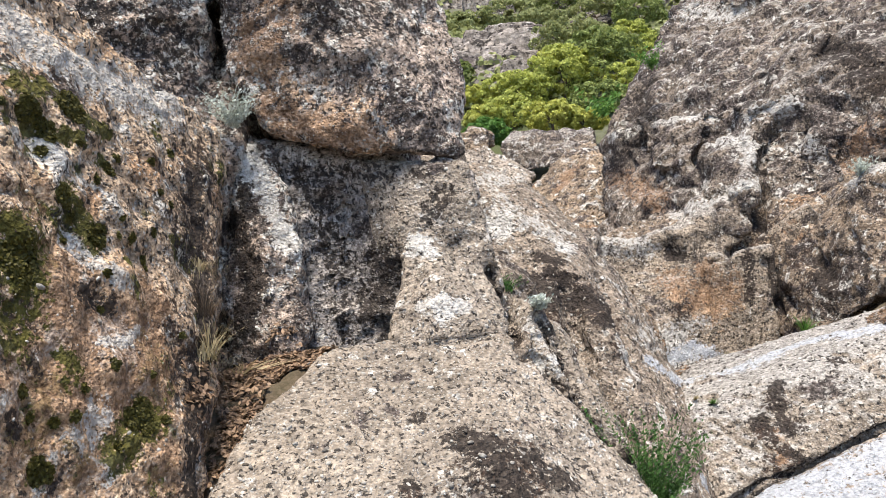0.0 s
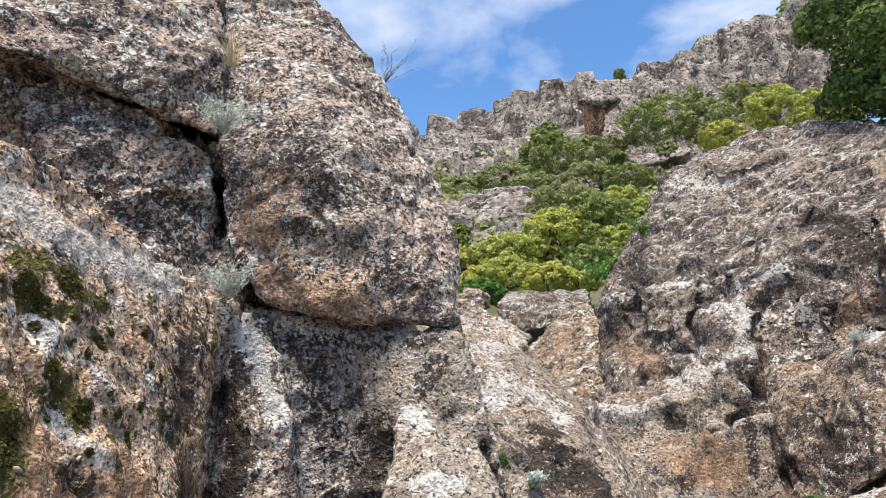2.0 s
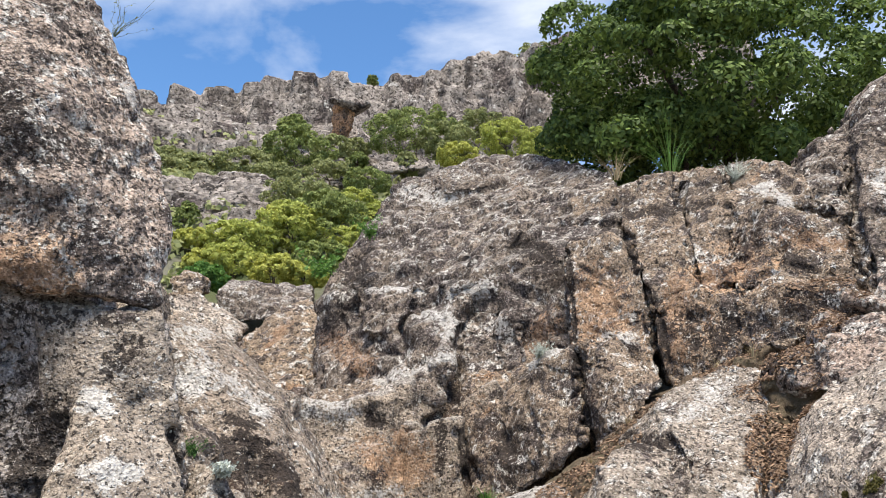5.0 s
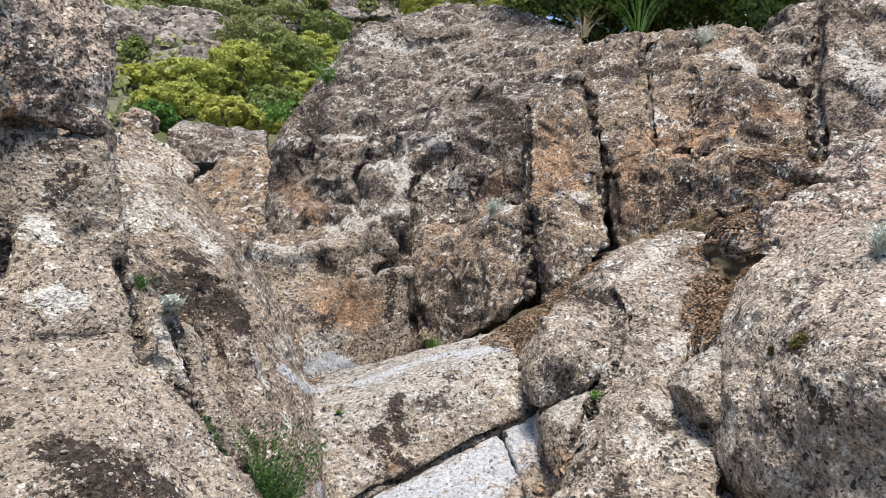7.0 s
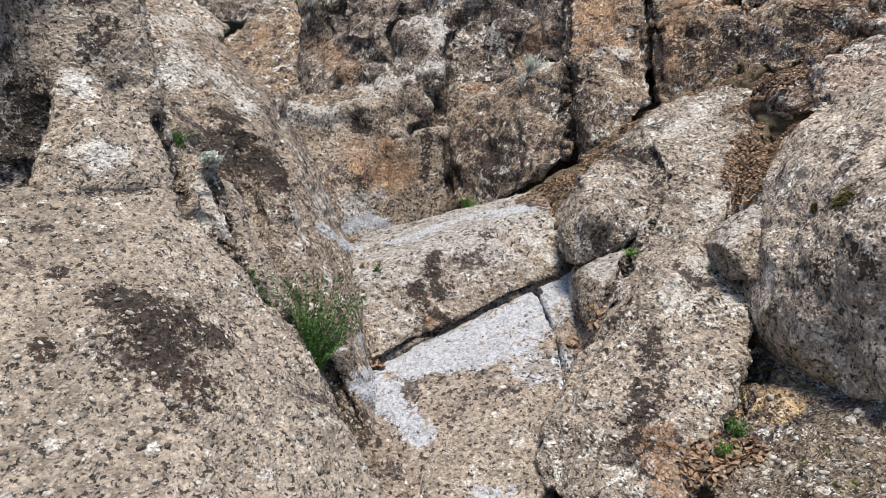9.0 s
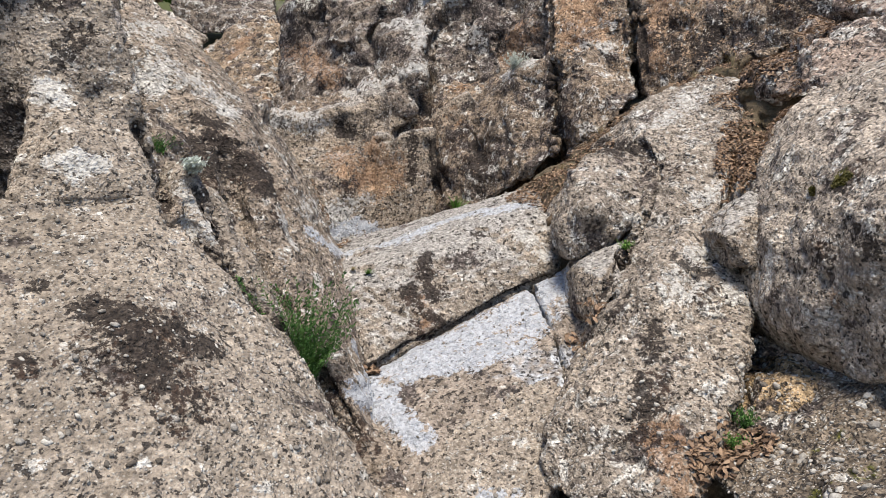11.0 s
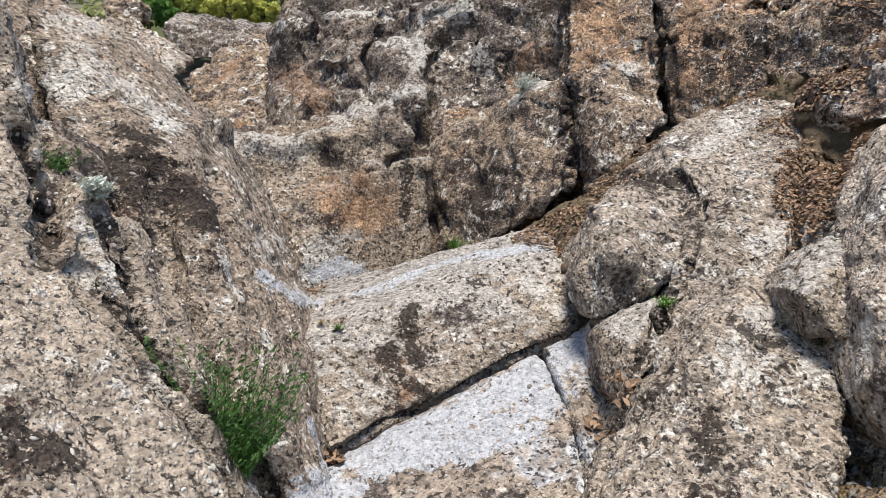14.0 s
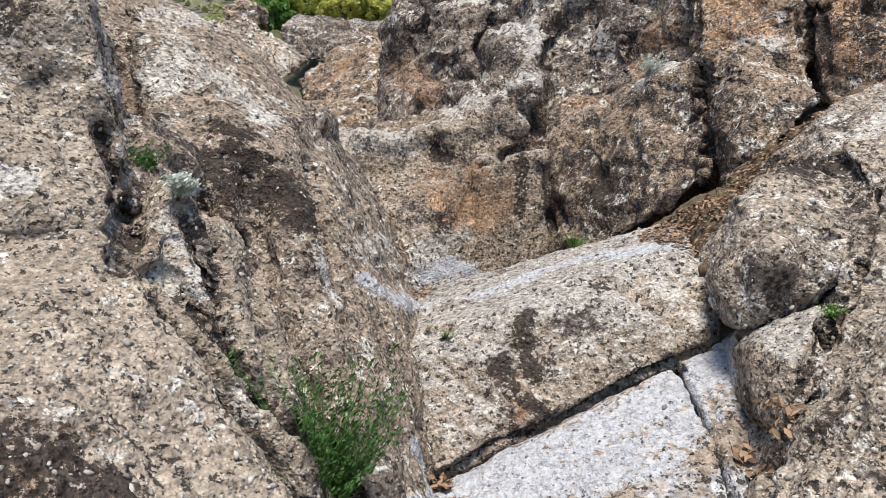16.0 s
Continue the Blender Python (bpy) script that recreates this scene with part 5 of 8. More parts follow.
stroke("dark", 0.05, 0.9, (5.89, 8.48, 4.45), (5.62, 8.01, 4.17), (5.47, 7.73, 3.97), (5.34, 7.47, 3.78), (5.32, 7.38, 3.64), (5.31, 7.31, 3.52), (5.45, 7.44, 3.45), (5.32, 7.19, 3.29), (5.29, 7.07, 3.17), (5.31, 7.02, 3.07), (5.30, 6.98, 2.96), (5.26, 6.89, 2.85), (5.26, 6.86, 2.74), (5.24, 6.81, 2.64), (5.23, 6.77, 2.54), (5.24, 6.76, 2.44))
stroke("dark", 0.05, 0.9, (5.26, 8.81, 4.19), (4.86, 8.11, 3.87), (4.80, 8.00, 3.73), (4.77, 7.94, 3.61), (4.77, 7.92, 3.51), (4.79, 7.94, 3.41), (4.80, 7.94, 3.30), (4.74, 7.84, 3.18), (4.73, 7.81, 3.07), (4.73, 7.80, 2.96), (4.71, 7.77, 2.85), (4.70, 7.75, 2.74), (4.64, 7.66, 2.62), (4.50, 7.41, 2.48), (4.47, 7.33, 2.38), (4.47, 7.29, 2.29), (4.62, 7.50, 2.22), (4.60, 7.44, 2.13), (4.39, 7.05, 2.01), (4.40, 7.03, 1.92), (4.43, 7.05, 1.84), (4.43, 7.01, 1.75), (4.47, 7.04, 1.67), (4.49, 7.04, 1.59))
# shade of the wide cleft, painted dark along its groove
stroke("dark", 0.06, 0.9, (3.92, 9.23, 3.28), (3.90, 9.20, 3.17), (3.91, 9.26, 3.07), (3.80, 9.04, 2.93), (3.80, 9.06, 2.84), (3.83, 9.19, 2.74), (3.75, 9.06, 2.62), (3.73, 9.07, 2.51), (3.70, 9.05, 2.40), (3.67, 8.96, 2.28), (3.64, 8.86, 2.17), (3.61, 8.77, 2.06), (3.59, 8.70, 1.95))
stroke("dark", 0.08, 0.75, (3.91, 8.06, 1.70), (3.89, 7.99, 1.61), (3.86, 7.90, 1.51), (3.83, 7.78, 1.42), (3.82, 7.73, 1.33), (3.82, 7.70, 1.24), (3.83, 7.69, 1.15))
stroke("dark", 0.05, 0.7, (4.08, 7.56, 1.71), (4.07, 7.52, 1.63), (4.04, 7.42, 1.55), (4.03, 7.37, 1.47))
stroke("dark", 0.25, 0.6, (2.79, 11.87, 3.38), (2.97, 11.60, 3.67), (3.12, 11.27, 3.94), (3.16, 12.20, 4.40))
stroke("dark", 0.15, 0.7, (5.65, 6.21, 2.85), (5.53, 6.32, 2.55))
stroke("dark", 0.12, 0.7, (6.39, 5.85, 3.31), (6.27, 5.96, 3.43))
stroke("dark", 0.07, 0.9, (2.60, 8.84, 1.80), (2.72, 8.78, 1.77))
stroke("dark", 0.2, 0.55, (5.42, 6.66, 2.82), (5.49, 6.46, 2.62))
stroke("rust", 0.28, 0.55, (4.94, 7.75, 3.43), (4.94, 7.62, 3.17), (4.93, 7.46, 2.92))
stroke("rust", 0.16, 0.6, (5.27, 6.65, 2.56), (5.33, 6.70, 2.79), (5.40, 6.76, 3.03), (5.56, 6.94, 3.31))
stroke("rust", 0.2, 0.55, (5.95, 6.38, 3.37), (5.91, 6.60, 3.35), (5.79, 6.74, 3.31))
stroke("rust", 0.2, 0.6, (2.57, 8.68, 1.50), (2.75, 8.58, 1.39), (2.94, 8.52, 1.27), (3.18, 8.45, 1.41))
stroke("rust", 0.12, 0.7, (6.36, 6.05, 3.71), (6.58, 5.94, 3.66), (6.79, 5.83, 3.61))
stroke("rust", 0.2, 0.6, (4.73, 8.45, 3.01), (4.60, 8.65, 2.73))
stroke("rust", 0.15, 0.7, (2.13, 13.57, 3.23), (2.47, 14.02, 3.62))
stroke("rust", 0.2, 0.6, (2.73, 11.93, 3.20), (2.77, 10.74, 2.82), (2.92, 10.19, 2.56))
stroke("pale", 0.10, 0.7, (2.97, 9.77, 2.34), (3.10, 9.25, 2.37), (3.32, 9.04, 2.42), (3.55, 8.87, 2.55))
stroke("pale", 0.12, 0.75, (3.49, 9.65, 3.25), (3.75, 9.27, 3.15), (3.67, 9.04, 2.89))
stroke("pale", 0.14, 0.7, (3.92, 9.56, 3.53), (4.12, 9.45, 3.56), (4.29, 9.28, 3.58))
stroke("pale", 0.10, 0.7, (3.08, 11.75, 3.89), (3.16, 11.05, 3.80), (3.34, 10.81, 3.81), (3.48, 10.42, 3.72), (3.70, 10.32, 3.69))
stroke("pale", 0.09, 0.7, (4.38, 8.06, 2.42), (4.38, 7.85, 2.45), (4.43, 7.73, 2.49), (4.54, 7.74, 2.54), (4.62, 7.69, 2.58))
stroke("pale", 0.09, 0.65, (4.91, 7.43, 2.75), (4.98, 7.38, 2.74), (4.99, 7.25, 2.72), (5.07, 7.21, 2.71))
stroke("pale", 0.14, 0.65, (6.75, 6.78, 4.55), (6.61, 6.29, 4.13))
stroke("pale", 0.2, 0.55, (4.11, 12.45, 5.89), (4.40, 12.09, 5.74), (4.66, 11.67, 5.57))
stroke("pale", 0.12, 0.6, (4.29, 8.87, 3.01), (4.40, 8.74, 2.87))
stroke("pale", 0.15, 0.5, (1.87, 9.15, 1.92), (2.10, 9.02, 1.90), (2.35, 8.93, 1.88))
stroke("pale", 0.18, 0.6, (7.43, 5.76, 4.40), (7.36, 5.54, 4.17), (7.23, 5.28, 3.93))
stroke("pale", 0.12, 0.5, (0.47, 6.07, 2.23), (0.57, 5.96, 2.13), (0.67, 5.94, 2.03))
stroke("pale", 0.10, 0.6, (0.35, 6.20, 2.36), (0.56, 6.42, 2.41), (1.41, 13.00, 3.37))
stroke("worn", 0.05, 0.75, (2.22, 4.50, 0.14), (2.25, 4.48, 0.16), (2.28, 4.47, 0.18), (2.33, 4.47, 0.19), (2.37, 4.47, 0.20), (2.41, 4.46, 0.21), (2.44, 4.45, 0.23), (2.49, 4.44, 0.25), (2.54, 4.44, 0.26), (2.59, 4.44, 0.28), (2.64, 4.45, 0.30))
stroke("swell", 0.10, 0.05, (1.90, 6.30, 0.65), (2.00, 6.24, 0.68), (2.10, 6.16, 0.72))
stroke("pale", 0.05, 0.6, (1.20, 5.31, 1.12), (1.20, 5.22, 1.08), (1.21, 5.21, 1.03), (1.22, 5.23, 0.98), (1.23, 5.21, 0.93), (1.24, 5.16, 0.89))
stroke("pale", 0.06, 0.6, (0.53, 4.69, 1.08), (0.56, 4.67, 1.06), (0.59, 4.65, 1.04), (0.61, 4.64, 1.02), (0.64, 4.63, 1.01))
stroke("pale", 0.08, 0.5, (3.50, 3.39, 0.76), (3.50, 3.38, 0.81), (3.52, 3.38, 0.84), (3.52, 3.38, 0.89), (3.52, 3.37, 0.93), (3.52, 3.36, 0.97))
stroke("groove", 0.03, 0.035, (1.71, 5.02, 0.03), (1.82, 5.09, 0.06), (1.90, 5.09, 0.11), (1.97, 5.07, 0.16), (2.05, 5.06, 0.21), (2.15, 5.07, 0.22), (2.26, 5.09, 0.24), (2.35, 5.09, 0.27), (2.43, 5.07, 0.33), (2.53, 5.07, 0.38), (2.62, 5.07, 0.42), (2.71, 5.06, 0.47), (2.79, 5.05, 0.51), (2.90, 5.07, 0.54), (3.00, 5.06, 0.58), (3.13, 5.08, 0.60), (3.16, 4.97, 0.66), (3.06, 4.66, 0.74))
stroke("dark", 0.015, 0.8, (1.74, 5.12, 0.01), (1.81, 5.08, 0.07), (1.89, 5.08, 0.12), (1.97, 5.07, 0.17), (2.05, 5.07, 0.22), (2.15, 5.07, 0.24), (2.25, 5.08, 0.25), (2.35, 5.09, 0.29), (2.43, 5.06, 0.34), (2.53, 5.07, 0.39), (2.62, 5.05, 0.44), (2.70, 5.05, 0.49), (2.79, 5.05, 0.53), (2.90, 5.06, 0.56), (3.00, 5.05, 0.59), (3.12, 5.07, 0.62), (4.57, 7.12, 0.29), (3.07, 4.68, 0.75))
stroke("worn", 0.15, 0.95, (1.83, 4.87, 0.10), (1.93, 4.84, 0.14), (2.04, 4.81, 0.18), (2.16, 4.80, 0.22), (2.27, 4.76, 0.26), (2.37, 4.77, 0.30), (2.49, 4.79, 0.35), (2.61, 4.79, 0.39), (2.72, 4.79, 0.44), (2.83, 4.79, 0.49), (2.99, 4.83, 0.55), (3.14, 4.86, 0.61))
stroke("worn", 0.11, 0.9, (1.89, 4.70, 0.10), (2.01, 4.68, 0.13), (2.12, 4.65, 0.15), (2.23, 4.60, 0.19), (2.34, 4.56, 0.22), (2.46, 4.57, 0.27), (2.58, 4.57, 0.32), (2.72, 4.58, 0.37), (2.80, 4.61, 0.40))
stroke("worn", 0.05, 0.9, (1.59, 4.90, 0.25), (1.63, 4.97, 0.18), (1.64, 4.98, 0.14), (1.63, 4.86, 0.13), (1.63, 4.81, 0.10), (1.63, 4.77, 0.07), (1.64, 4.74, 0.04), (1.65, 4.71, 0.01), (1.65, 4.64, -0.00), (1.65, 4.58, -0.02))
stroke("worn", 0.07, 0.9, (1.45, 4.44, 0.08), (1.50, 4.47, 0.07), (1.57, 4.59, 0.02), (1.64, 4.66, -0.00), (1.68, 4.65, 0.00), (1.73, 4.64, 0.01))
stroke("groove", 0.02, 0.021, (2.95, 5.06, 0.57), (2.99, 5.06, 0.54), (2.94, 4.89, 0.55), (2.94, 4.83, 0.53), (2.95, 4.77, 0.52), (2.93, 4.70, 0.49), (2.92, 4.65, 0.46), (2.89, 4.58, 0.43), (2.88, 4.52, 0.41), (2.87, 4.46, 0.38), (2.88, 4.41, 0.35), (2.85, 4.36, 0.32), (2.84, 4.32, 0.29), (2.82, 4.28, 0.27), (2.79, 4.22, 0.24), (2.78, 4.19, 0.22))
stroke("dark", 0.05, 0.95, (2.30, 5.43, 0.76), (2.27, 5.39, 0.71), (2.26, 5.35, 0.66), (2.24, 5.32, 0.62), (2.25, 5.28, 0.57), (2.26, 5.25, 0.53), (2.27, 5.21, 0.49))
stroke("dark", 0.04, 0.8, (2.13, 5.30, 0.56), (2.14, 5.28, 0.52), (2.14, 5.25, 0.48), (2.15, 5.21, 0.45), (2.16, 5.18, 0.41), (2.19, 5.14, 0.38), (2.22, 5.11, 0.36), (2.26, 5.07, 0.33))
stroke("dark", 0.05, 0.7, (2.09, 5.30, 0.52))
stroke("dark", 0.05, 0.7, (2.72, 5.45, 0.91))
stroke("rust", 0.05, 0.7, (2.17, 5.22, 0.47), (2.17, 5.18, 0.42), (2.18, 5.14, 0.37), (2.18, 5.10, 0.33))
stroke("groove", 0.025, 0.021, (1.84, 5.40, 0.52), (1.87, 5.35, 0.49), (1.89, 5.33, 0.46), (1.92, 5.30, 0.43), (1.94, 5.26, 0.41), (1.98, 5.24, 0.39), (2.02, 5.21, 0.37), (2.05, 5.18, 0.35))
stroke("worn", 0.10, 0.8, (2.12, 6.25, 0.73), (2.27, 6.20, 0.78), (2.37, 6.01, 0.85), (2.51, 6.01, 0.90), (2.66, 6.03, 0.95), (2.81, 6.06, 1.01), (2.92, 5.96, 1.04), (2.95, 5.70, 1.07), (3.06, 5.64, 1.10), (3.17, 5.56, 1.12))
stroke("worn", 0.06, 0.8, (1.45, 5.46, 0.95), (1.49, 5.48, 0.92), (1.54, 5.51, 0.89), (1.66, 5.83, 0.82), (1.72, 5.90, 0.78), (1.87, 6.30, 0.71), (1.95, 6.42, 0.67), (1.97, 6.26, 0.67))
stroke("pale", 0.07, 0.7, (3.01, 5.26, 0.92), (3.04, 5.24, 0.89), (3.05, 5.19, 0.86), (3.08, 5.17, 0.83), (3.11, 5.14, 0.79))
stroke("swell", 0.12, -0.07, (1.90, 5.74, 0.64), (1.76, 5.74, 0.58))
stroke("worn", 0.09, 0.85, (2.41, 8.37, 0.69), (2.51, 8.39, 0.72), (2.61, 8.43, 0.74), (2.71, 8.44, 0.77), (2.80, 8.44, 0.73), (2.89, 8.45, 0.68))
stroke("pale", 0.10, 0.45, (1.45, 5.66, 1.10), (1.87, 6.95, 1.05), (2.41, 8.41, 0.99), (2.66, 8.49, 1.01), (2.91, 8.53, 1.02))
stroke("rust", 0.13, 0.65, (2.92, 8.61, 1.62), (3.03, 8.47, 1.48), (3.17, 8.44, 1.35), (3.00, 8.47, 1.23))
stroke("dark", 0.06, 0.7, (3.34, 8.45, 1.78), (3.34, 8.46, 1.70), (3.34, 8.44, 1.61), (3.33, 8.43, 1.52), (3.32, 8.41, 1.44), (3.32, 8.42, 1.35), (3.31, 8.40, 1.26))
stroke("dark", 0.06, 0.75, (3.58, 8.41, 1.71), (3.59, 8.41, 1.62), (3.59, 8.40, 1.53), (3.60, 8.39, 1.45), (3.60, 8.39, 1.36), (3.63, 8.42, 1.27), (3.63, 8.41, 1.18))
stroke("dark", 0.06, 0.75, (3.89, 7.98, 1.60), (3.88, 7.89, 1.51), (3.84, 7.77, 1.42), (3.84, 7.70, 1.33), (3.86, 7.69, 1.24))
stroke("dark", 0.10, 0.85, (0.91, 5.47, 1.42), (1.02, 5.45, 1.39), (1.12, 5.46, 1.36), (1.14, 5.36, 1.24))
stroke("dark", 0.09, 0.85, (0.66, 5.46, 1.52), (0.69, 5.45, 1.50), (0.73, 5.45, 1.48), (0.77, 5.43, 1.46), (0.81, 5.42, 1.44))
stroke("dark", 0.06, 0.8, (0.71, 5.59, 1.70), (0.76, 5.59, 1.69), (0.81, 5.61, 1.69), (0.86, 5.63, 1.68))
stroke("dark", 0.06, 0.8, (2.63, 8.87, 1.88))
stroke("groove", 0.09, 0.077, (0.86, 5.47, 1.47), (0.86, 5.43, 1.43), (0.86, 5.41, 1.39), (0.87, 5.39, 1.34), (0.87, 5.38, 1.30), (0.88, 5.35, 1.26), (0.88, 5.33, 1.22), (0.88, 5.31, 1.18), (0.89, 5.29, 1.13), (0.90, 5.26, 1.10), (0.90, 5.24, 1.06), (0.90, 5.15, 1.02), (0.91, 5.10, 0.99), (0.91, 5.02, 0.95), (0.91, 4.96, 0.92), (0.92, 4.93, 0.89), (0.92, 4.85, 0.86), (0.92, 4.83, 0.82), (0.94, 4.85, 0.78), (0.94, 4.74, 0.77), (0.95, 4.72, 0.73), (0.96, 4.69, 0.70), (0.97, 4.61, 0.68), (0.97, 4.57, 0.66))
stroke("groove", 0.08, 0.056, (1.19, 5.83, 1.53), (1.20, 5.80, 1.48), (1.20, 5.70, 1.43), (1.21, 5.61, 1.38), (1.22, 5.56, 1.33), (1.23, 5.52, 1.28), (1.24, 5.50, 1.24), (1.25, 5.46, 1.19), (1.26, 5.46, 1.14), (1.27, 5.40, 1.10), (1.27, 5.36, 1.05), (1.28, 5.30, 1.01), (1.29, 5.28, 0.97))
stroke("groove", 0.07, 0.084, (0.57, 5.25, 1.49), (0.59, 5.25, 1.45), (0.62, 5.29, 1.41), (0.64, 5.31, 1.37), (0.66, 5.33, 1.33), (0.67, 4.99, 1.30), (0.69, 4.96, 1.26), (0.70, 4.94, 1.22), (0.72, 4.94, 1.19), (0.73, 4.94, 1.15), (0.75, 4.90, 1.11), (0.75, 4.86, 1.08), (0.76, 4.81, 1.05), (0.77, 4.80, 1.01), (0.78, 4.73, 0.98), (0.79, 4.69, 0.95), (0.80, 4.66, 0.92), (0.81, 4.64, 0.89), (0.82, 4.61, 0.86), (0.83, 4.59, 0.83), (0.84, 4.57, 0.80), (0.85, 4.54, 0.77), (0.86, 4.51, 0.73), (0.88, 4.49, 0.70), (0.90, 4.48, 0.66), (0.92, 4.47, 0.63))
# the shaded groove between rib and ridge, darkened by colour
stroke("dark", 0.04, 0.7, (0.67, 4.82, 1.25), (0.69, 4.86, 1.21), (0.71, 4.89, 1.18), (0.73, 4.91, 1.15), (0.75, 4.90, 1.11), (0.75, 4.86, 1.08), (0.76, 4.81, 1.05), (0.77, 4.80, 1.01), (0.78, 4.73, 0.98), (0.79, 4.69, 0.95), (0.80, 4.66, 0.92), (0.81, 4.64, 0.89), (0.82, 4.61, 0.86), (0.83, 4.59, 0.83), (0.84, 4.57, 0.80), (0.85, 4.54, 0.77))
stroke("pale", 0.12, 0.6, (0.91, 5.89, 1.84), (0.80, 5.89, 1.92), (0.69, 5.90, 2.00), (0.57, 5.81, 2.04), (0.45, 5.82, 2.09))
stroke("pale", 0.05, 0.8, (0.31, 5.18, 1.80), (0.29, 5.21, 1.83), (0.31, 4.83, 1.82), (0.29, 4.87, 1.86))
stroke("groove", 0.05, 0.049, (0.34, 5.22, 1.69), (0.35, 5.17, 1.65), (0.36, 5.16, 1.61), (0.37, 5.10, 1.57), (0.38, 5.09, 1.53), (0.39, 5.06, 1.50), (0.40, 4.84, 1.45), (0.41, 4.84, 1.42), (0.40, 4.82, 1.38), (0.39, 4.82, 1.34), (0.38, 4.99, 1.30), (0.38, 4.77, 1.27), (0.38, 4.73, 1.23), (0.37, 4.66, 1.20))
stroke("groove", 0.05, 0.055, (3.80, 4.70, 1.44), (3.69, 4.59, 1.34), (3.58, 4.50, 1.24), (3.51, 4.45, 1.15), (3.44, 4.41, 1.06), (3.41, 4.43, 0.98), (3.34, 4.41, 0.90), (3.19, 4.27, 0.84), (3.08, 4.18, 0.77), (3.01, 4.15, 0.70), (2.97, 4.14, 0.63), (2.89, 4.09, 0.56), (2.86, 4.11, 0.49), (2.85, 4.11, 0.40), (2.79, 4.06, 0.32), (2.67, 3.93, 0.29), (2.61, 3.89, 0.23), (2.55, 3.84, 0.18))
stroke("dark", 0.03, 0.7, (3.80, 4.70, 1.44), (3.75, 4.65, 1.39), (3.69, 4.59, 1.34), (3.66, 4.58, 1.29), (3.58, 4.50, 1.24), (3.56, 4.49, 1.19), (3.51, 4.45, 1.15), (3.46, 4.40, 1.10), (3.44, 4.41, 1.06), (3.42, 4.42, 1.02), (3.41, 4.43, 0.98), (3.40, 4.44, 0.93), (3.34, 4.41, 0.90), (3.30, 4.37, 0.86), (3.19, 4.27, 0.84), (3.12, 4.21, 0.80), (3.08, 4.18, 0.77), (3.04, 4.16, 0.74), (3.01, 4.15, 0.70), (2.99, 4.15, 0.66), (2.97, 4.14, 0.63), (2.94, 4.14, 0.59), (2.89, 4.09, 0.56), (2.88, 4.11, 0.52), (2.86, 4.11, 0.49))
stroke("groove", 0.06, 0.063, (3.95, 5.16, 1.64), (3.94, 5.08, 1.60), (3.90, 4.97, 1.56), (3.86, 4.87, 1.53), (3.84, 4.78, 1.49))
stroke("dark", 0.08, 0.8, (3.64, 5.22, 1.56), (3.60, 5.07, 1.56), (3.67, 5.08, 1.56), (3.94, 5.33, 1.58), (3.95, 5.24, 1.58), (3.93, 5.14, 1.59))
stroke("dark", 0.08, 0.7, (2.91, 3.58, 0.51), (2.90, 3.55, 0.48), (2.87, 3.50, 0.45), (2.85, 3.47, 0.43))
stroke("dark", 0.05, 0.7, (2.88, 3.90, 0.56), (2.92, 3.90, 0.59), (2.99, 3.95, 0.62), (3.01, 3.95, 0.65))
stroke("dark", 0.05, 0.7, (3.37, 3.75, 0.81), (3.36, 3.78, 0.82), (3.33, 3.79, 0.84), (3.33, 3.84, 0.86), (3.32, 3.88, 0.87))
stroke("pale", 0.12, 0.6, (3.42, 3.84, 0.90), (3.30, 3.76, 0.81), (3.18, 3.69, 0.72))
stroke("pale", 0.12, 0.6, (4.87, 5.53, 2.08), (4.43, 5.28, 1.90), (4.19, 5.23, 1.77))
stroke("pale", 0.1, 0.55, (4.16, 4.31, 1.34), (3.89, 4.19, 1.28), (3.79, 4.23, 1.21))
stroke("groove", 0.03, 0.035, (3.11, 3.89, 0.77), (3.09, 3.89, 0.73), (3.06, 3.88, 0.70), (3.05, 3.88, 0.67), (2.95, 3.79, 0.66), (2.92, 3.78, 0.63), (2.90, 3.78, 0.60), (2.89, 3.79, 0.56), (2.88, 3.81, 0.52), (2.84, 3.77, 0.50), (2.79, 3.75, 0.48), (2.76, 3.73, 0.45), (2.73, 3.73, 0.42), (2.71, 3.72, 0.39), (2.69, 3.71, 0.37), (2.65, 3.71, 0.34), (2.62, 3.70, 0.32), (2.58, 3.68, 0.30), (2.55, 3.69, 0.27), (2.53, 3.70, 0.24), (2.51, 3.70, 0.22))
stroke("groove", 0.03, 0.035, (3.47, 3.68, 0.98), (3.53, 3.77, 0.93), (3.55, 3.82, 0.89), (3.49, 3.79, 0.86), (3.42, 3.76, 0.84), (3.37, 3.75, 0.81), (3.33, 3.73, 0.77), (3.30, 3.72, 0.74), (3.23, 3.68, 0.71), (3.18, 3.65, 0.69), (3.15, 3.64, 0.65), (3.08, 3.59, 0.63), (3.04, 3.57, 0.60), (3.01, 3.56, 0.58), (2.99, 3.56, 0.55), (2.95, 3.54, 0.52), (2.93, 3.54, 0.50), (2.90, 3.53, 0.47), (2.86, 3.51, 0.45), (2.83, 3.50, 0.42), (2.80, 3.49, 0.40))
stroke("swell", 0.16, -0.12, (5.16, 4.98, 2.01), (4.90, 4.77, 1.85), (4.38, 4.33, 1.69), (4.25, 4.23, 1.57), (4.04, 4.07, 1.42), (4.00, 4.05, 1.28))
stroke("swell", 0.14, 0.06, (3.13, 4.49, 1.13))
stroke("swell", 0.14, 0.05, (4.04, 4.64, 1.50), (3.88, 4.50, 1.38), (3.74, 4.39, 1.27), (3.64, 4.32, 1.17))
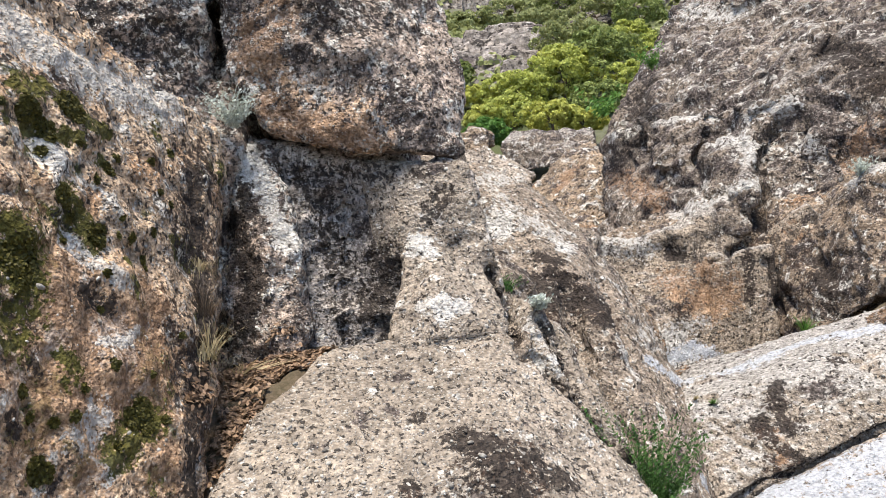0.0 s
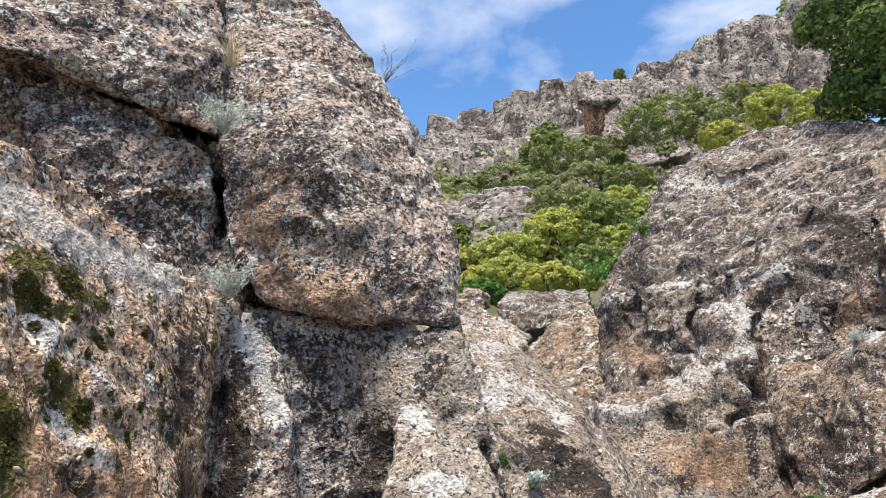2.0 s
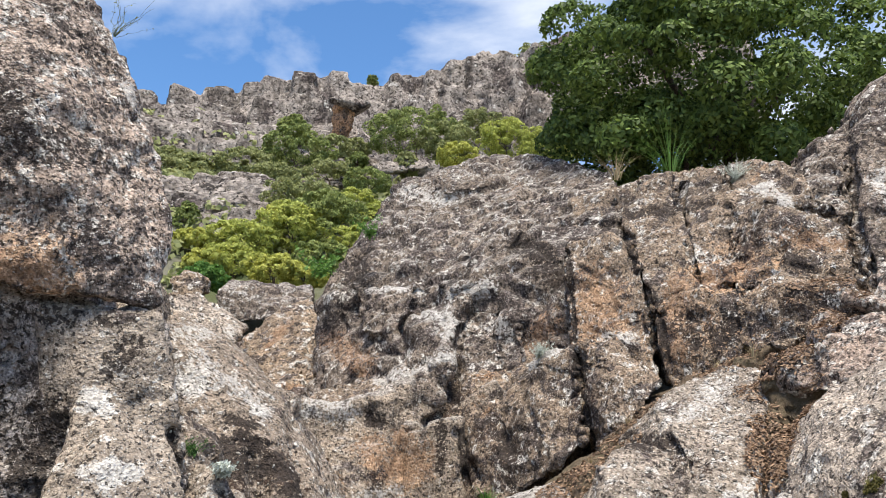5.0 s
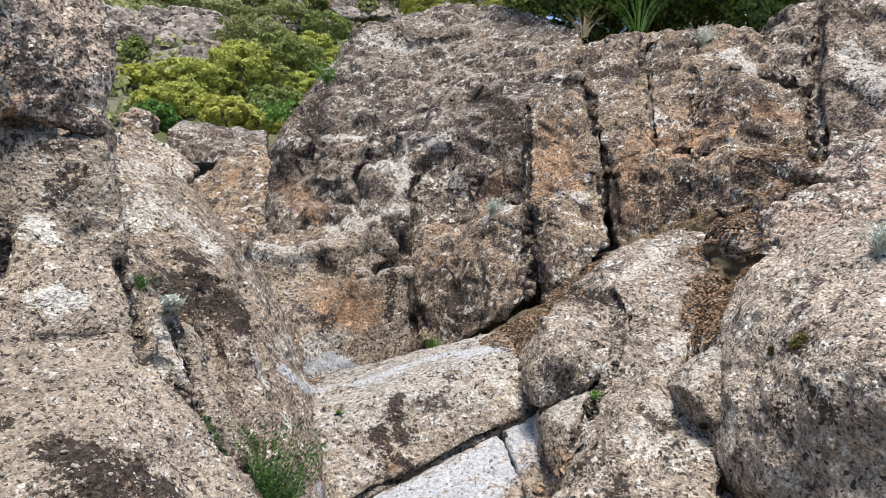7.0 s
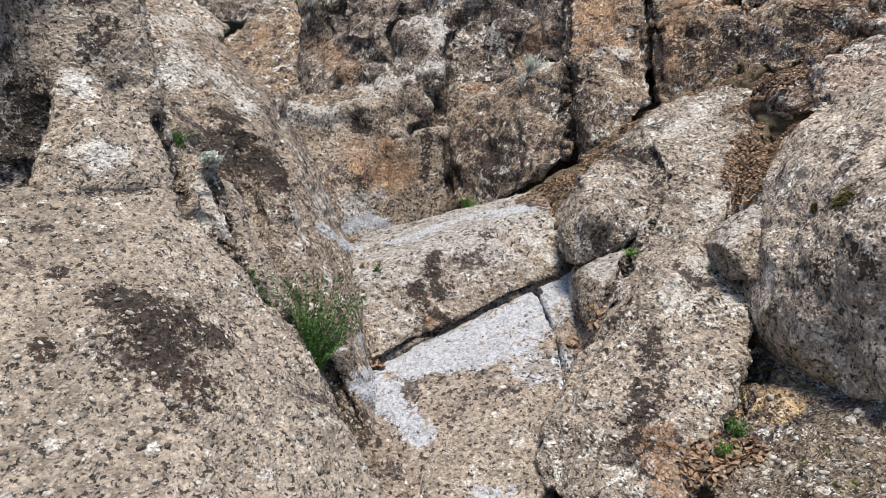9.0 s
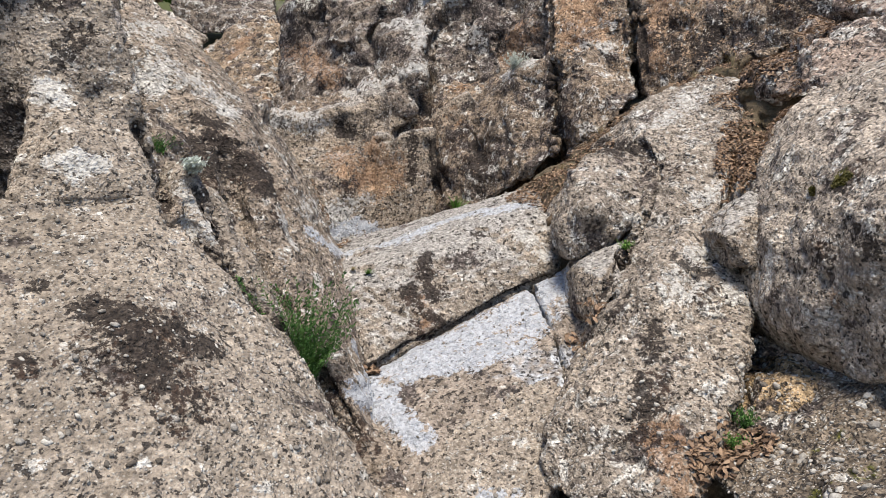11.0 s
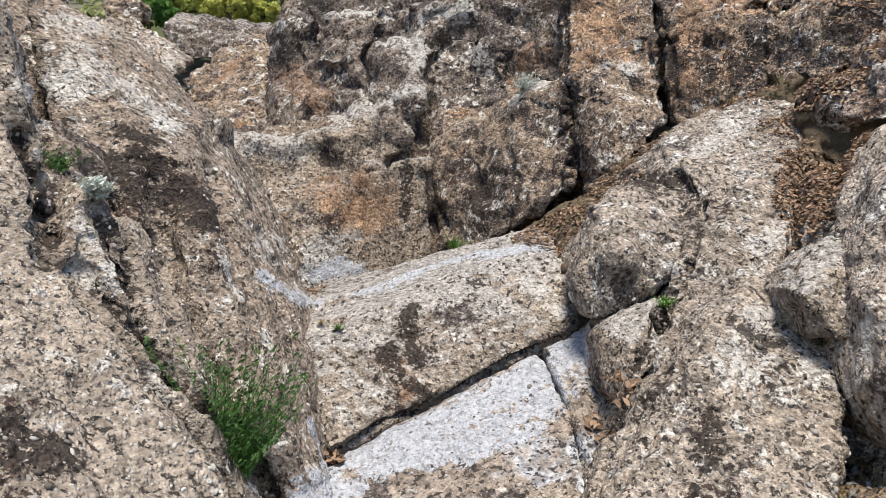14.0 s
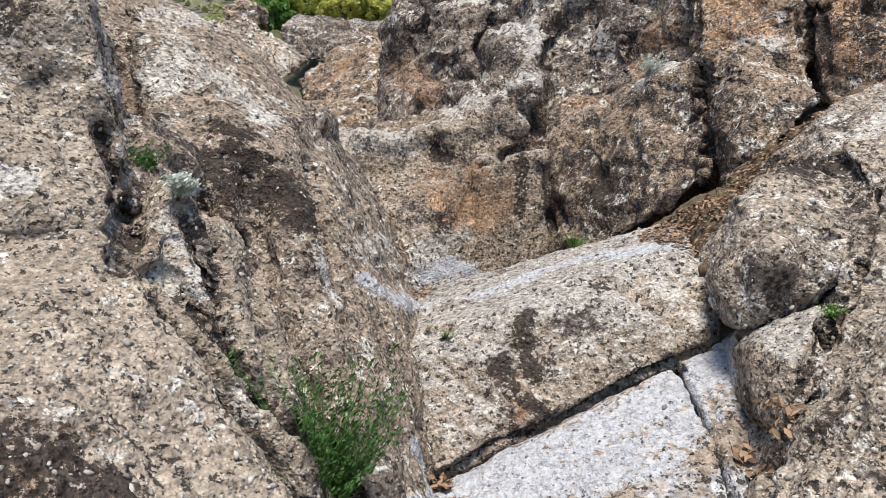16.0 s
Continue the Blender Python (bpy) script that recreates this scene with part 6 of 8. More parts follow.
stroke("swell", 0.12, 0.05, (3.27, 3.94, 0.86), (3.15, 3.86, 0.77), (2.99, 3.73, 0.70))
stroke("groove", 0.05, 0.070, (0.30, 4.79, 1.61), (0.32, 4.78, 1.57), (0.33, 4.77, 1.53), (0.35, 4.77, 1.49), (0.36, 4.77, 1.45), (0.38, 4.78, 1.40), (0.39, 4.78, 1.36), (0.39, 4.58, 1.33), (0.42, 4.82, 1.28), (0.43, 4.73, 1.23), (0.44, 4.68, 1.19), (0.43, 4.37, 1.16), (0.44, 4.32, 1.12))
# these grooves' shade is painted dark along them
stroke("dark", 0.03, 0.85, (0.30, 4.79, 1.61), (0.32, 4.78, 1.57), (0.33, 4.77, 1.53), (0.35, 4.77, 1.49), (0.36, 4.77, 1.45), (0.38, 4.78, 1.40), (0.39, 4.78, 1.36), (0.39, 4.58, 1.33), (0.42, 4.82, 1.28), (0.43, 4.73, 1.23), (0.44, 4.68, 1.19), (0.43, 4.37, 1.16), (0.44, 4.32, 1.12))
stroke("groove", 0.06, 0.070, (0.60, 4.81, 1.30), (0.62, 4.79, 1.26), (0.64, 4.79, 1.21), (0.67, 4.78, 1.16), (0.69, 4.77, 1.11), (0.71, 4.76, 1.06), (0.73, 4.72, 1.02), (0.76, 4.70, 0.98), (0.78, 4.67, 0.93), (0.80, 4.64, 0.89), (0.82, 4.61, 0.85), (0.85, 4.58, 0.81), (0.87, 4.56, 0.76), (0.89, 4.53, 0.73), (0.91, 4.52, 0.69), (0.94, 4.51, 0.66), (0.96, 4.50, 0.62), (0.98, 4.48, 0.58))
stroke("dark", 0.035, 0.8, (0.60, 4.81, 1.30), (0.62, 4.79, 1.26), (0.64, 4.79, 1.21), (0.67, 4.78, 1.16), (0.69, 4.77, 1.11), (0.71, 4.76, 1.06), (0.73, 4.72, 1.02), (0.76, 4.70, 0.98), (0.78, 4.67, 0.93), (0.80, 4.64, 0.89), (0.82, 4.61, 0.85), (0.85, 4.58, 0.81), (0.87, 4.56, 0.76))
stroke("pale", 0.04, 0.7, (0.52, 4.79, 1.24), (0.55, 4.76, 1.21), (0.58, 4.75, 1.18), (0.61, 4.74, 1.15))
stroke("dark", 0.09, 0.9, (1.02, 5.48, 1.46), (1.04, 5.44, 1.41), (1.05, 5.42, 1.36), (1.06, 5.37, 1.32), (1.08, 5.33, 1.27))
stroke("dark", 0.06, 0.9, (0.76, 5.52, 1.60), (0.82, 5.52, 1.56), (0.87, 5.53, 1.53))
stroke("groove", 0.05, 0.070, (3.92, 4.82, 1.54), (3.82, 4.72, 1.47), (3.79, 4.69, 1.41), (3.73, 4.63, 1.36), (3.67, 4.58, 1.30), (3.60, 4.50, 1.26), (3.56, 4.49, 1.20), (3.48, 4.41, 1.14), (3.46, 4.40, 1.09), (3.43, 4.39, 1.03), (3.36, 4.34, 0.99), (3.32, 4.31, 0.94), (3.30, 4.32, 0.89), (3.28, 4.33, 0.84), (3.27, 4.35, 0.79))
stroke("dark", 0.07, 0.8, (4.05, 5.78, 1.63), (4.03, 5.63, 1.61), (3.95, 5.40, 1.60), (3.95, 5.30, 1.58), (3.93, 5.17, 1.57), (3.92, 5.05, 1.55), (3.89, 4.91, 1.54))
stroke("groove", 0.06, 0.070, (0.43, 4.35, 1.15), (0.53, 4.67, 1.06), (0.60, 4.63, 1.00), (0.67, 4.60, 0.94), (0.73, 4.57, 0.87), (0.79, 4.56, 0.80), (0.85, 4.51, 0.74), (0.91, 4.49, 0.67), (0.97, 4.48, 0.59), (1.02, 4.45, 0.52), (1.09, 4.50, 0.43), (1.20, 4.71, 0.29), (1.24, 4.59, 0.22), (1.29, 4.52, 0.14), (1.32, 4.41, 0.08), (1.36, 4.34, -0.00), (1.40, 4.27, -0.08))
# painted shade on the rib just behind the slab's edge
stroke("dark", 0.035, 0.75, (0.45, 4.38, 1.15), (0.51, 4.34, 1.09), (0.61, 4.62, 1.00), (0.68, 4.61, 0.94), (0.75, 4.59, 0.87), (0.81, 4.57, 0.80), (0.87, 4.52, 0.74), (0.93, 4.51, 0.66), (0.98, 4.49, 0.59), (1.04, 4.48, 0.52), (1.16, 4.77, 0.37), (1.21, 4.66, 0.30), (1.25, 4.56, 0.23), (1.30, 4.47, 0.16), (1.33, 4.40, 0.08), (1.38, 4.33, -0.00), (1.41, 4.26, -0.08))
stroke("worn", 0.08, 0.95, (1.55, 4.61, 0.07), (1.60, 4.63, 0.03), (1.64, 4.62, -0.01), (1.66, 4.57, -0.03), (1.67, 4.50, -0.05), (1.69, 4.43, -0.06), (1.70, 4.37, -0.08), (1.72, 4.32, -0.10), (1.73, 4.26, -0.12), (1.75, 4.22, -0.14), (1.77, 4.18, -0.17))
stroke("worn", 0.06, 0.9, (1.47, 4.44, 0.06), (1.51, 4.44, 0.02), (1.59, 4.55, -0.05), (1.62, 4.52, -0.07), (1.64, 4.44, -0.08), (1.66, 4.39, -0.09), (1.69, 4.33, -0.11), (1.71, 4.27, -0.12))
stroke("worn", 0.05, 0.7, (1.92, 3.65, -0.30), (1.96, 3.61, -0.30), (2.00, 3.59, -0.31), (2.05, 3.56, -0.31))
stroke("dark", 0.05, 0.7, (0.84, 5.52, 1.53), (0.80, 5.45, 1.47), (0.77, 5.39, 1.42), (0.75, 5.36, 1.37))
stroke("rust", 0.12, 0.6, (2.65, 3.14, 0.10), (2.60, 3.03, 0.04), (2.58, 2.94, -0.02))
stroke("dark", 0.05, 0.8, (3.42, 3.74, 0.81))
stroke("dark", 0.06, 0.8, (2.69, 3.36, 0.27), (2.67, 3.32, 0.24), (2.67, 3.29, 0.21), (2.67, 3.28, 0.17))
stroke("groove", 0.03, 0.028, (-0.42, 4.19, 1.15), (-0.38, 4.20, 1.16), (-0.35, 4.22, 1.16), (-0.32, 4.24, 1.17), (-0.28, 4.25, 1.17), (-0.25, 4.26, 1.18), (-0.21, 4.27, 1.18), (-0.17, 4.28, 1.19), (-0.14, 4.30, 1.20), (-0.10, 4.29, 1.20), (-0.06, 4.32, 1.21), (-0.02, 4.33, 1.21), (0.02, 4.33, 1.21), (0.06, 4.34, 1.21), (0.10, 4.36, 1.21), (0.14, 4.38, 1.21), (0.19, 4.38, 1.21), (0.23, 4.37, 1.22), (0.27, 4.36, 1.22), (0.32, 4.37, 1.22))
stroke("dark", 0.10, 0.85, (0.08, 3.62, 0.79), (0.16, 3.56, 0.77), (0.24, 3.52, 0.73), (0.27, 3.45, 0.65), (0.30, 3.37, 0.57))
stroke("dark", 0.05, 0.8, (-0.16, 3.37, 0.66))
stroke("rust", 0.04, 0.8, (0.29, 3.56, 0.73), (0.32, 3.54, 0.70), (0.36, 3.54, 0.68))
stroke("dark", 0.16, 0.6, (-0.43, 4.90, 1.51), (-0.34, 4.89, 1.67))
stroke("pale", 0.05, 0.9, (-0.12, 4.42, 1.41), (-0.08, 4.40, 1.41), (-0.04, 4.41, 1.41), (0.00, 4.42, 1.41), (0.04, 4.42, 1.41), (0.08, 4.44, 1.41), (0.12, 4.44, 1.41))
stroke("pale", 0.03, 0.8, (-0.16, 4.77, 1.81), (-0.12, 4.75, 1.79), (-0.08, 4.74, 1.77))
stroke("dark", 0.05, 0.6, (3.42, 2.78, 1.17), (3.38, 2.71, 1.14), (3.34, 2.65, 1.12), (3.34, 2.61, 1.09), (3.35, 2.59, 1.06))
stroke("moss", 0.05, 0.9, (3.60, 3.00, 1.40))
stroke("moss", 0.05, 0.95, (-1.60, 2.96, 2.35), (-1.60, 3.02, 2.36), (-1.60, 3.09, 2.38), (-1.59, 3.12, 2.39))
stroke("moss", 0.045, 0.95, (-1.55, 3.18, 2.34), (-1.54, 3.22, 2.32), (-1.52, 3.25, 2.30), (-1.50, 3.28, 2.29), (-1.49, 3.31, 2.27), (-1.49, 3.37, 2.26), (-1.49, 3.44, 2.25))
stroke("moss", 0.04, 0.95, (-1.59, 2.99, 2.18), (-1.58, 3.03, 2.18), (-1.56, 3.08, 2.19), (-1.55, 3.12, 2.19), (-1.53, 3.15, 2.19), (-1.52, 3.19, 2.19), (-1.50, 3.21, 2.19))
stroke("moss", 0.045, 0.95, (-1.84, 3.76, 2.07), (-1.48, 3.07, 1.94), (-1.47, 3.08, 1.91), (-1.47, 3.11, 1.89), (-1.46, 3.13, 1.86), (-1.45, 3.14, 1.83), (-1.44, 3.15, 1.79), (-1.43, 3.16, 1.76), (-1.42, 3.16, 1.73))
stroke("moss", 0.10, 0.75, (-1.52, 2.71, 1.74), (-1.48, 2.77, 1.68), (-1.47, 2.73, 1.59), (-1.47, 2.71, 1.50), (-1.46, 2.61, 1.41))
stroke("moss", 0.035, 0.95, (-1.34, 3.33, 1.67))
stroke("moss", 0.08, 0.85, (-1.22, 3.05, 0.98), (-1.22, 3.13, 0.99), (-1.21, 3.15, 1.02), (-1.76, 4.68, 0.83), (-1.21, 3.15, 1.02), (-1.22, 3.13, 1.00), (-1.22, 3.07, 0.99), (-1.22, 3.02, 0.97), (-1.23, 2.99, 0.95), (-1.24, 2.96, 0.93))
stroke("moss", 0.05, 0.9, (-1.38, 2.62, 0.93))
stroke("moss", 0.05, 0.7, (-1.37, 2.83, 1.31), (-1.36, 2.82, 1.28), (-1.35, 2.83, 1.25), (-1.35, 2.82, 1.23))
stroke("moss", 0.05, 0.7, (-1.48, 3.37, 2.10))
stroke("pale", 0.13, 0.75, (-1.71, 3.00, 2.61), (-1.68, 3.11, 2.60), (-1.62, 3.18, 2.58), (-1.61, 3.33, 2.56), (-1.57, 3.42, 2.52), (-1.56, 3.63, 2.54), (-1.51, 3.75, 2.53), (-1.47, 3.92, 2.53), (-1.44, 4.13, 2.53))
stroke("pale", 0.04, 0.95, (-1.57, 3.00, 2.12), (-1.84, 3.57, 2.23), (-1.54, 3.03, 2.11), (-1.52, 3.05, 2.10), (-1.50, 3.06, 2.09))
stroke("pale", 0.05, 0.8, (-1.47, 3.04, 1.74), (-1.45, 3.07, 1.72), (-1.44, 3.10, 1.70), (-1.42, 3.12, 1.68), (-1.39, 3.14, 1.66), (-1.36, 3.14, 1.64), (-1.35, 3.18, 1.62), (-1.33, 3.20, 1.58))
stroke("pale", 0.025, 0.95, (-1.32, 3.01, 1.34), (-1.32, 3.07, 1.34), (-1.30, 3.12, 1.34), (-1.28, 3.18, 1.34), (-1.29, 3.23, 1.36), (-1.28, 3.26, 1.37))
stroke("pale", 0.07, 0.6, (-1.31, 2.79, 1.01), (-1.30, 2.82, 1.02), (-1.31, 2.86, 1.04), (-1.30, 2.90, 1.05), (-1.29, 2.91, 1.07))
stroke("pale", 0.06, 0.6, (-1.25, 2.91, 0.88))
stroke("rust", 0.2, 0.95, (-1.40, 2.86, 1.58), (-1.40, 2.87, 1.51), (-1.38, 2.88, 1.44), (-1.37, 2.87, 1.37), (-1.36, 2.84, 1.31), (-1.36, 2.81, 1.25))
stroke("rust", 0.2, 0.95, (-1.29, 3.14, 1.35), (-1.25, 3.15, 1.25), (-1.22, 3.18, 1.16), (-1.25, 3.09, 1.08))
stroke("rust", 0.10, 0.85, (-1.28, 3.42, 1.48), (-1.28, 3.36, 1.37), (-1.25, 3.21, 1.27))
stroke("rust", 0.14, 0.75, (-1.46, 2.65, 1.38), (-1.43, 2.64, 1.31), (-1.43, 2.67, 1.23), (-1.40, 2.66, 1.15), (-1.41, 2.65, 1.10), (-1.39, 2.60, 1.05))
stroke("rust", 0.12, 0.7, (-1.33, 2.87, 1.16), (-1.31, 2.85, 1.08), (-1.30, 2.86, 1.00), (-1.28, 2.84, 0.92), (-1.28, 2.84, 0.84))
stroke("rust", 0.1, 0.8, (-1.15, 3.16, 0.91), (-1.13, 3.15, 0.82), (-1.12, 3.14, 0.73))
stroke("rust", 0.12, 0.6, (-1.55, 2.86, 1.98), (-1.52, 2.82, 1.90), (-1.49, 2.76, 1.82))
stroke("dark", 0.07, 0.8, (-1.32, 4.13, 2.19), (-1.31, 4.11, 2.10), (-1.30, 4.10, 2.00), (-1.29, 4.07, 1.91), (-1.27, 4.03, 1.82), (-1.26, 3.99, 1.73), (-1.24, 3.95, 1.64), (-1.21, 3.91, 1.55), (-1.18, 3.85, 1.47), (-1.16, 3.82, 1.38), (-1.14, 3.77, 1.30), (-1.14, 3.71, 1.23), (-1.13, 3.65, 1.16), (-1.13, 3.58, 1.09), (-1.12, 3.50, 1.02), (-1.11, 3.43, 0.96), (-1.10, 3.36, 0.90), (-1.09, 3.35, 0.83), (-1.09, 3.32, 0.76), (-1.07, 3.26, 0.70))
stroke("dark", 0.08, 0.95, (-1.26, 4.79, 1.97), (-1.24, 4.76, 1.92), (-1.22, 4.75, 1.87), (-1.21, 4.73, 1.82), (-1.19, 4.71, 1.77), (-1.17, 4.69, 1.73), (-1.16, 4.66, 1.68), (-1.14, 4.65, 1.63), (-1.12, 4.63, 1.58), (-1.14, 4.62, 1.53), (-1.15, 4.61, 1.48), (-1.17, 4.62, 1.42), (-1.18, 4.61, 1.37), (-1.19, 4.61, 1.32))
stroke("dark", 0.05, 0.8, (-1.21, 4.75, 2.18), (-1.20, 4.76, 2.12), (-1.19, 4.76, 2.06), (-1.18, 4.75, 2.00))
stroke("dark", 0.2, 0.5, (-1.87, 4.44, 3.12), (-1.78, 4.49, 3.10), (-1.71, 4.59, 3.10), (-1.62, 4.66, 3.08))
stroke("dark", 0.05, 0.8, (-1.39, 3.01, 1.53), (-1.39, 3.09, 1.52), (-1.38, 3.11, 1.50), (-1.35, 3.13, 1.49))
stroke("dark", 0.05, 0.7, (-1.42, 2.69, 1.30))
stroke("dark", 0.05, 0.7, (-1.41, 2.54, 1.10))
# darker strokes over the recess and the strip below the crack
stroke("dark", 0.10, 0.5, (-0.86, 4.97, 2.23), (-0.80, 4.95, 2.07), (-0.74, 4.93, 1.91), (-0.69, 4.95, 1.75), (-0.66, 4.88, 1.59), (-0.64, 4.86, 1.44), (-0.63, 4.93, 1.28))
stroke("dark", 0.07, 0.75, (-0.33, 4.88, 1.66), (-0.35, 4.90, 1.62), (-0.38, 4.92, 1.57), (-0.40, 4.92, 1.53), (-0.42, 4.90, 1.48), (-0.44, 4.90, 1.44), (-0.46, 4.89, 1.39), (-0.48, 4.89, 1.35))
stroke("dark", 0.05, 0.5, (-0.93, 4.92, 2.30), (-0.87, 4.92, 2.30), (-0.82, 4.93, 2.29), (-0.77, 4.93, 2.29), (-0.71, 4.94, 2.29), (-0.66, 4.94, 2.28), (-0.60, 4.93, 2.28), (-0.54, 4.89, 2.27), (-0.49, 4.86, 2.26), (-0.43, 4.84, 2.25), (-0.38, 4.84, 2.25), (-0.33, 4.86, 2.24), (-0.27, 4.84, 2.24), (-0.22, 4.84, 2.23), (-0.17, 4.84, 2.23), (-0.11, 4.85, 2.23), (-0.06, 4.84, 2.22))
stroke("dark", 0.08, 0.5, (0.04, 4.83, 2.11), (0.01, 4.82, 2.06), (-0.03, 4.80, 2.02), (-0.07, 4.80, 1.97))
stroke("rust", 0.06, 0.7, (-1.02, 4.76, 2.74), (-0.98, 4.75, 2.71), (-0.94, 4.75, 2.67), (-0.91, 4.76, 2.64), (-0.86, 4.75, 2.61), (-0.83, 4.75, 2.58), (-0.79, 4.74, 2.54), (-0.74, 4.71, 2.51), (-0.69, 4.72, 2.50), (-0.63, 4.71, 2.49), (-0.57, 4.70, 2.48), (-0.52, 4.69, 2.47), (-0.46, 4.69, 2.46))
stroke("rust", 0.12, 0.7, (-1.15, 4.75, 3.13), (-1.07, 4.69, 3.00), (-1.01, 4.73, 2.91))
stroke("swell", 0.24, -0.07, (-0.65, 4.95, 2.00), (-0.64, 4.94, 1.88), (-0.64, 4.93, 1.75), (-0.63, 4.89, 1.62), (-0.62, 4.89, 1.50))
stroke("pale", 0.06, 0.85, (-1.22, 4.79, 2.36), (-1.19, 4.80, 2.32), (-1.15, 4.81, 2.27), (-1.11, 4.78, 2.22), (-1.08, 4.79, 2.18), (-1.06, 4.78, 2.12), (-1.05, 4.78, 2.07), (-1.02, 4.76, 2.02), (-1.00, 4.73, 1.96), (-0.98, 4.73, 1.91), (-0.97, 4.73, 1.85))
stroke("pale", 0.04, 0.85, (-0.77, 4.89, 1.25))
stroke("pale", 0.04, 0.85, (-0.16, 4.77, 1.81), (-0.12, 4.74, 1.78), (-0.07, 4.73, 1.75))
stroke("dark", 0.09, 0.8, (0.10, 3.62, 0.80), (0.13, 3.61, 0.79), (0.17, 3.59, 0.78), (0.20, 3.59, 0.77), (0.24, 3.58, 0.76), (0.27, 3.58, 0.75), (0.31, 3.58, 0.73), (0.35, 3.58, 0.71), (0.38, 3.60, 0.69), (0.42, 3.60, 0.67), (0.46, 3.60, 0.65), (0.49, 3.59, 0.63), (0.53, 3.60, 0.61))
stroke("dark", 0.05, 0.7, (-0.14, 3.77, 0.89))
stroke("groove", 0.03, 0.028, (-0.78, 4.92, 2.42), (-0.73, 4.93, 2.41), (-0.67, 4.92, 2.40), (-0.62, 4.93, 2.39), (-0.56, 4.92, 2.38), (-0.50, 4.80, 2.35), (-0.45, 4.89, 2.35), (-0.40, 4.89, 2.35), (-0.35, 4.90, 2.35), (-0.29, 4.93, 2.35), (-0.24, 4.92, 2.34), (-0.18, 4.94, 2.34), (-0.16, 6.18, 2.55), (-0.08, 4.93, 2.33), (-0.02, 4.86, 2.32), (0.03, 4.87, 2.32), (0.09, 4.86, 2.31))
stroke("groove", 0.06, 0.056, (-1.69, 4.66, 3.64), (-1.66, 4.70, 3.64), (-1.61, 4.73, 3.64), (-1.58, 4.76, 3.64), (-1.68, 5.22, 3.83), (-1.50, 4.78, 3.60), (-1.46, 4.77, 3.56), (-1.43, 4.79, 3.54), (-1.40, 4.81, 3.51), (-1.40, 4.82, 3.46), (-1.39, 4.83, 3.42), (-1.37, 4.77, 3.34), (-1.36, 4.78, 3.29), (-1.46, 5.12, 3.36), (-1.45, 5.12, 3.30), (-1.44, 5.08, 3.23), (-1.44, 5.06, 3.16), (-1.41, 4.98, 3.08), (-1.41, 4.98, 3.03), (-1.40, 4.93, 2.96))
stroke("dark", 0.05, 0.8, (-1.65, 4.72, 3.67), (-1.61, 4.74, 3.65), (-1.58, 4.76, 3.64), (-1.70, 5.27, 3.84), (-1.49, 4.77, 3.61), (-1.45, 4.77, 3.56), (-1.42, 4.79, 3.52), (-1.39, 4.82, 3.48), (-1.39, 4.82, 3.42), (-1.37, 4.77, 3.35), (-1.37, 4.78, 3.30), (-1.46, 5.11, 3.37), (-1.46, 5.13, 3.31), (-1.44, 5.09, 3.25), (-1.43, 5.08, 3.19), (-1.41, 5.00, 3.11), (-1.41, 5.02, 3.06))
stroke("dark", 0.15, 0.42, (-0.95, 4.71, 3.61), (-0.85, 4.66, 3.50), (-0.76, 4.66, 3.41), (-0.66, 4.61, 3.30), (-0.58, 4.64, 3.23), (-0.45, 4.73, 3.23), (-0.32, 4.81, 3.22))
stroke("dark", 0.15, 0.42, (-0.38, 5.18, 4.07), (-0.51, 5.13, 4.15), (-0.63, 5.08, 4.22), (-0.76, 5.10, 4.33), (-0.90, 5.14, 4.45))
stroke("pale", 0.06, 0.7, (-0.18, 5.24, 3.89), (-0.15, 5.22, 3.82), (-0.13, 5.21, 3.75))
stroke("rust", 0.15, 0.6, (-0.97, 4.68, 3.19), (-1.05, 4.69, 3.08), (-1.13, 4.71, 2.98))
stroke("rust", 0.10, 0.75, (-1.04, 4.75, 2.67), (-0.94, 4.77, 2.62), (-0.82, 4.75, 2.56), (-0.70, 4.72, 2.50), (-0.55, 4.70, 2.46), (-0.41, 4.71, 2.43))
finish_rocks()


def pebble_material():
    """Rounded clasts of many stones, pale to dark, set in the rock."""
    mat, tree, bsdf = shade("clasts", 0.85)
    geo = tree.nodes.new("ShaderNodeNewGeometry")
    tones = tree.nodes.new("ShaderNodeValToRGB")
    for at, tone in ((0.0, (0.09, 0.075, 0.062, 1)), (0.25, (0.20, 0.165, 0.135, 1)), (0.55, (0.29, 0.25, 0.21, 1)), (0.85, (0.37, 0.335, 0.295, 1)), (1.0, (0.54, 0.51, 0.47, 1))):
        stop = tones.color_ramp.elements.new(at) if 0 < at < 1 else tones.color_ramp.elements[int(at)]
        stop.position, stop.color = at, tone
    tree.links.new(geo.outputs["Random Per Island"], tones.inputs["Fac"])
    grit = node(tree, "ShaderNodeTexNoise", Scale=60.0, Detail=4.0, Roughness=0.65)
    tree.links.new(geo.outputs["Position"], grit.inputs["Vector"])
    colour = blend(tree, 0.6, tones.outputs["Color"], blend(tree, ramp(tree, grit.outputs["Fac"], 0.35, 0.65), (0.4, 0.38, 0.36), (1.3, 1.3, 1.28)), "MULTIPLY")
    tree.links.new(colour, bsdf.inputs["Base Color"])
    bump = node(tree, "ShaderNodeBump", Strength=0.6, Distance=0.01)
    tree.links.new(grit.outputs["Fac"], bump.inputs["Height"])
    tree.links.new(bump.outputs["Normal"], bsdf.inputs["Normal"])
    return mat


CLASTS = pebble_material()
ball = bmesh.new()
bmesh.ops.create_icosphere(ball, subdivisions=1, radius=1.0)
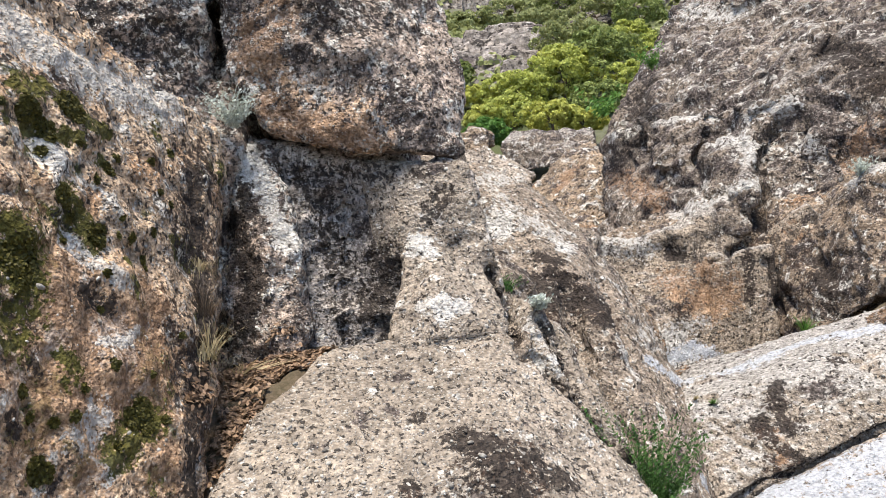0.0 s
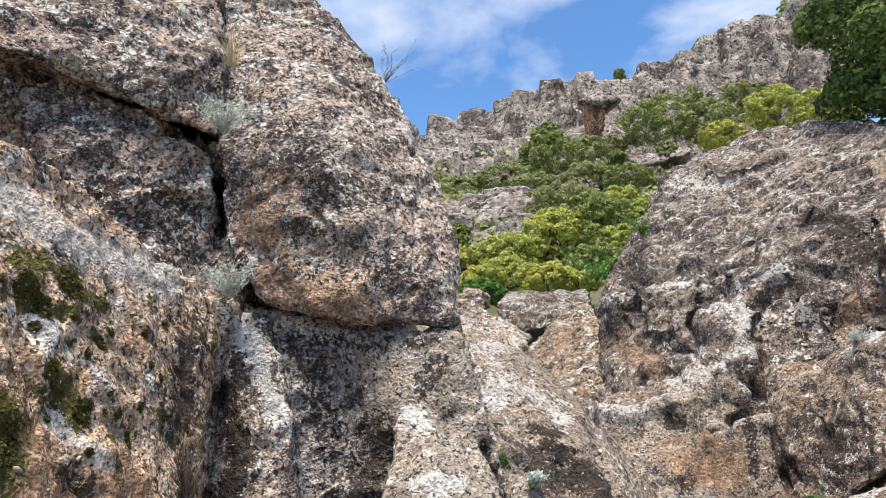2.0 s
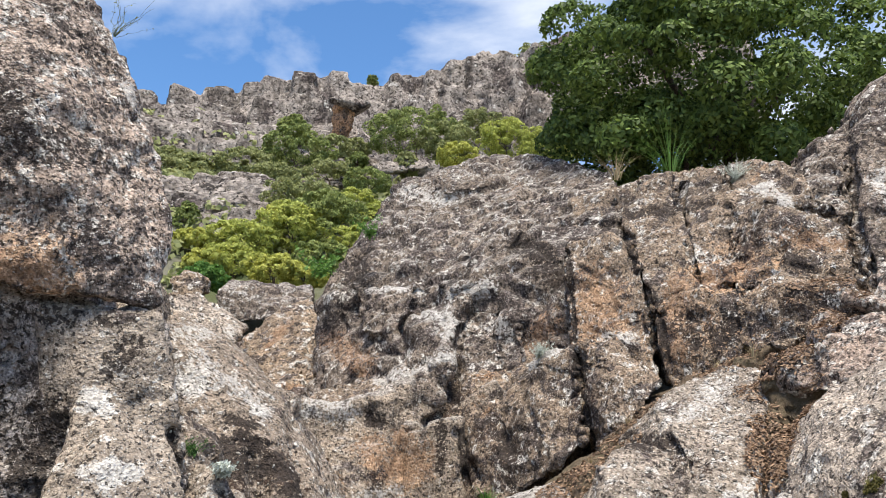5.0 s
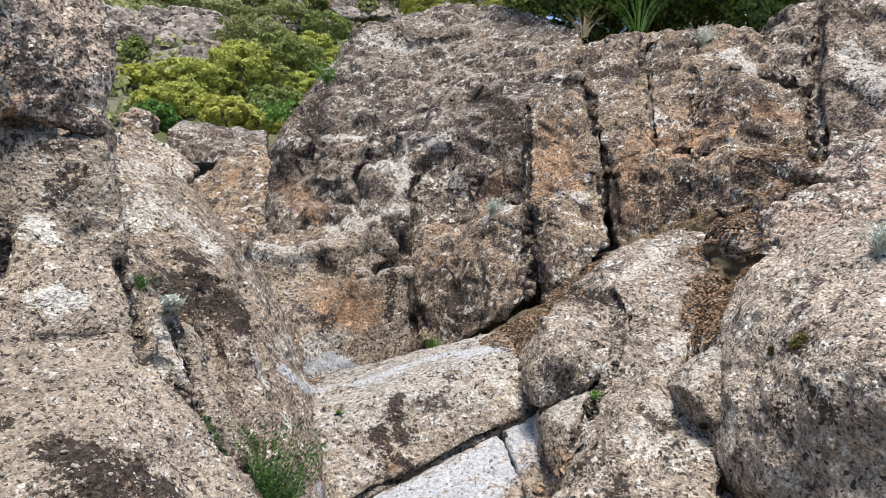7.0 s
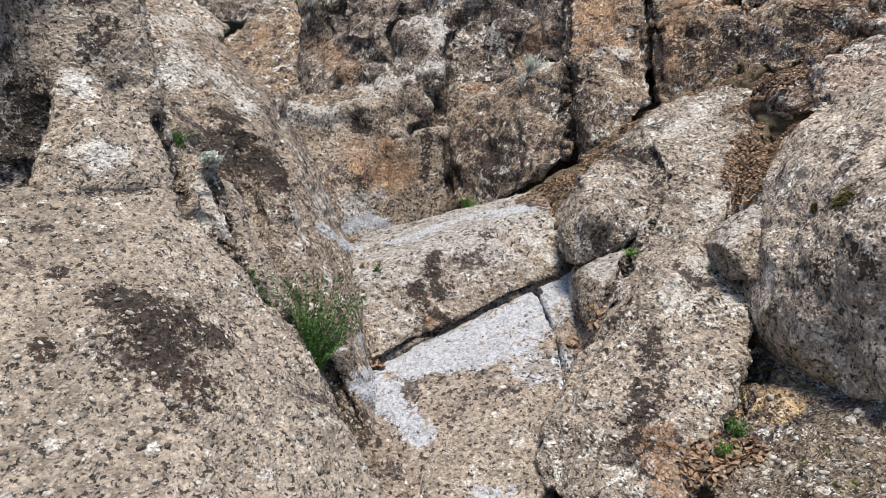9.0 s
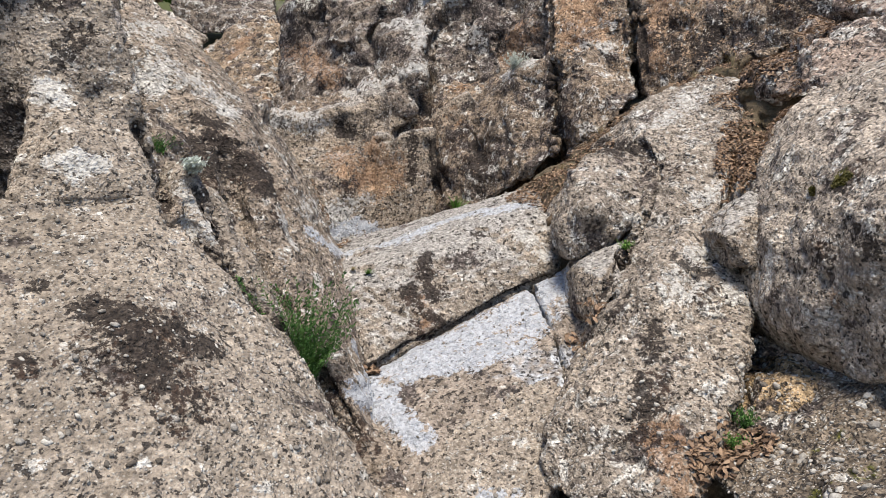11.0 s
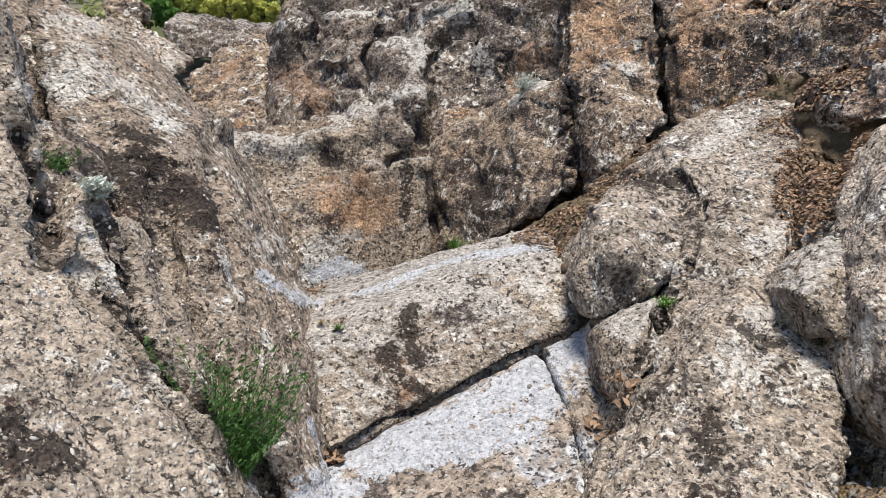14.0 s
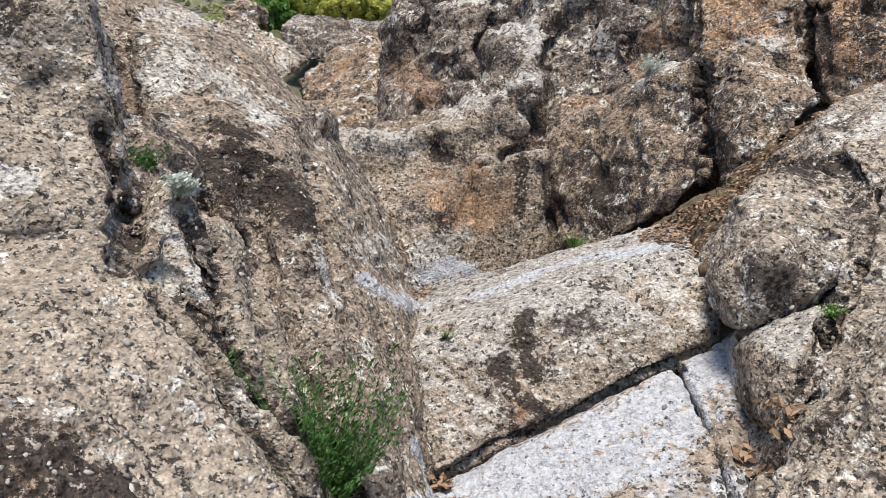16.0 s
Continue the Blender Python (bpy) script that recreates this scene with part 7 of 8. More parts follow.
BALL = np.array([v.co[:] for v in ball.verts])
BALL_FACES = np.array([[v.index for v in f.verts] for f in ball.faces])
ball.free()


def clasts(ob, count, small, large, seed):
    """Pebbles weathering out of a conglomerate, sunk by more than half into its skin."""
    rng = np.random.default_rng(seed)
    skin = ob.data
    n = len(skin.polygons)
    mid, nor, area = np.empty(n * 3), np.empty(n * 3), np.empty(n)
    skin.polygons.foreach_get("center", mid)
    skin.polygons.foreach_get("normal", nor)
    skin.polygons.foreach_get("area", area)
    mid, nor = mid.reshape(-1, 3), nor.reshape(-1, 3)
    area = area * ((nor[:, 1] < 0.35) | (nor[:, 2] > 0.3)) * (nor[:, 2] > -0.6)
    pick = rng.choice(n, count, p=area / area.sum())
    out = nor[pick]
    side = np.cross(out, rng.normal(size=(count, 3)))
    side /= np.linalg.norm(side, axis=1)[:, None]
    along = np.cross(out, side)
    size = small * (large / small) ** (rng.random(count) ** 2.2)
    shape = BALL[None] * rng.uniform(0.75, 1.2, (count, len(BALL), 1)) * size[:, None, None]
    shape *= np.stack([rng.uniform(0.6, 1.0, count), rng.uniform(0.9, 1.5, count), rng.uniform(0.5, 0.8, count)], 1)[:, None]
    at = mid[pick] + rng.normal(size=(count, 3)) * 0.006 - out * (size * 0.28)[:, None]
    verts = at[:, None] + shape[..., :1] * side[:, None] + shape[..., 1:2] * along[:, None] + shape[..., 2:] * out[:, None]
    faces = BALL_FACES[None] + (np.arange(count) * len(BALL))[:, None, None]
    part = mesh_object("pebble", verts.reshape(-1, 3), faces.reshape(-1, 3).tolist(), CLASTS, ob, smooth=True)
    return tagged(part, "", kind="stuff")

# ---- hillside ----
def crown_mesh(name, centre, radii, count, leaf, material, parent, clumps=40, seed=1, flat=0.35):
    """Leaves gathered in clumps over an uneven ellipsoid, with gaps between."""
    rng = np.random.default_rng(seed)
    d = rng.normal(size=(clumps, 3))
    d /= np.linalg.norm(d, axis=1)[:, None]
    d[:, 2] = np.where(d[:, 2] < -0.8, -d[:, 2], d[:, 2])
    reach = rng.uniform(0.5, 1.0, clumps) ** 0.7
    mids = d * reach[:, None] * np.array(radii)
    size = np.array(radii).mean() * rng.uniform(0.13, 0.27, clumps) * (60 / clumps) ** 0.2
    pick = rng.integers(0, clumps, count)
    off = rng.normal(size=(count, 3))
    off /= np.linalg.norm(off, axis=1)[:, None]
    out = off + 0.6 * d[pick] + np.array([0, 0, 0.45])
    out /= np.linalg.norm(out, axis=1)[:, None]
    pos = mids[pick] + out * size[pick][:, None] * rng.uniform(0.55, 1.0, count)[:, None] ** 0.35 * np.array([1, 1, 0.8])
    normal = out + rng.normal(size=(count, 3)) * 0.55
    normal /= np.linalg.norm(normal, axis=1)[:, None]
    side = np.cross(normal, rng.normal(size=(count, 3)))
    side /= np.linalg.norm(side, axis=1)[:, None]
    along = np.cross(normal, side)
    s = leaf * rng.uniform(0.6, 1.3, count)[:, None]
    pos = pos + np.array(centre)
    quads = np.stack([pos - along * s, pos + side * s * 0.5 + normal * s * 0.12, pos + along * s, pos - side * s * 0.5 + normal * s * 0.12], 1).reshape(-1, 3)
    data = bpy.data.meshes.new(name)
    data.vertices.add(count * 4)
    data.vertices.foreach_set("co", quads.ravel())
    data.loops.add(count * 4)
    data.loops.foreach_set("vertex_index", np.arange(count * 4))
    data.polygons.add(count)
    data.polygons.foreach_set("loop_start", np.arange(count) * 4)
    data.update()
    data.materials.append(material)
    ob = new(name, data)
    ob.parent = parent
    return ob


def limb_mesh(bm, a, b, r1, r2, sides=7):
    a, b = Vector(a), Vector(b)
    turn = (b - a).to_track_quat("Z", "Y").to_matrix()
    rings = []
    for p, r in ((a, r1), ((a + b) / 2 + Vector((r1 * 0.5, -r1 * 0.4, 0)), (r1 + r2) / 2), (b, r2)):
        rings.append([bm.verts.new(p + turn @ Vector((math.cos(k * math.tau / sides) * r, math.sin(k * math.tau / sides) * r, 0))) for k in range(sides)])
    for lo, hi in zip(rings, rings[1:]):
        for k in range(sides):
            bm.faces.new((lo[k], lo[(k + 1) % sides], hi[(k + 1) % sides], hi[k]))


def woody(name, material, parent, base, tops, r):
    bm = bmesh.new()
    base = Vector(base)
    fork = base + (sum((Vector(t) for t in tops), Vector()) / len(tops) - base) * 0.4
    limb_mesh(bm, base - Vector((0, 0, 0.3)), fork, r, r * 0.75)
    for t in tops:
        limb_mesh(bm, fork, t, r * 0.6, r * 0.15)
    data = bpy.data.meshes.new(name)
    bm.to_mesh(data)
    bm.free()
    data.materials.append(material)
    data.shade_smooth()
    ob = new(name, data)
    ob.parent = parent
    return ob


def bush(name, label, at, radii, material, count, leaf, seed, clumps=36, category="bush", group="hillside bushes", r=0.05):
    """A bush or tree whose crown's middle is at the given place; its stems reach the ground below."""
    x, y, z = at
    root = new(name)
    root.location = (x, y, z - radii[2])
    rng = random.Random(seed)
    tops = [(rng.uniform(-0.6, 0.6) * radii[0], rng.uniform(-0.6, 0.6) * radii[1], radii[2] * rng.uniform(0.9, 1.5)) for _ in range(6)]
    woody("trunk", BARK, root, (0, 0, 0), tops, r)
    crown_mesh("crown", (0, 0, radii[2]), radii, count, leaf, material, root, clumps, seed)
    return tagged(root, label, category, group)


HILL_BUSHES = {
    DULL: [(5.2, 29.3, 11, 1.4, 0.54), (1.9, 48.7, 17.9, 2.26, 0.95), (5, 47.7, 18.4, 2, 0.95), (13.6, 54.6, 23.3, 1.14, 0.79), (14.6, 44.9, 18.8, 0.73, 0.87), (23.4, 53.2, 26.5, 1.99, 0.81), (35.3, 65.3, 40.6, 2.45, 0.93), (9.6, 44.5, 17.4, 2.1, 0.56), (2.9, 36.8, 13.2, 1.11, 0.28), (0.5, 50.9, 19.1, 1.67, 0.76), (6, 43.6, 16.5, 1.48, 0.67), (11.6, 53.3, 22.3, 1.69, 1.1), (18.8, 49, 22.7, 2.04, 1.22)],
    FERN: [(1.3, 20, 5.5, 0.58, 0.38)],
    GREEN: [(2.7, 25.4, 7.8, 1.33, 0.64), (4.2, 25.9, 8.5, 1.38, 0.89), (6, 24.5, 7.8, 0.68, 0.76), (2.4, 23.7, 6.8, 1.05, 0.45), (20.7, 42.6, 20.7, 1.9, 1.24), (18.7, 33.6, 16.4, 1.46, 1.17), (7.1, 27.9, 10.1, 1.09, 0.87), (7.6, 26.9, 9.2, 0.72, 0.8), (3.5, 26.2, 8.2, 0.91, 0.59)],
    OLIVE: [(5.8, 26.4, 9, 1.53, 1.12), (1, 28.7, 9.3, 0.47, 0.63), (5, 23.9, 7.2, 0.91, 0.55), (8.7, 51.2, 21.2, 2.49, 1.44), (9, 55.6, 24.6, 1.31, 1.05), (10.3, 38.5, 15, 1.29, 0.8), (17.4, 51.3, 23.8, 3.47, 1.78), (12, 47.5, 19.7, 0.68, 0.53), (18.8, 69.8, 36.9, 0.52, 0.63)],
    YELLOW: [(3.2, 21.4, 6.2, 0.8, 0.38), (1.2, 25.8, 7.9, 0.76, 0.3), (4.7, 27.6, 9.5, 1.06, 0.51), (17.1, 42, 18.8, 1.4, 0.77), (4.1, 21.2, 6, 0.64, 0.26), (1.6, 23.9, 6.7, 0.7, 0.42)],
}
BUSH_WORDS = {DULL: "dull olive-green shrub on the rocky hillside", FERN: "bright fresh green undergrowth beside the channel", GREEN: "dense green bush on the slope above the channel", OLIVE: "dark green evergreen shrub on the rocky hillside", YELLOW: "yellow-green bush on the slope above the channel"}
for material, spots in HILL_BUSHES.items():
    for i, (x, y, z, rx, rz) in enumerate(spots):
        leaf = 0.0016 * y + 0.022
        bush("bush", BUSH_WORDS[material], (x, y, z), (rx * 1.05, rx * 0.95, rz * 1.08), material, int(min(14000, 3500 + 16 * rx * rz / leaf ** 2)), leaf, 10 + i * 7 + len(spots), clumps=110)

bush("oak_tree", "large dark green holm oak rooted on top of the rocky bank", (9.25, 10.24, 7.54), (3.4, 2.6, 2.7), OAK, 105000, 0.052, 5, clumps=320, category="tree", group="", r=0.16)
bush("bush", "dark green shrub under the oak on the rocky bank", (8.35, 10.18, 6.73), (1.9, 0.9, 0.5), OAK, 14000, 0.055, 77, clumps=120, group="")

CREST = [(-5.2, 76.3, 33.8), (-3, 75.6, 34.3), (0.8, 74.4, 34.7), (5.1, 73, 35.5), (9.4, 71.6, 36.1), (14.3, 70, 36.9), (18.2, 69.3, 35.7), (21.4, 67.9, 37.4), (24.7, 66.9, 37.6), (27.3, 65.9, 38.7), (31.1, 64.5, 39.8), (35.4, 62.9, 41.1), (41.9, 60.8, 42.5), (52.7, 57.1, 44.6)]


def cliff_bodies():
    """Blocks and slabs of rock along the crest, parted by clefts, stepping down to the slope."""
    rng = random.Random(4)
    bodies = []
    for a, b in zip(CREST, CREST[1:]):
        a, b = Vector(a), Vector(b)
        steps = max(2, int((b - a).length / 1.7))
        for k in range(steps):
            p = a.lerp(b, (k + rng.random() * 0.6) / steps)
            for row, (drop, fore) in enumerate(((0, 0), (3.2, 1.8), (6.8, 4.2), (9, 7), (11, 10), (13, 13), (15, 16))[:7 if p.x < CREST[6][0] else 3]):
                top = p.z - drop + rng.uniform(-0.5, 0.2) + (rng.uniform(-0.5, 1.0) if row else 0)
                w, deep = rng.uniform(1.0, 1.9), rng.uniform(1.5, 2.6)
                y = p.y - fore + rng.uniform(-1.0, 1.0)
                if row > 2:
                    top = max(top, ground_height(p.x, y) + rng.uniform(0.5, 1.4))
                lean = rng.uniform(-0.6, 0.6)
                low = top - rng.uniform(5, 8)
                bodies.append([(p.x + sx * w * (1 - 0.25 * (h == 1)) + lean * h, y + sy * deep * (1 - 0.2 * h) + 0.5 * h, (low, top + rng.uniform(-0.35, 0.15))[h]) for h in (0, 1) for sx in (-1, 1) for sy in (-1, 1)])
    return bodies


rock("cliff", "long grey limestone cliff along the skyline", FAR, 0.26, 0.12, cliff_bodies(), 0.3, 0.2, 0.15, category="cliff", group="", big=True, kind="structure")
rock("rock_pedestal", "orange rock pillar that carries a mushroom cap", FARRUST, 0.18, 0.2, [[(13.59, 63.51, 26.22), (14.44, 62.3, 25.86), (14.21, 61.37, 29.45), (15.28, 60.94, 29.92), (14.16, 62.08, 30.83), (13.54, 62.79, 30.8), (13.72, 62.8, 28.65), (13.98, 64.91, 26.61), (14.6, 62.77, 29.84), (14.55, 63.47, 31.22), (14.11, 64.2, 29.03)]], 0.4, 0.3, 0.1, group="", big=True)
rock("boulder", "dark overhanging mushroom-shaped boulder on an orange pillar", FAR, 0.16, 0.12, [[(12.7, 61.98, 30.73), (14.52, 61.4, 30.95), (16.26, 60.57, 30.25), (15.82, 60.48, 29.75), (14.9, 60.91, 29.35), (13.64, 60.44, 29.95), (13.28, 64.02, 31.29), (16.83, 62.62, 30.82), (15.34, 62.95, 29.7)]], 0.3, 0.2, 0.1, group="", big=True)
OUTCROP = [(0.13, 33.6, 12.04), (4.87, 33.15, 12.71), (0.36, 29.48, 9.2), (3.99, 28.49, 9.09)]


def outcrop_bodies():
    """Weathered ledges stepping up the slope, broken into blocks."""
    rng = random.Random(9)
    tl, tr, bl, br = (Vector(q) for q in OUTCROP)
    bodies = []
    for row in range(6):
        v = row / 5
        for k in range(6):
            u = (k + rng.uniform(0.1, 0.9)) / 6
            p = tl.lerp(tr, u).lerp(bl.lerp(br, u), v)
            w, deep, low = rng.uniform(0.55, 1.1), rng.uniform(0.8, 1.3), rng.uniform(0.9, 1.5)
            lean = rng.uniform(-0.2, 0.2)
            bodies.append([(p.x + sx * w * (1 - 0.2 * h) + lean * h, p.y + sy * deep + 0.5 + 0.2 * h, p.z + 0.3 - low * (1 - h) + rng.uniform(-0.15, 0.15)) for h in (0, 1) for sx in (-1, 1) for sy in (-1, 1)])
    return bodies


rock("rock_outcrop", "pale grey ledged rock outcrop among hillside bushes", FAR, 0.09, 0.06, outcrop_bodies(), 0.2, 0.14, 0.08, group="", big=True)
rock("rock_slab", "flat grey rock slab on the hillside", FAR, 0.12, 0.12, [[(2.34, 37.77, 14.11), (3.43, 37.44, 14.21), (4.67, 37.13, 14.1), (4.44, 36.31, 13.4), (2.31, 36.9, 13.41), (2.86, 39.64, 14.63), (5.19, 38.99, 14.61), (2.83, 38.76, 13.93)]], 0.6, 0.35, 0.12, group="", big=True)
rock("boulder", "grey boulder among shrubs on the hillside", FAR, 0.1, 0.2, [[(7.02, 44.34, 16.72), (7.72, 44.02, 17.15), (8.79, 43.8, 16.88), (8.58, 43.02, 16), (7.12, 43.43, 16.01), (7.39, 45.64, 17.08), (9.16, 45.1, 17.24), (7.49, 44.73, 16.37)]], 0.3, 0.15, 0.05, group="hillside boulders", big=True)
rock("boulder", "grey boulder among shrubs on the hillside", FAR, 0.1, 0.2, [[(8.54, 47.71, 18.54), (9.41, 47.37, 18.86), (10.15, 47.26, 18.53), (9.81, 46.51, 17.67), (8.59, 46.86, 17.68), (8.91, 49.01, 18.9), (10.52, 48.56, 18.89), (8.95, 48.16, 18.04)]], 0.3, 0.15, 0.05, group="hillside boulders", big=True)
rock("boulder", "grey boulder among shrubs on the hillside", FAR, 0.1, 0.2, [[(10.7, 50.85, 20.52), (11.64, 50.48, 20.9), (12.14, 50.47, 20.44), (11.68, 49.74, 19.64), (10.66, 50.03, 19.65), (11.07, 52.15, 20.88), (12.5, 51.77, 20.8), (11.03, 51.33, 20.01)]], 0.3, 0.15, 0.05, group="hillside boulders", big=True)
rock("boulder", "grey boulder among shrubs on the hillside", FAR, 0.1, 0.2, [[(9.44, 45.59, 17.53), (10.45, 45.24, 17.76), (10.78, 44.29, 16.95), (10.29, 44.5, 16.69), (9.35, 44.77, 16.69), (9.8, 46.89, 17.89), (11.14, 45.6, 17.31), (9.71, 46.07, 17.05)]], 0.3, 0.15, 0.05, group="hillside boulders", big=True)
rock("boulder", "grey boulder among shrubs on the hillside", FAR, 0.1, 0.2, [[(11.25, 32.25, 13.39), (11.6, 32.04, 13.77), (12.24, 31.9, 13.64), (11.81, 31.18, 12.81), (11.08, 31.39, 12.77), (11.61, 33.55, 13.75), (12.61, 33.2, 14), (11.45, 32.7, 13.13)]], 0.3, 0.15, 0.05, group="hillside boulders", big=True)
rock("boulder", "grey boulder among shrubs on the hillside", FAR, 0.1, 0.2, [[(12.55, 45.44, 18.78), (13.41, 45.14, 18.99), (15.84, 44.35, 19.4), (15.91, 43.52, 18.42), (12.84, 44.49, 18.02), (12.91, 46.74, 19.14), (16.21, 45.65, 19.76), (13.21, 45.8, 18.38)]], 0.3, 0.15, 0.05, group="hillside boulders", big=True)


def build_scrub():
    """Low scrub in countless tufts over the hillside."""
    rng = np.random.default_rng(12)
    verts, faces = [], []
    for _ in range(800):
        y = rng.uniform(20, 80)
        x = rng.uniform(-0.05 * y, 0.75 * y)
        z = ground_height(x, y)
        s = rng.uniform(0.25, 0.8) * (0.5 + y / 60)
        for _ in range(26):
            d = rng.normal(size=3)
            d /= np.linalg.norm(d)
            d[2] = abs(d[2])
            p = np.array([x, y, z]) + d * s * np.array([1, 1, 0.8])
            u = np.cross(d, rng.normal(size=3))
            u *= (0.05 + 0.0028 * y) / max(1e-6, np.linalg.norm(u))
            v = np.cross(d, u) * 0.7 + d * 0.05
            k = len(verts)
            verts += [p - u, p + v, p + u, p - v]
            faces.append((k, k + 1, k + 2, k + 3))
    return tagged(mesh_object("scrub", verts, faces, DULL), "low olive-green scrub scattered over the hillside", "scrub", kind="stuff")


build_scrub()


# ---- small growth and litter ----
bpy.context.view_layer.update()
SHAPES = bpy.context.evaluated_depsgraph_get()
OVERLOOK = Vector((0.2, 0.2, 1.5))


def on_rock(p, start=OVERLOOK):
    """The rock surface met on the way from start towards p, and its normal."""
    way = Vector(p) - Vector(start)
    hit, place, normal, _, _, _ = scene.ray_cast(SHAPES, start, way.normalized())
    if not hit or (place - Vector(p)).length > 0.9:
        return Vector(p), Vector((0, -0.5, 0.8)).normalized()
    return place, normal


def below(x, y, top):
    hit, place, normal, _, ob, _ = scene.ray_cast(SHAPES, Vector((x, y, top)), Vector((0, 0, -1)))
    return (place, normal) if hit else (None, None)


def frame_of(normal):
    side = normal.orthogonal().normalized()
    return side, normal.cross(side)


def litter(label, spots, material, leaf, seed):
    """Dry leaves strewn over whatever lies below: spots of x, y, top, radius along x and y, number."""
    rng = random.Random(seed)
    verts, faces = [], []
    for x, y, top, rx, ry, count in spots:
        for _ in range(int(count * 1.8)):
            ang, rad = rng.uniform(0, math.tau), math.sqrt(rng.random())
            place, normal = below(x + rx * rad * math.cos(ang), y + ry * rad * math.sin(ang), top)
            if place is None or normal.z < 0.35:
                continue
            n = (normal + Vector((rng.uniform(-0.7, 0.7), rng.uniform(-0.7, 0.7), 0.3))).normalized()
            u, v = frame_of(n)
            turn = rng.uniform(0, math.tau)
            u, v = u * math.cos(turn) + v * math.sin(turn), v * math.cos(turn) - u * math.sin(turn)
            s = leaf * rng.uniform(0.6, 1.25)
            c = place + normal * rng.uniform(0.006, 0.03)
            k = len(verts)
            verts += [c - u * s, c - u * s * 0.3 + v * s * 0.42 + n * s * 0.18, c + u * s * 0.45 + v * s * 0.36 + n * s * 0.12, c + u * s, c + u * s * 0.45 - v * s * 0.36 + n * s * 0.2, c - u * s * 0.3 - v * s * 0.42 + n * s * 0.1]
            faces.append((k, k + 1, k + 2, k + 3, k + 4, k + 5))
    return tagged(mesh_object("leaf_litter", verts, faces, material), label, "dry leaves", kind="stuff")


def moss_cushion(at, radius, seed, count=900):
    rng = random.Random(seed)
    centre, normal = on_rock(at)
    u, v = frame_of(normal)
    verts, faces = [], []
    wob = [rng.uniform(0.55, 1.1) for _ in range(9)]
    for _ in range(count):
        ang, rad = rng.uniform(0, math.tau), math.sqrt(rng.random())
        f = ang / math.tau * 9
        edge = wob[int(f) % 9] * (1 - f % 1) + wob[(int(f) + 1) % 9] * (f % 1)
        p = centre + (u * math.cos(ang) + v * math.sin(ang)) * rad * edge * radius
        start = p + normal * 0.25
        hit, place, n, _, _, _ = scene.ray_cast(SHAPES, start, -normal, distance=0.6)
        if not hit:
            continue
        h = radius * 0.07 * (1 - rad ** 2) + 0.003
        s = rng.uniform(0.004, 0.008)
        tip = n * h + Vector((rng.gauss(0, 1), rng.gauss(0, 1), rng.gauss(0, 1))) * 0.003
        a, b = frame_of((n + Vector((rng.gauss(0, 0.5), rng.gauss(0, 0.5), rng.gauss(0, 0.5)))).normalized())
        k = len(verts)
        verts += [place + tip - a * s, place + tip + b * s, place + tip + a * s, place + tip - b * s]
        faces.append((k, k + 1, k + 2, k + 3))
    root = mesh_object("moss_cushion", [p - centre for p in verts], faces, MOSS)
    root.location = centre
    return tagged(root, "olive-green moss cushion growing on the rock", "moss", "moss cushions")


def blades(name, parent, base, count, height, spread, width, material, seed, lean=(0, 0, 0), droop=0.4):
    """Narrow curved blades from one root."""
    rng = random.Random(seed)
    verts, faces = [], []
    for _ in range(count):
        ang = rng.uniform(0, math.tau)
        out = Vector((math.cos(ang), math.sin(ang), 0)) * spread * rng.uniform(0.1, 1)
        h, w = height * rng.uniform(0.45, 1.0), width * rng.uniform(0.6, 1.2)
        side = Vector((-math.sin(ang + 0.5), math.cos(ang + 0.5), 0)) * w
        foot = Vector(base) + out * 0.15
        k = len(verts)
        for q in range(5):
            f = q / 4
            p = foot + out * (f ** 1.5) + Vector(lean) * f + Vector((0, 0, h * (f - droop * f * f * rng.uniform(0.5, 1.0))))
            verts += [p - side * (1 - f * 0.9), p + side * (1 - f * 0.9)]
        for q in range(4):
            faces.append((k + 2 * q, k + 2 * q + 1, k + 2 * q + 3, k + 2 * q + 2))
    return tagged(mesh_object(name, verts, faces, material, parent), kind="stuff")


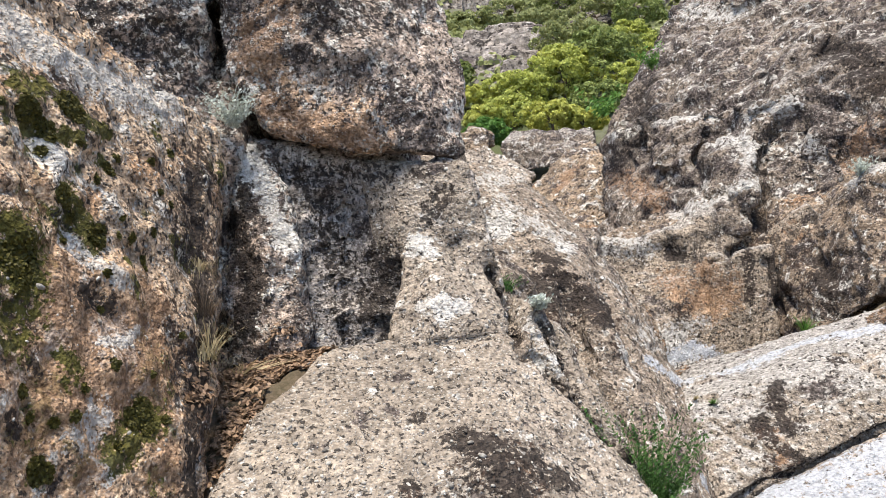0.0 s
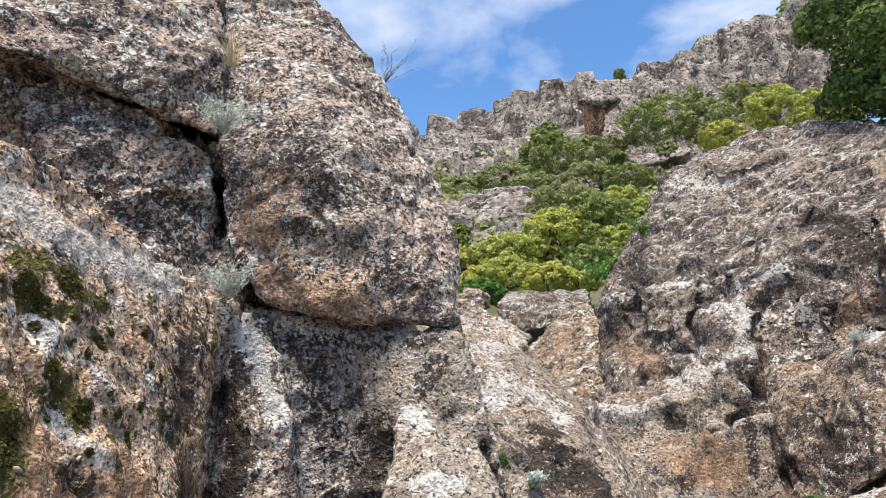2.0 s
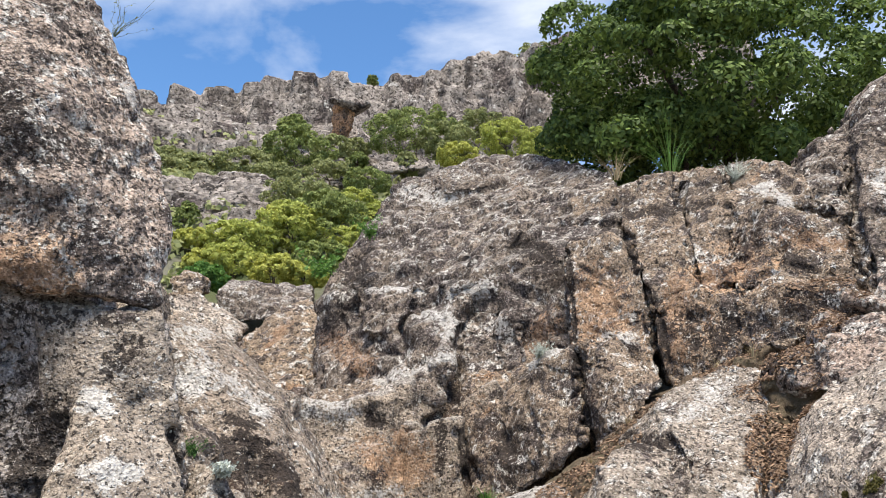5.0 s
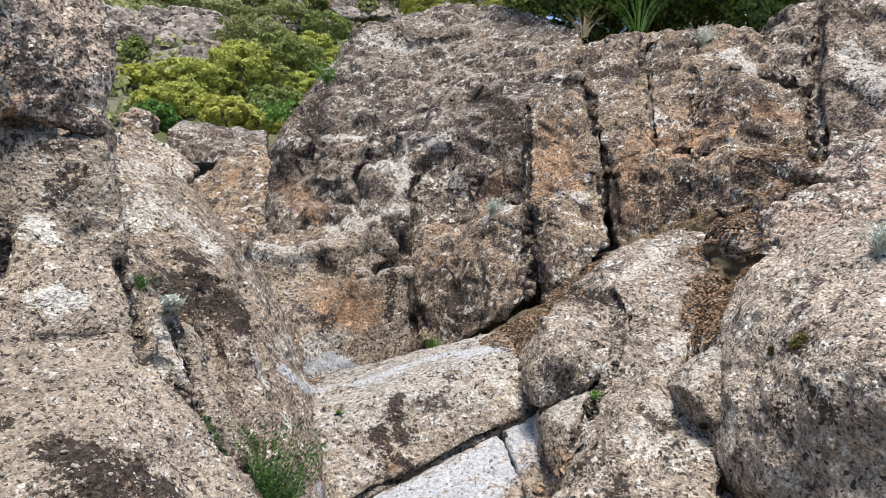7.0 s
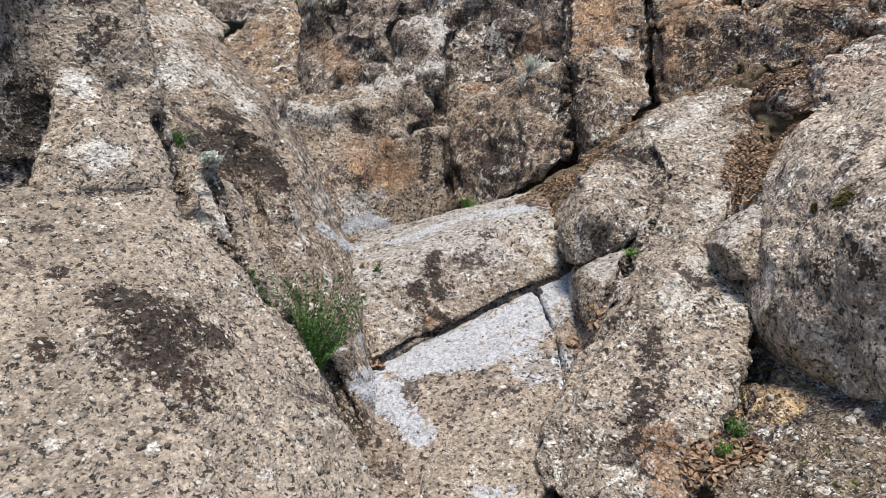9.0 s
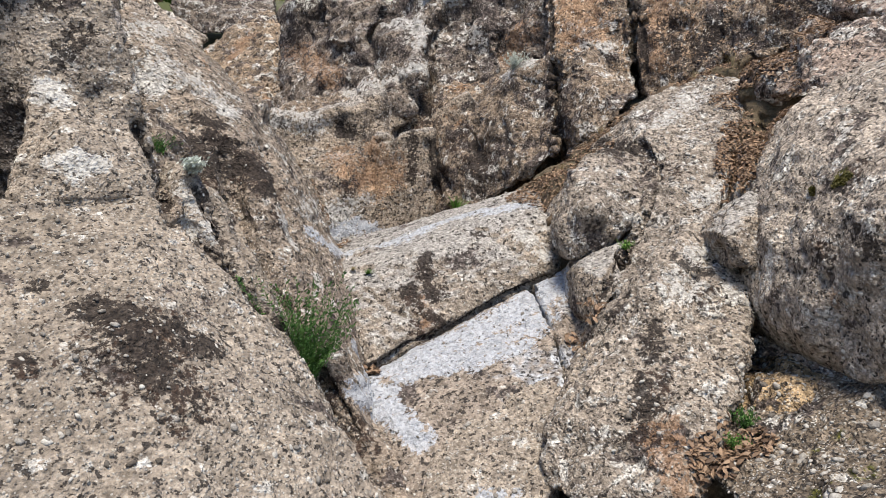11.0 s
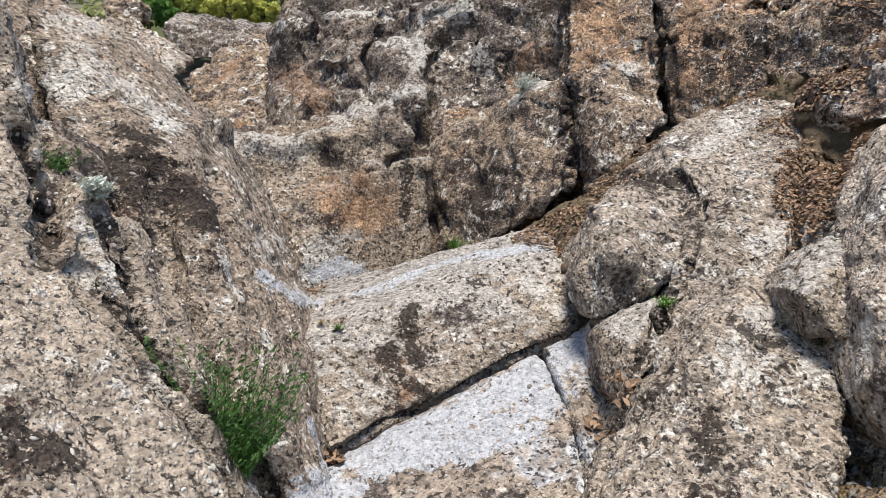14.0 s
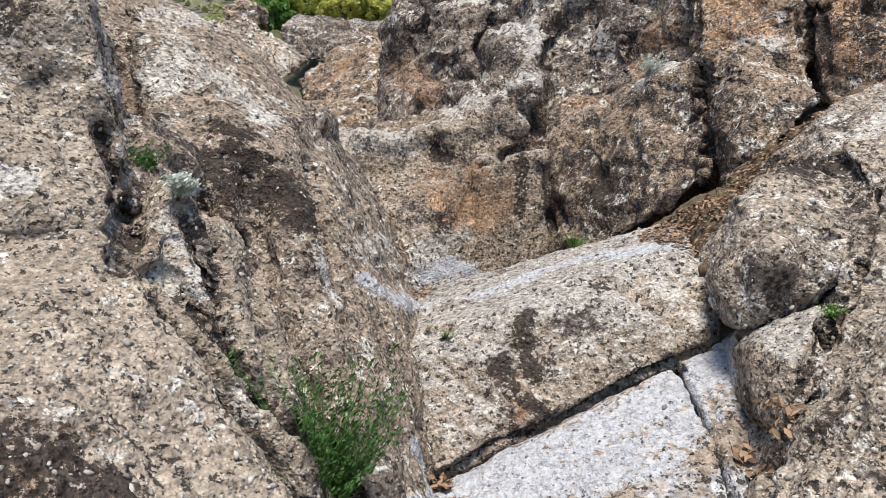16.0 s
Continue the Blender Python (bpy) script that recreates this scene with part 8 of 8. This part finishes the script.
def leafy_stems(parent, count, height, spread, leaf, per, material, seed, stem=0.003, lean=(0, 0, 0)):
    """Thin stems, each a part, and their leaflets."""
    rng = random.Random(seed)
    sv, sf, lv, lf = [], [], [], []
    for _ in range(count):
        ang = rng.uniform(0, math.tau)
        out = Vector((math.cos(ang), math.sin(ang), 0)) * spread * rng.uniform(0.15, 1)
        h = height * rng.uniform(0.4, 1.0)
        path = [out * (f / 5) ** 1.3 + Vector(lean) * (f / 5) + Vector((rng.gauss(0, 0.012), rng.gauss(0, 0.012), h * f / 5)) for f in range(6)]
        path[0] = out * 0.05
        k = len(sv)
        for q, p in enumerate(path):
            r = stem * (1 - q / 7)
            sv += [p + Vector((r, 0, 0)), p + Vector((-r * 0.5, r * 0.87, 0)), p + Vector((-r * 0.5, -r * 0.87, 0))]
        for q in range(5):
            for e in range(3):
                sf.append((k + 3 * q + e, k + 3 * q + (e + 1) % 3, k + 3 * q + 3 + (e + 1) % 3, k + 3 * q + 3 + e))
        for _ in range(per):
            f = rng.uniform(0.1, 1.0) * 4.999
            q = int(f)
            p = path[q].lerp(path[q + 1], f - q)
            d = Vector((rng.gauss(0, 1), rng.gauss(0, 1), rng.gauss(0.25, 0.7))).normalized()
            c = p + d * leaf * rng.uniform(0.8, 2.4) * (1.15 - 0.15 * f)
            s = leaf * rng.uniform(0.6, 1.2)
            a, b = frame_of(Vector((rng.gauss(0, 1), rng.gauss(0, 1), rng.gauss(0.6, 1))).normalized())
            k = len(lv)
            lv += [c - a * s, c + b * s * 0.38, c + a * s, c - b * s * 0.38]
            lf.append((k, k + 1, k + 2, k + 3))
    tagged(mesh_object("stem", sv, sf, material, parent), kind="stuff")
    tagged(mesh_object("foliage", lv, lf, material, parent), kind="stuff")


def plant(name, label, at, category="plant", snap=True, sink=0.01):
    place, normal = on_rock(at) if snap else (Vector(at), Vector((0, 0, 1)))
    root = new(name)
    root.location = place - normal * sink
    return tagged(root, label, category, "gully plants")


weed = plant("weed", "bushy green weed with feathery leaves rooted in the cleft", (1.15, 4.5, 0.11), snap=False)
leafy_stems(weed, 85, 0.7, 0.42, 0.014, 42, WEED, 3, lean=(0.02, -0.02, 0))
blades("dry_stalk", weed, (0, 0, 0.05), 9, 0.5, 0.34, 0.0028, STRAW, 8, droop=0.5)
# both silver shrublets stand off the rock, placed to fit the camera's view
shrublet = plant("shrublet", "silvery grey-leaved shrublet in front of the crack", (-1.24, 4.69, 2.54), snap=False)
leafy_stems(shrublet, 60, 0.24, 0.24 * 0.95, 0.012, 24, SILVER, 20, lean=(0.0, -0.08, 0))
shrublet = plant("shrublet", "silvery grey-leaved shrublet in front of the dark ledge", (-1.3, 4.59, 3.58), snap=False)
leafy_stems(shrublet, 60, 0.26, 0.26 * 0.95, 0.012, 24, SILVER, 21, lean=(0.0, -0.08, 0))
shrublet = plant("shrublet", "grey-green shrublet on the rounded boulder", (4.23, 3.01, 1.9))
leafy_stems(shrublet, 60, 0.2, 0.2 * 0.95, 0.012, 24, SILVER, 22, lean=(0.0, -0.08, 0))
shrublet = plant("shrublet", "small grey rosette plant in the crack", (0.62, 5.14, 1.36))
leafy_stems(shrublet, 60, 0.09, 0.09 * 0.95, 0.012, 24, SILVER, 23, lean=(0.0, -0.08, 0))
shrublet = plant("shrublet", "silvery tuft on the rock step", (4.26, 7.81, 2.5))
leafy_stems(shrublet, 60, 0.2, 0.2 * 0.95, 0.012, 24, SILVER, 24, lean=(0.0, -0.08, 0))
shrublet = plant("shrublet", "grey-green tuft on top of the bank", (6.64, 7.15, 4.7))
leafy_stems(shrublet, 60, 0.3, 0.3 * 0.95, 0.012, 24, SILVER, 25, lean=(0.0, -0.08, 0))
herb = plant("herb", "small green plant in the cleft", (0.44, 5.18, 1.47))
leafy_stems(herb, 22, 0.13, 0.143, 0.0117, 18, WEED, 40, stem=0.002)
herb = plant("herb", "small green plant in the cleft", (0.42, 5.43, 0.86))
leafy_stems(herb, 22, 0.12, 0.132, 0.0108, 18, WEED, 41, stem=0.002)
herb = plant("herb", "low green herb at the foot of the stone", (3.17, 3.12, 0.08))
leafy_stems(herb, 22, 0.13, 0.143, 0.0117, 18, WEED, 42, stem=0.002)
herb = plant("herb", "low green herb among dry leaves", (2.98, 2.97, 0.03))
leafy_stems(herb, 22, 0.12, 0.132, 0.0108, 18, FERN, 43, stem=0.002)
herb = plant("herb", "little green tuft in a rock joint", (3.32, 4.4, 0.88))
leafy_stems(herb, 22, 0.06, 0.066, 0.009, 18, FERN, 44, stem=0.002)
herb = plant("herb", "green fern clump on the outcrop edge", (3.13, 11.05, 4.61))
leafy_stems(herb, 22, 0.35, 0.385, 0.0315, 18, FERN, 45, stem=0.002)
herb = plant("herb", "green fern clump at the outcrop foot", (2.52, 11.7, 4.04))
leafy_stems(herb, 22, 0.5, 0.55, 0.045, 18, FERN, 46, stem=0.002)
# not set on the surface: placed to fit the camera's view
grass_tuft = plant("grass_tuft", "tall tuft of dry straw-coloured grass on the boulder", (-1.28, 4.62, 4.08), snap=False)
blades("blade", grass_tuft, (0, 0, 0), 90, 0.42, 0.294, 0.0025, STRAW, 60, lean=(0, -0.04, 0))
grass_tuft = plant("grass_tuft", "yellow-green grass tuft at the basin edge", (3.52, 7.6, 0.96))
blades("blade", grass_tuft, (0, 0, 0), 70, 0.28, 0.196, 0.005, FERN, 61, lean=(0, -0.04, 0))
grass_tuft = plant("grass_tuft", "dry grass tuft at the basin edge", (2.91, 8.14, 0.65))
blades("blade", grass_tuft, (0, 0, 0), 40, 0.2, 0.14, 0.005, STRAW, 62, lean=(0, -0.04, 0))
grass_tuft = plant("grass_tuft", "tall arching grass stems on top of the bank", (6.45, 8.06, 5.16))
blades("blade", grass_tuft, (0, 0, 0), 46, 1.2, 0.84, 0.005, FERN, 63, lean=(0, -0.04, 0))
grass_tuft = plant("grass_tuft", "dry arching grass on top of the bank", (6.02, 8.71, 5.18))
blades("blade", grass_tuft, (0, 0, 0), 50, 0.6, 0.42, 0.005, STRAW, 64, lean=(0, -0.04, 0))
grass_tuft = plant("grass_tuft", "thin dry grass stalks on the ridge", (5.18, 5.98, 2.27))
blades("blade", grass_tuft, (0, 0, 0), 26, 0.22, 0.154, 0.003, STRAW, 65, lean=(0, -0.04, 0))
grass_tuft = plant("grass_tuft", "thin dry grass stalks under the ledge", (5.53, 5.85, 2.39))
blades("blade", grass_tuft, (0, 0, 0), 26, 0.25, 0.175, 0.003, STRAW, 66, lean=(0, -0.04, 0))
grass_tuft = plant("grass_tuft", "short yellow-green grass in a rock hollow", (1.93, 5.71, 0.6))
blades("blade", grass_tuft, (0, 0, 0), 90, 0.07, 0.049, 0.004, FERN, 67, lean=(0, -0.04, 0))
grass_tuft = plant("grass_tuft", "short dry grass in a rock hollow", (1.88, 5.95, 0.6))
blades("blade", grass_tuft, (0, 0, 0), 60, 0.06, 0.042, 0.004, STRAW, 68, lean=(0, -0.04, 0))
grass_tuft = plant("grass_tuft", "dry grass along the rock joint", (4.18, 6, 1.73))
blades("blade", grass_tuft, (0, 0, 0), 40, 0.18, 0.126, 0.003, STRAW, 69, lean=(0, -0.04, 0))
grass_tuft = plant("grass_tuft", "dry dead grass hanging in the dark cleft", (-1.34, 4.33, 1.15))
blades("blade", grass_tuft, (0, 0, 0), 70, 0.3, 0.21, 0.003, STRAW, 70, lean=(0, -0.04, 0))
grass_tuft = plant("grass_tuft", "dark dead roots hanging in the cleft", (-1.4, 4.41, 1.4))
blades("blade", grass_tuft, (0, 0, 0), 60, 0.35, 0.245, 0.003, BARK, 71, lean=(0, -0.04, 0))
grass_tuft = plant("grass_tuft", "dry grass among leaf litter", (3.53, 5.58, 1.41))
blades("blade", grass_tuft, (0, 0, 0), 40, 0.12, 0.084, 0.003, STRAW, 72, lean=(0, -0.04, 0))
twig = plant("twig_shrub", "thin leafless twigs sprouting from the boulder edge", (-0.33, 5.62, 4.44))
leafy_stems(twig, 14, 0.3, 0.22, 0.01, 7, DULL, 91, stem=0.0025, lean=(0.12, 0, 0))
twigs = plant("dead_branch", "bundle of dead grey twigs lying in the cleft", (-1.11, 4.28, 1.07), snap=False)
blades("twig", twigs, (0, 0, 0.02), 26, 0.12, 0.42, 0.005, STRAW, 77, lean=(0.15, -0.1, 0.05), droop=0.9)
for i, (x, y, z, r) in enumerate([(-1.55, 3.26, 2.33, 0.13), (-1.56, 3.07, 2.18, 0.11), (-1.48, 3.03, 1.92, 0.1), (-1.48, 3.29, 1.77, 0.1), (-1.41, 3.6, 1.67, 0.06), (-1.6, 2.9, 1.65, 0.17), (-1.33, 3.33, 1, 0.14), (-1.45, 2.74, 0.91, 0.1), (-1.5, 3.48, 2.09, 0.07), (-1.58, 2.97, 2.26, 0.1), (-2.36, 4.16, 3.61, 0.22), (3.43, 2.84, 1.39, 0.08), (3.33, 2.93, 1.33, 0.04), (3.72, 3.11, 1.36, 0.06)]):
    moss_cushion((x, y, z), r * 0.6, 100 + i, int(32000 * r * r) + 500)

def speckle_moss(corners, count, seed):
    "Small dark moss cushions strewn over a wall between four corners."
    rng = random.Random(seed)
    a, b, c, d = (Vector(q) for q in corners)
    for i in range(count):
        u, v = rng.random(), rng.random()
        moss_cushion(a.lerp(b, u).lerp(c.lerp(d, u), v), rng.uniform(0.012, 0.032), seed + i, 140)


speckle_moss([(-1.63, 2.86, 2.39), (-1.45, 4.16, 2.42), (-1.51, 2.64, 0.9), (-1.31, 3.84, 0.86)], 30, 300)
grass_tuft = plant("grass_tuft", "dead brown grass hanging along the dark cleft", (-1.44, 4.5, 1.66))
blades("blade", grass_tuft, (0, 0, 0), 60, 0.34, 0.16, 0.0022, STRAW, 200, droop=1.6)
grass_tuft = plant("grass_tuft", "dead brown grass hanging along the dark cleft", (-1.35, 4.41, 1.4))
blades("blade", grass_tuft, (0, 0, 0), 60, 0.34, 0.16, 0.0022, DEADGRASS, 201, droop=1.6)
grass_tuft = plant("grass_tuft", "dead brown grass hanging along the dark cleft", (-1.34, 4.23, 1.16))
blades("blade", grass_tuft, (0, 0, 0), 60, 0.34, 0.16, 0.0022, STRAW, 202, droop=1.6)
grass_tuft = plant("grass_tuft", "dead brown grass hanging along the dark cleft", (-1.18, 3.94, 0.95))
blades("blade", grass_tuft, (0, 0, 0), 60, 0.34, 0.16, 0.0022, DEADGRASS, 203, droop=1.6)
grass_tuft = plant("grass_tuft", "dead brown grass hanging along the dark cleft", (-1.36, 4.69, 1.83))
blades("blade", grass_tuft, (0, 0, 0), 60, 0.34, 0.16, 0.0022, DEADGRASS, 204, droop=1.6)
grass_tuft = plant("grass_tuft", "dead brown grass hanging along the dark cleft", (-1.17, 3.74, 0.82))
blades("blade", grass_tuft, (0, 0, 0), 60, 0.34, 0.16, 0.0022, DEADGRASS, 205, droop=1.6)
grass_tuft = plant("grass_tuft", "dead brown grass hanging along the dark cleft", (-1.3, 4.52, 1.26))
blades("blade", grass_tuft, (0, 0, 0), 60, 0.34, 0.16, 0.0022, DEADGRASS, 206, droop=1.6)
litter("brown dry oak leaves lying on the earth banks", [(4.66, 4.6, 2.56, 0.28, 0.3, 900), (4.26, 4.29, 2.27, 0.22, 0.25, 700), (5.29, 5.04, 2.97, 0.4, 0.4, 1100), (5.88, 5.27, 3.32, 0.5, 0.35, 900), (4.98, 5.15, 2.86, 0.25, 0.25, 300), (3.43, 5.71, 2.11, 0.25, 0.4, 500), (3.78, 5.81, 2.33, 0.35, 0.4, 600), (4.38, 6.04, 2.69, 0.4, 0.3, 350), (4.45, 4.45, 2.4, 0.25, 0.25, 700), (4.05, 4.1, 1.95, 0.16, 0.16, 400), (5.3, 6.0, 2.75, 0.6, 0.3, 700), (6.0, 5.6, 3.1, 0.4, 0.3, 400), (5.2, 5.0, 2.3, 0.3, 0.25, 500)], DRYLEAF, 0.018, 7)
litter("dry brown leaves caught in the gully bed", [(2.77, 2.88, 0.83, 0.12, 0.15, 200), (2.97, 2.91, 0.85, 0.12, 0.15, 160), (1.71, 4.92, 0.94, 0.06, 0.1, 60), (1.93, 7.31, 1.44, 0.25, 0.2, 120), (1.97, 7.01, 1.61, 0.2, 0.2, 80), (2.89, 4.2, 1.31, 0.06, 0.2, 60)], DRYLEAF, 0.024, 8)
litter("reddish-brown leaf litter filling the cleft", [(-0.87, 4.38, 1.33, 0.3, 0.2, 2200), (-1.12, 3.94, 1.2, 0.2, 0.5, 1600)], DRYLEAF, 0.02, 9)

# ---- pebbles in the conglomerate ----
STONY = {SLAB.name: (520, 0.004, 0.018), RIBMAT.name: (450, 0.004, 0.015), RIDGEF.name: (260, 0.004, 0.016), BLOCK.name: (260, 0.004, 0.016), RIDGE.name: (380, 0.005, 0.02), BOULDERR.name: (260, 0.004, 0.016), PEBBLY.name: (420, 0.006, 0.03), BROWN.name: (350, 0.006, 0.03), WHITE.name: (260, 0.004, 0.014), MOSSY.name: (220, 0.004, 0.016), LICHEN.name: (160, 0.004, 0.014)}
for i, ob in enumerate(ROCKS):
    if ob.data.materials[0].name in STONY:
        per, small, large = STONY[ob.data.materials[0].name]
        d = ob.dimensions
        clasts(ob, int(per * 0.5 * (d.x * d.y + d.y * d.z + d.x * d.z)), small, large, 500 + i)
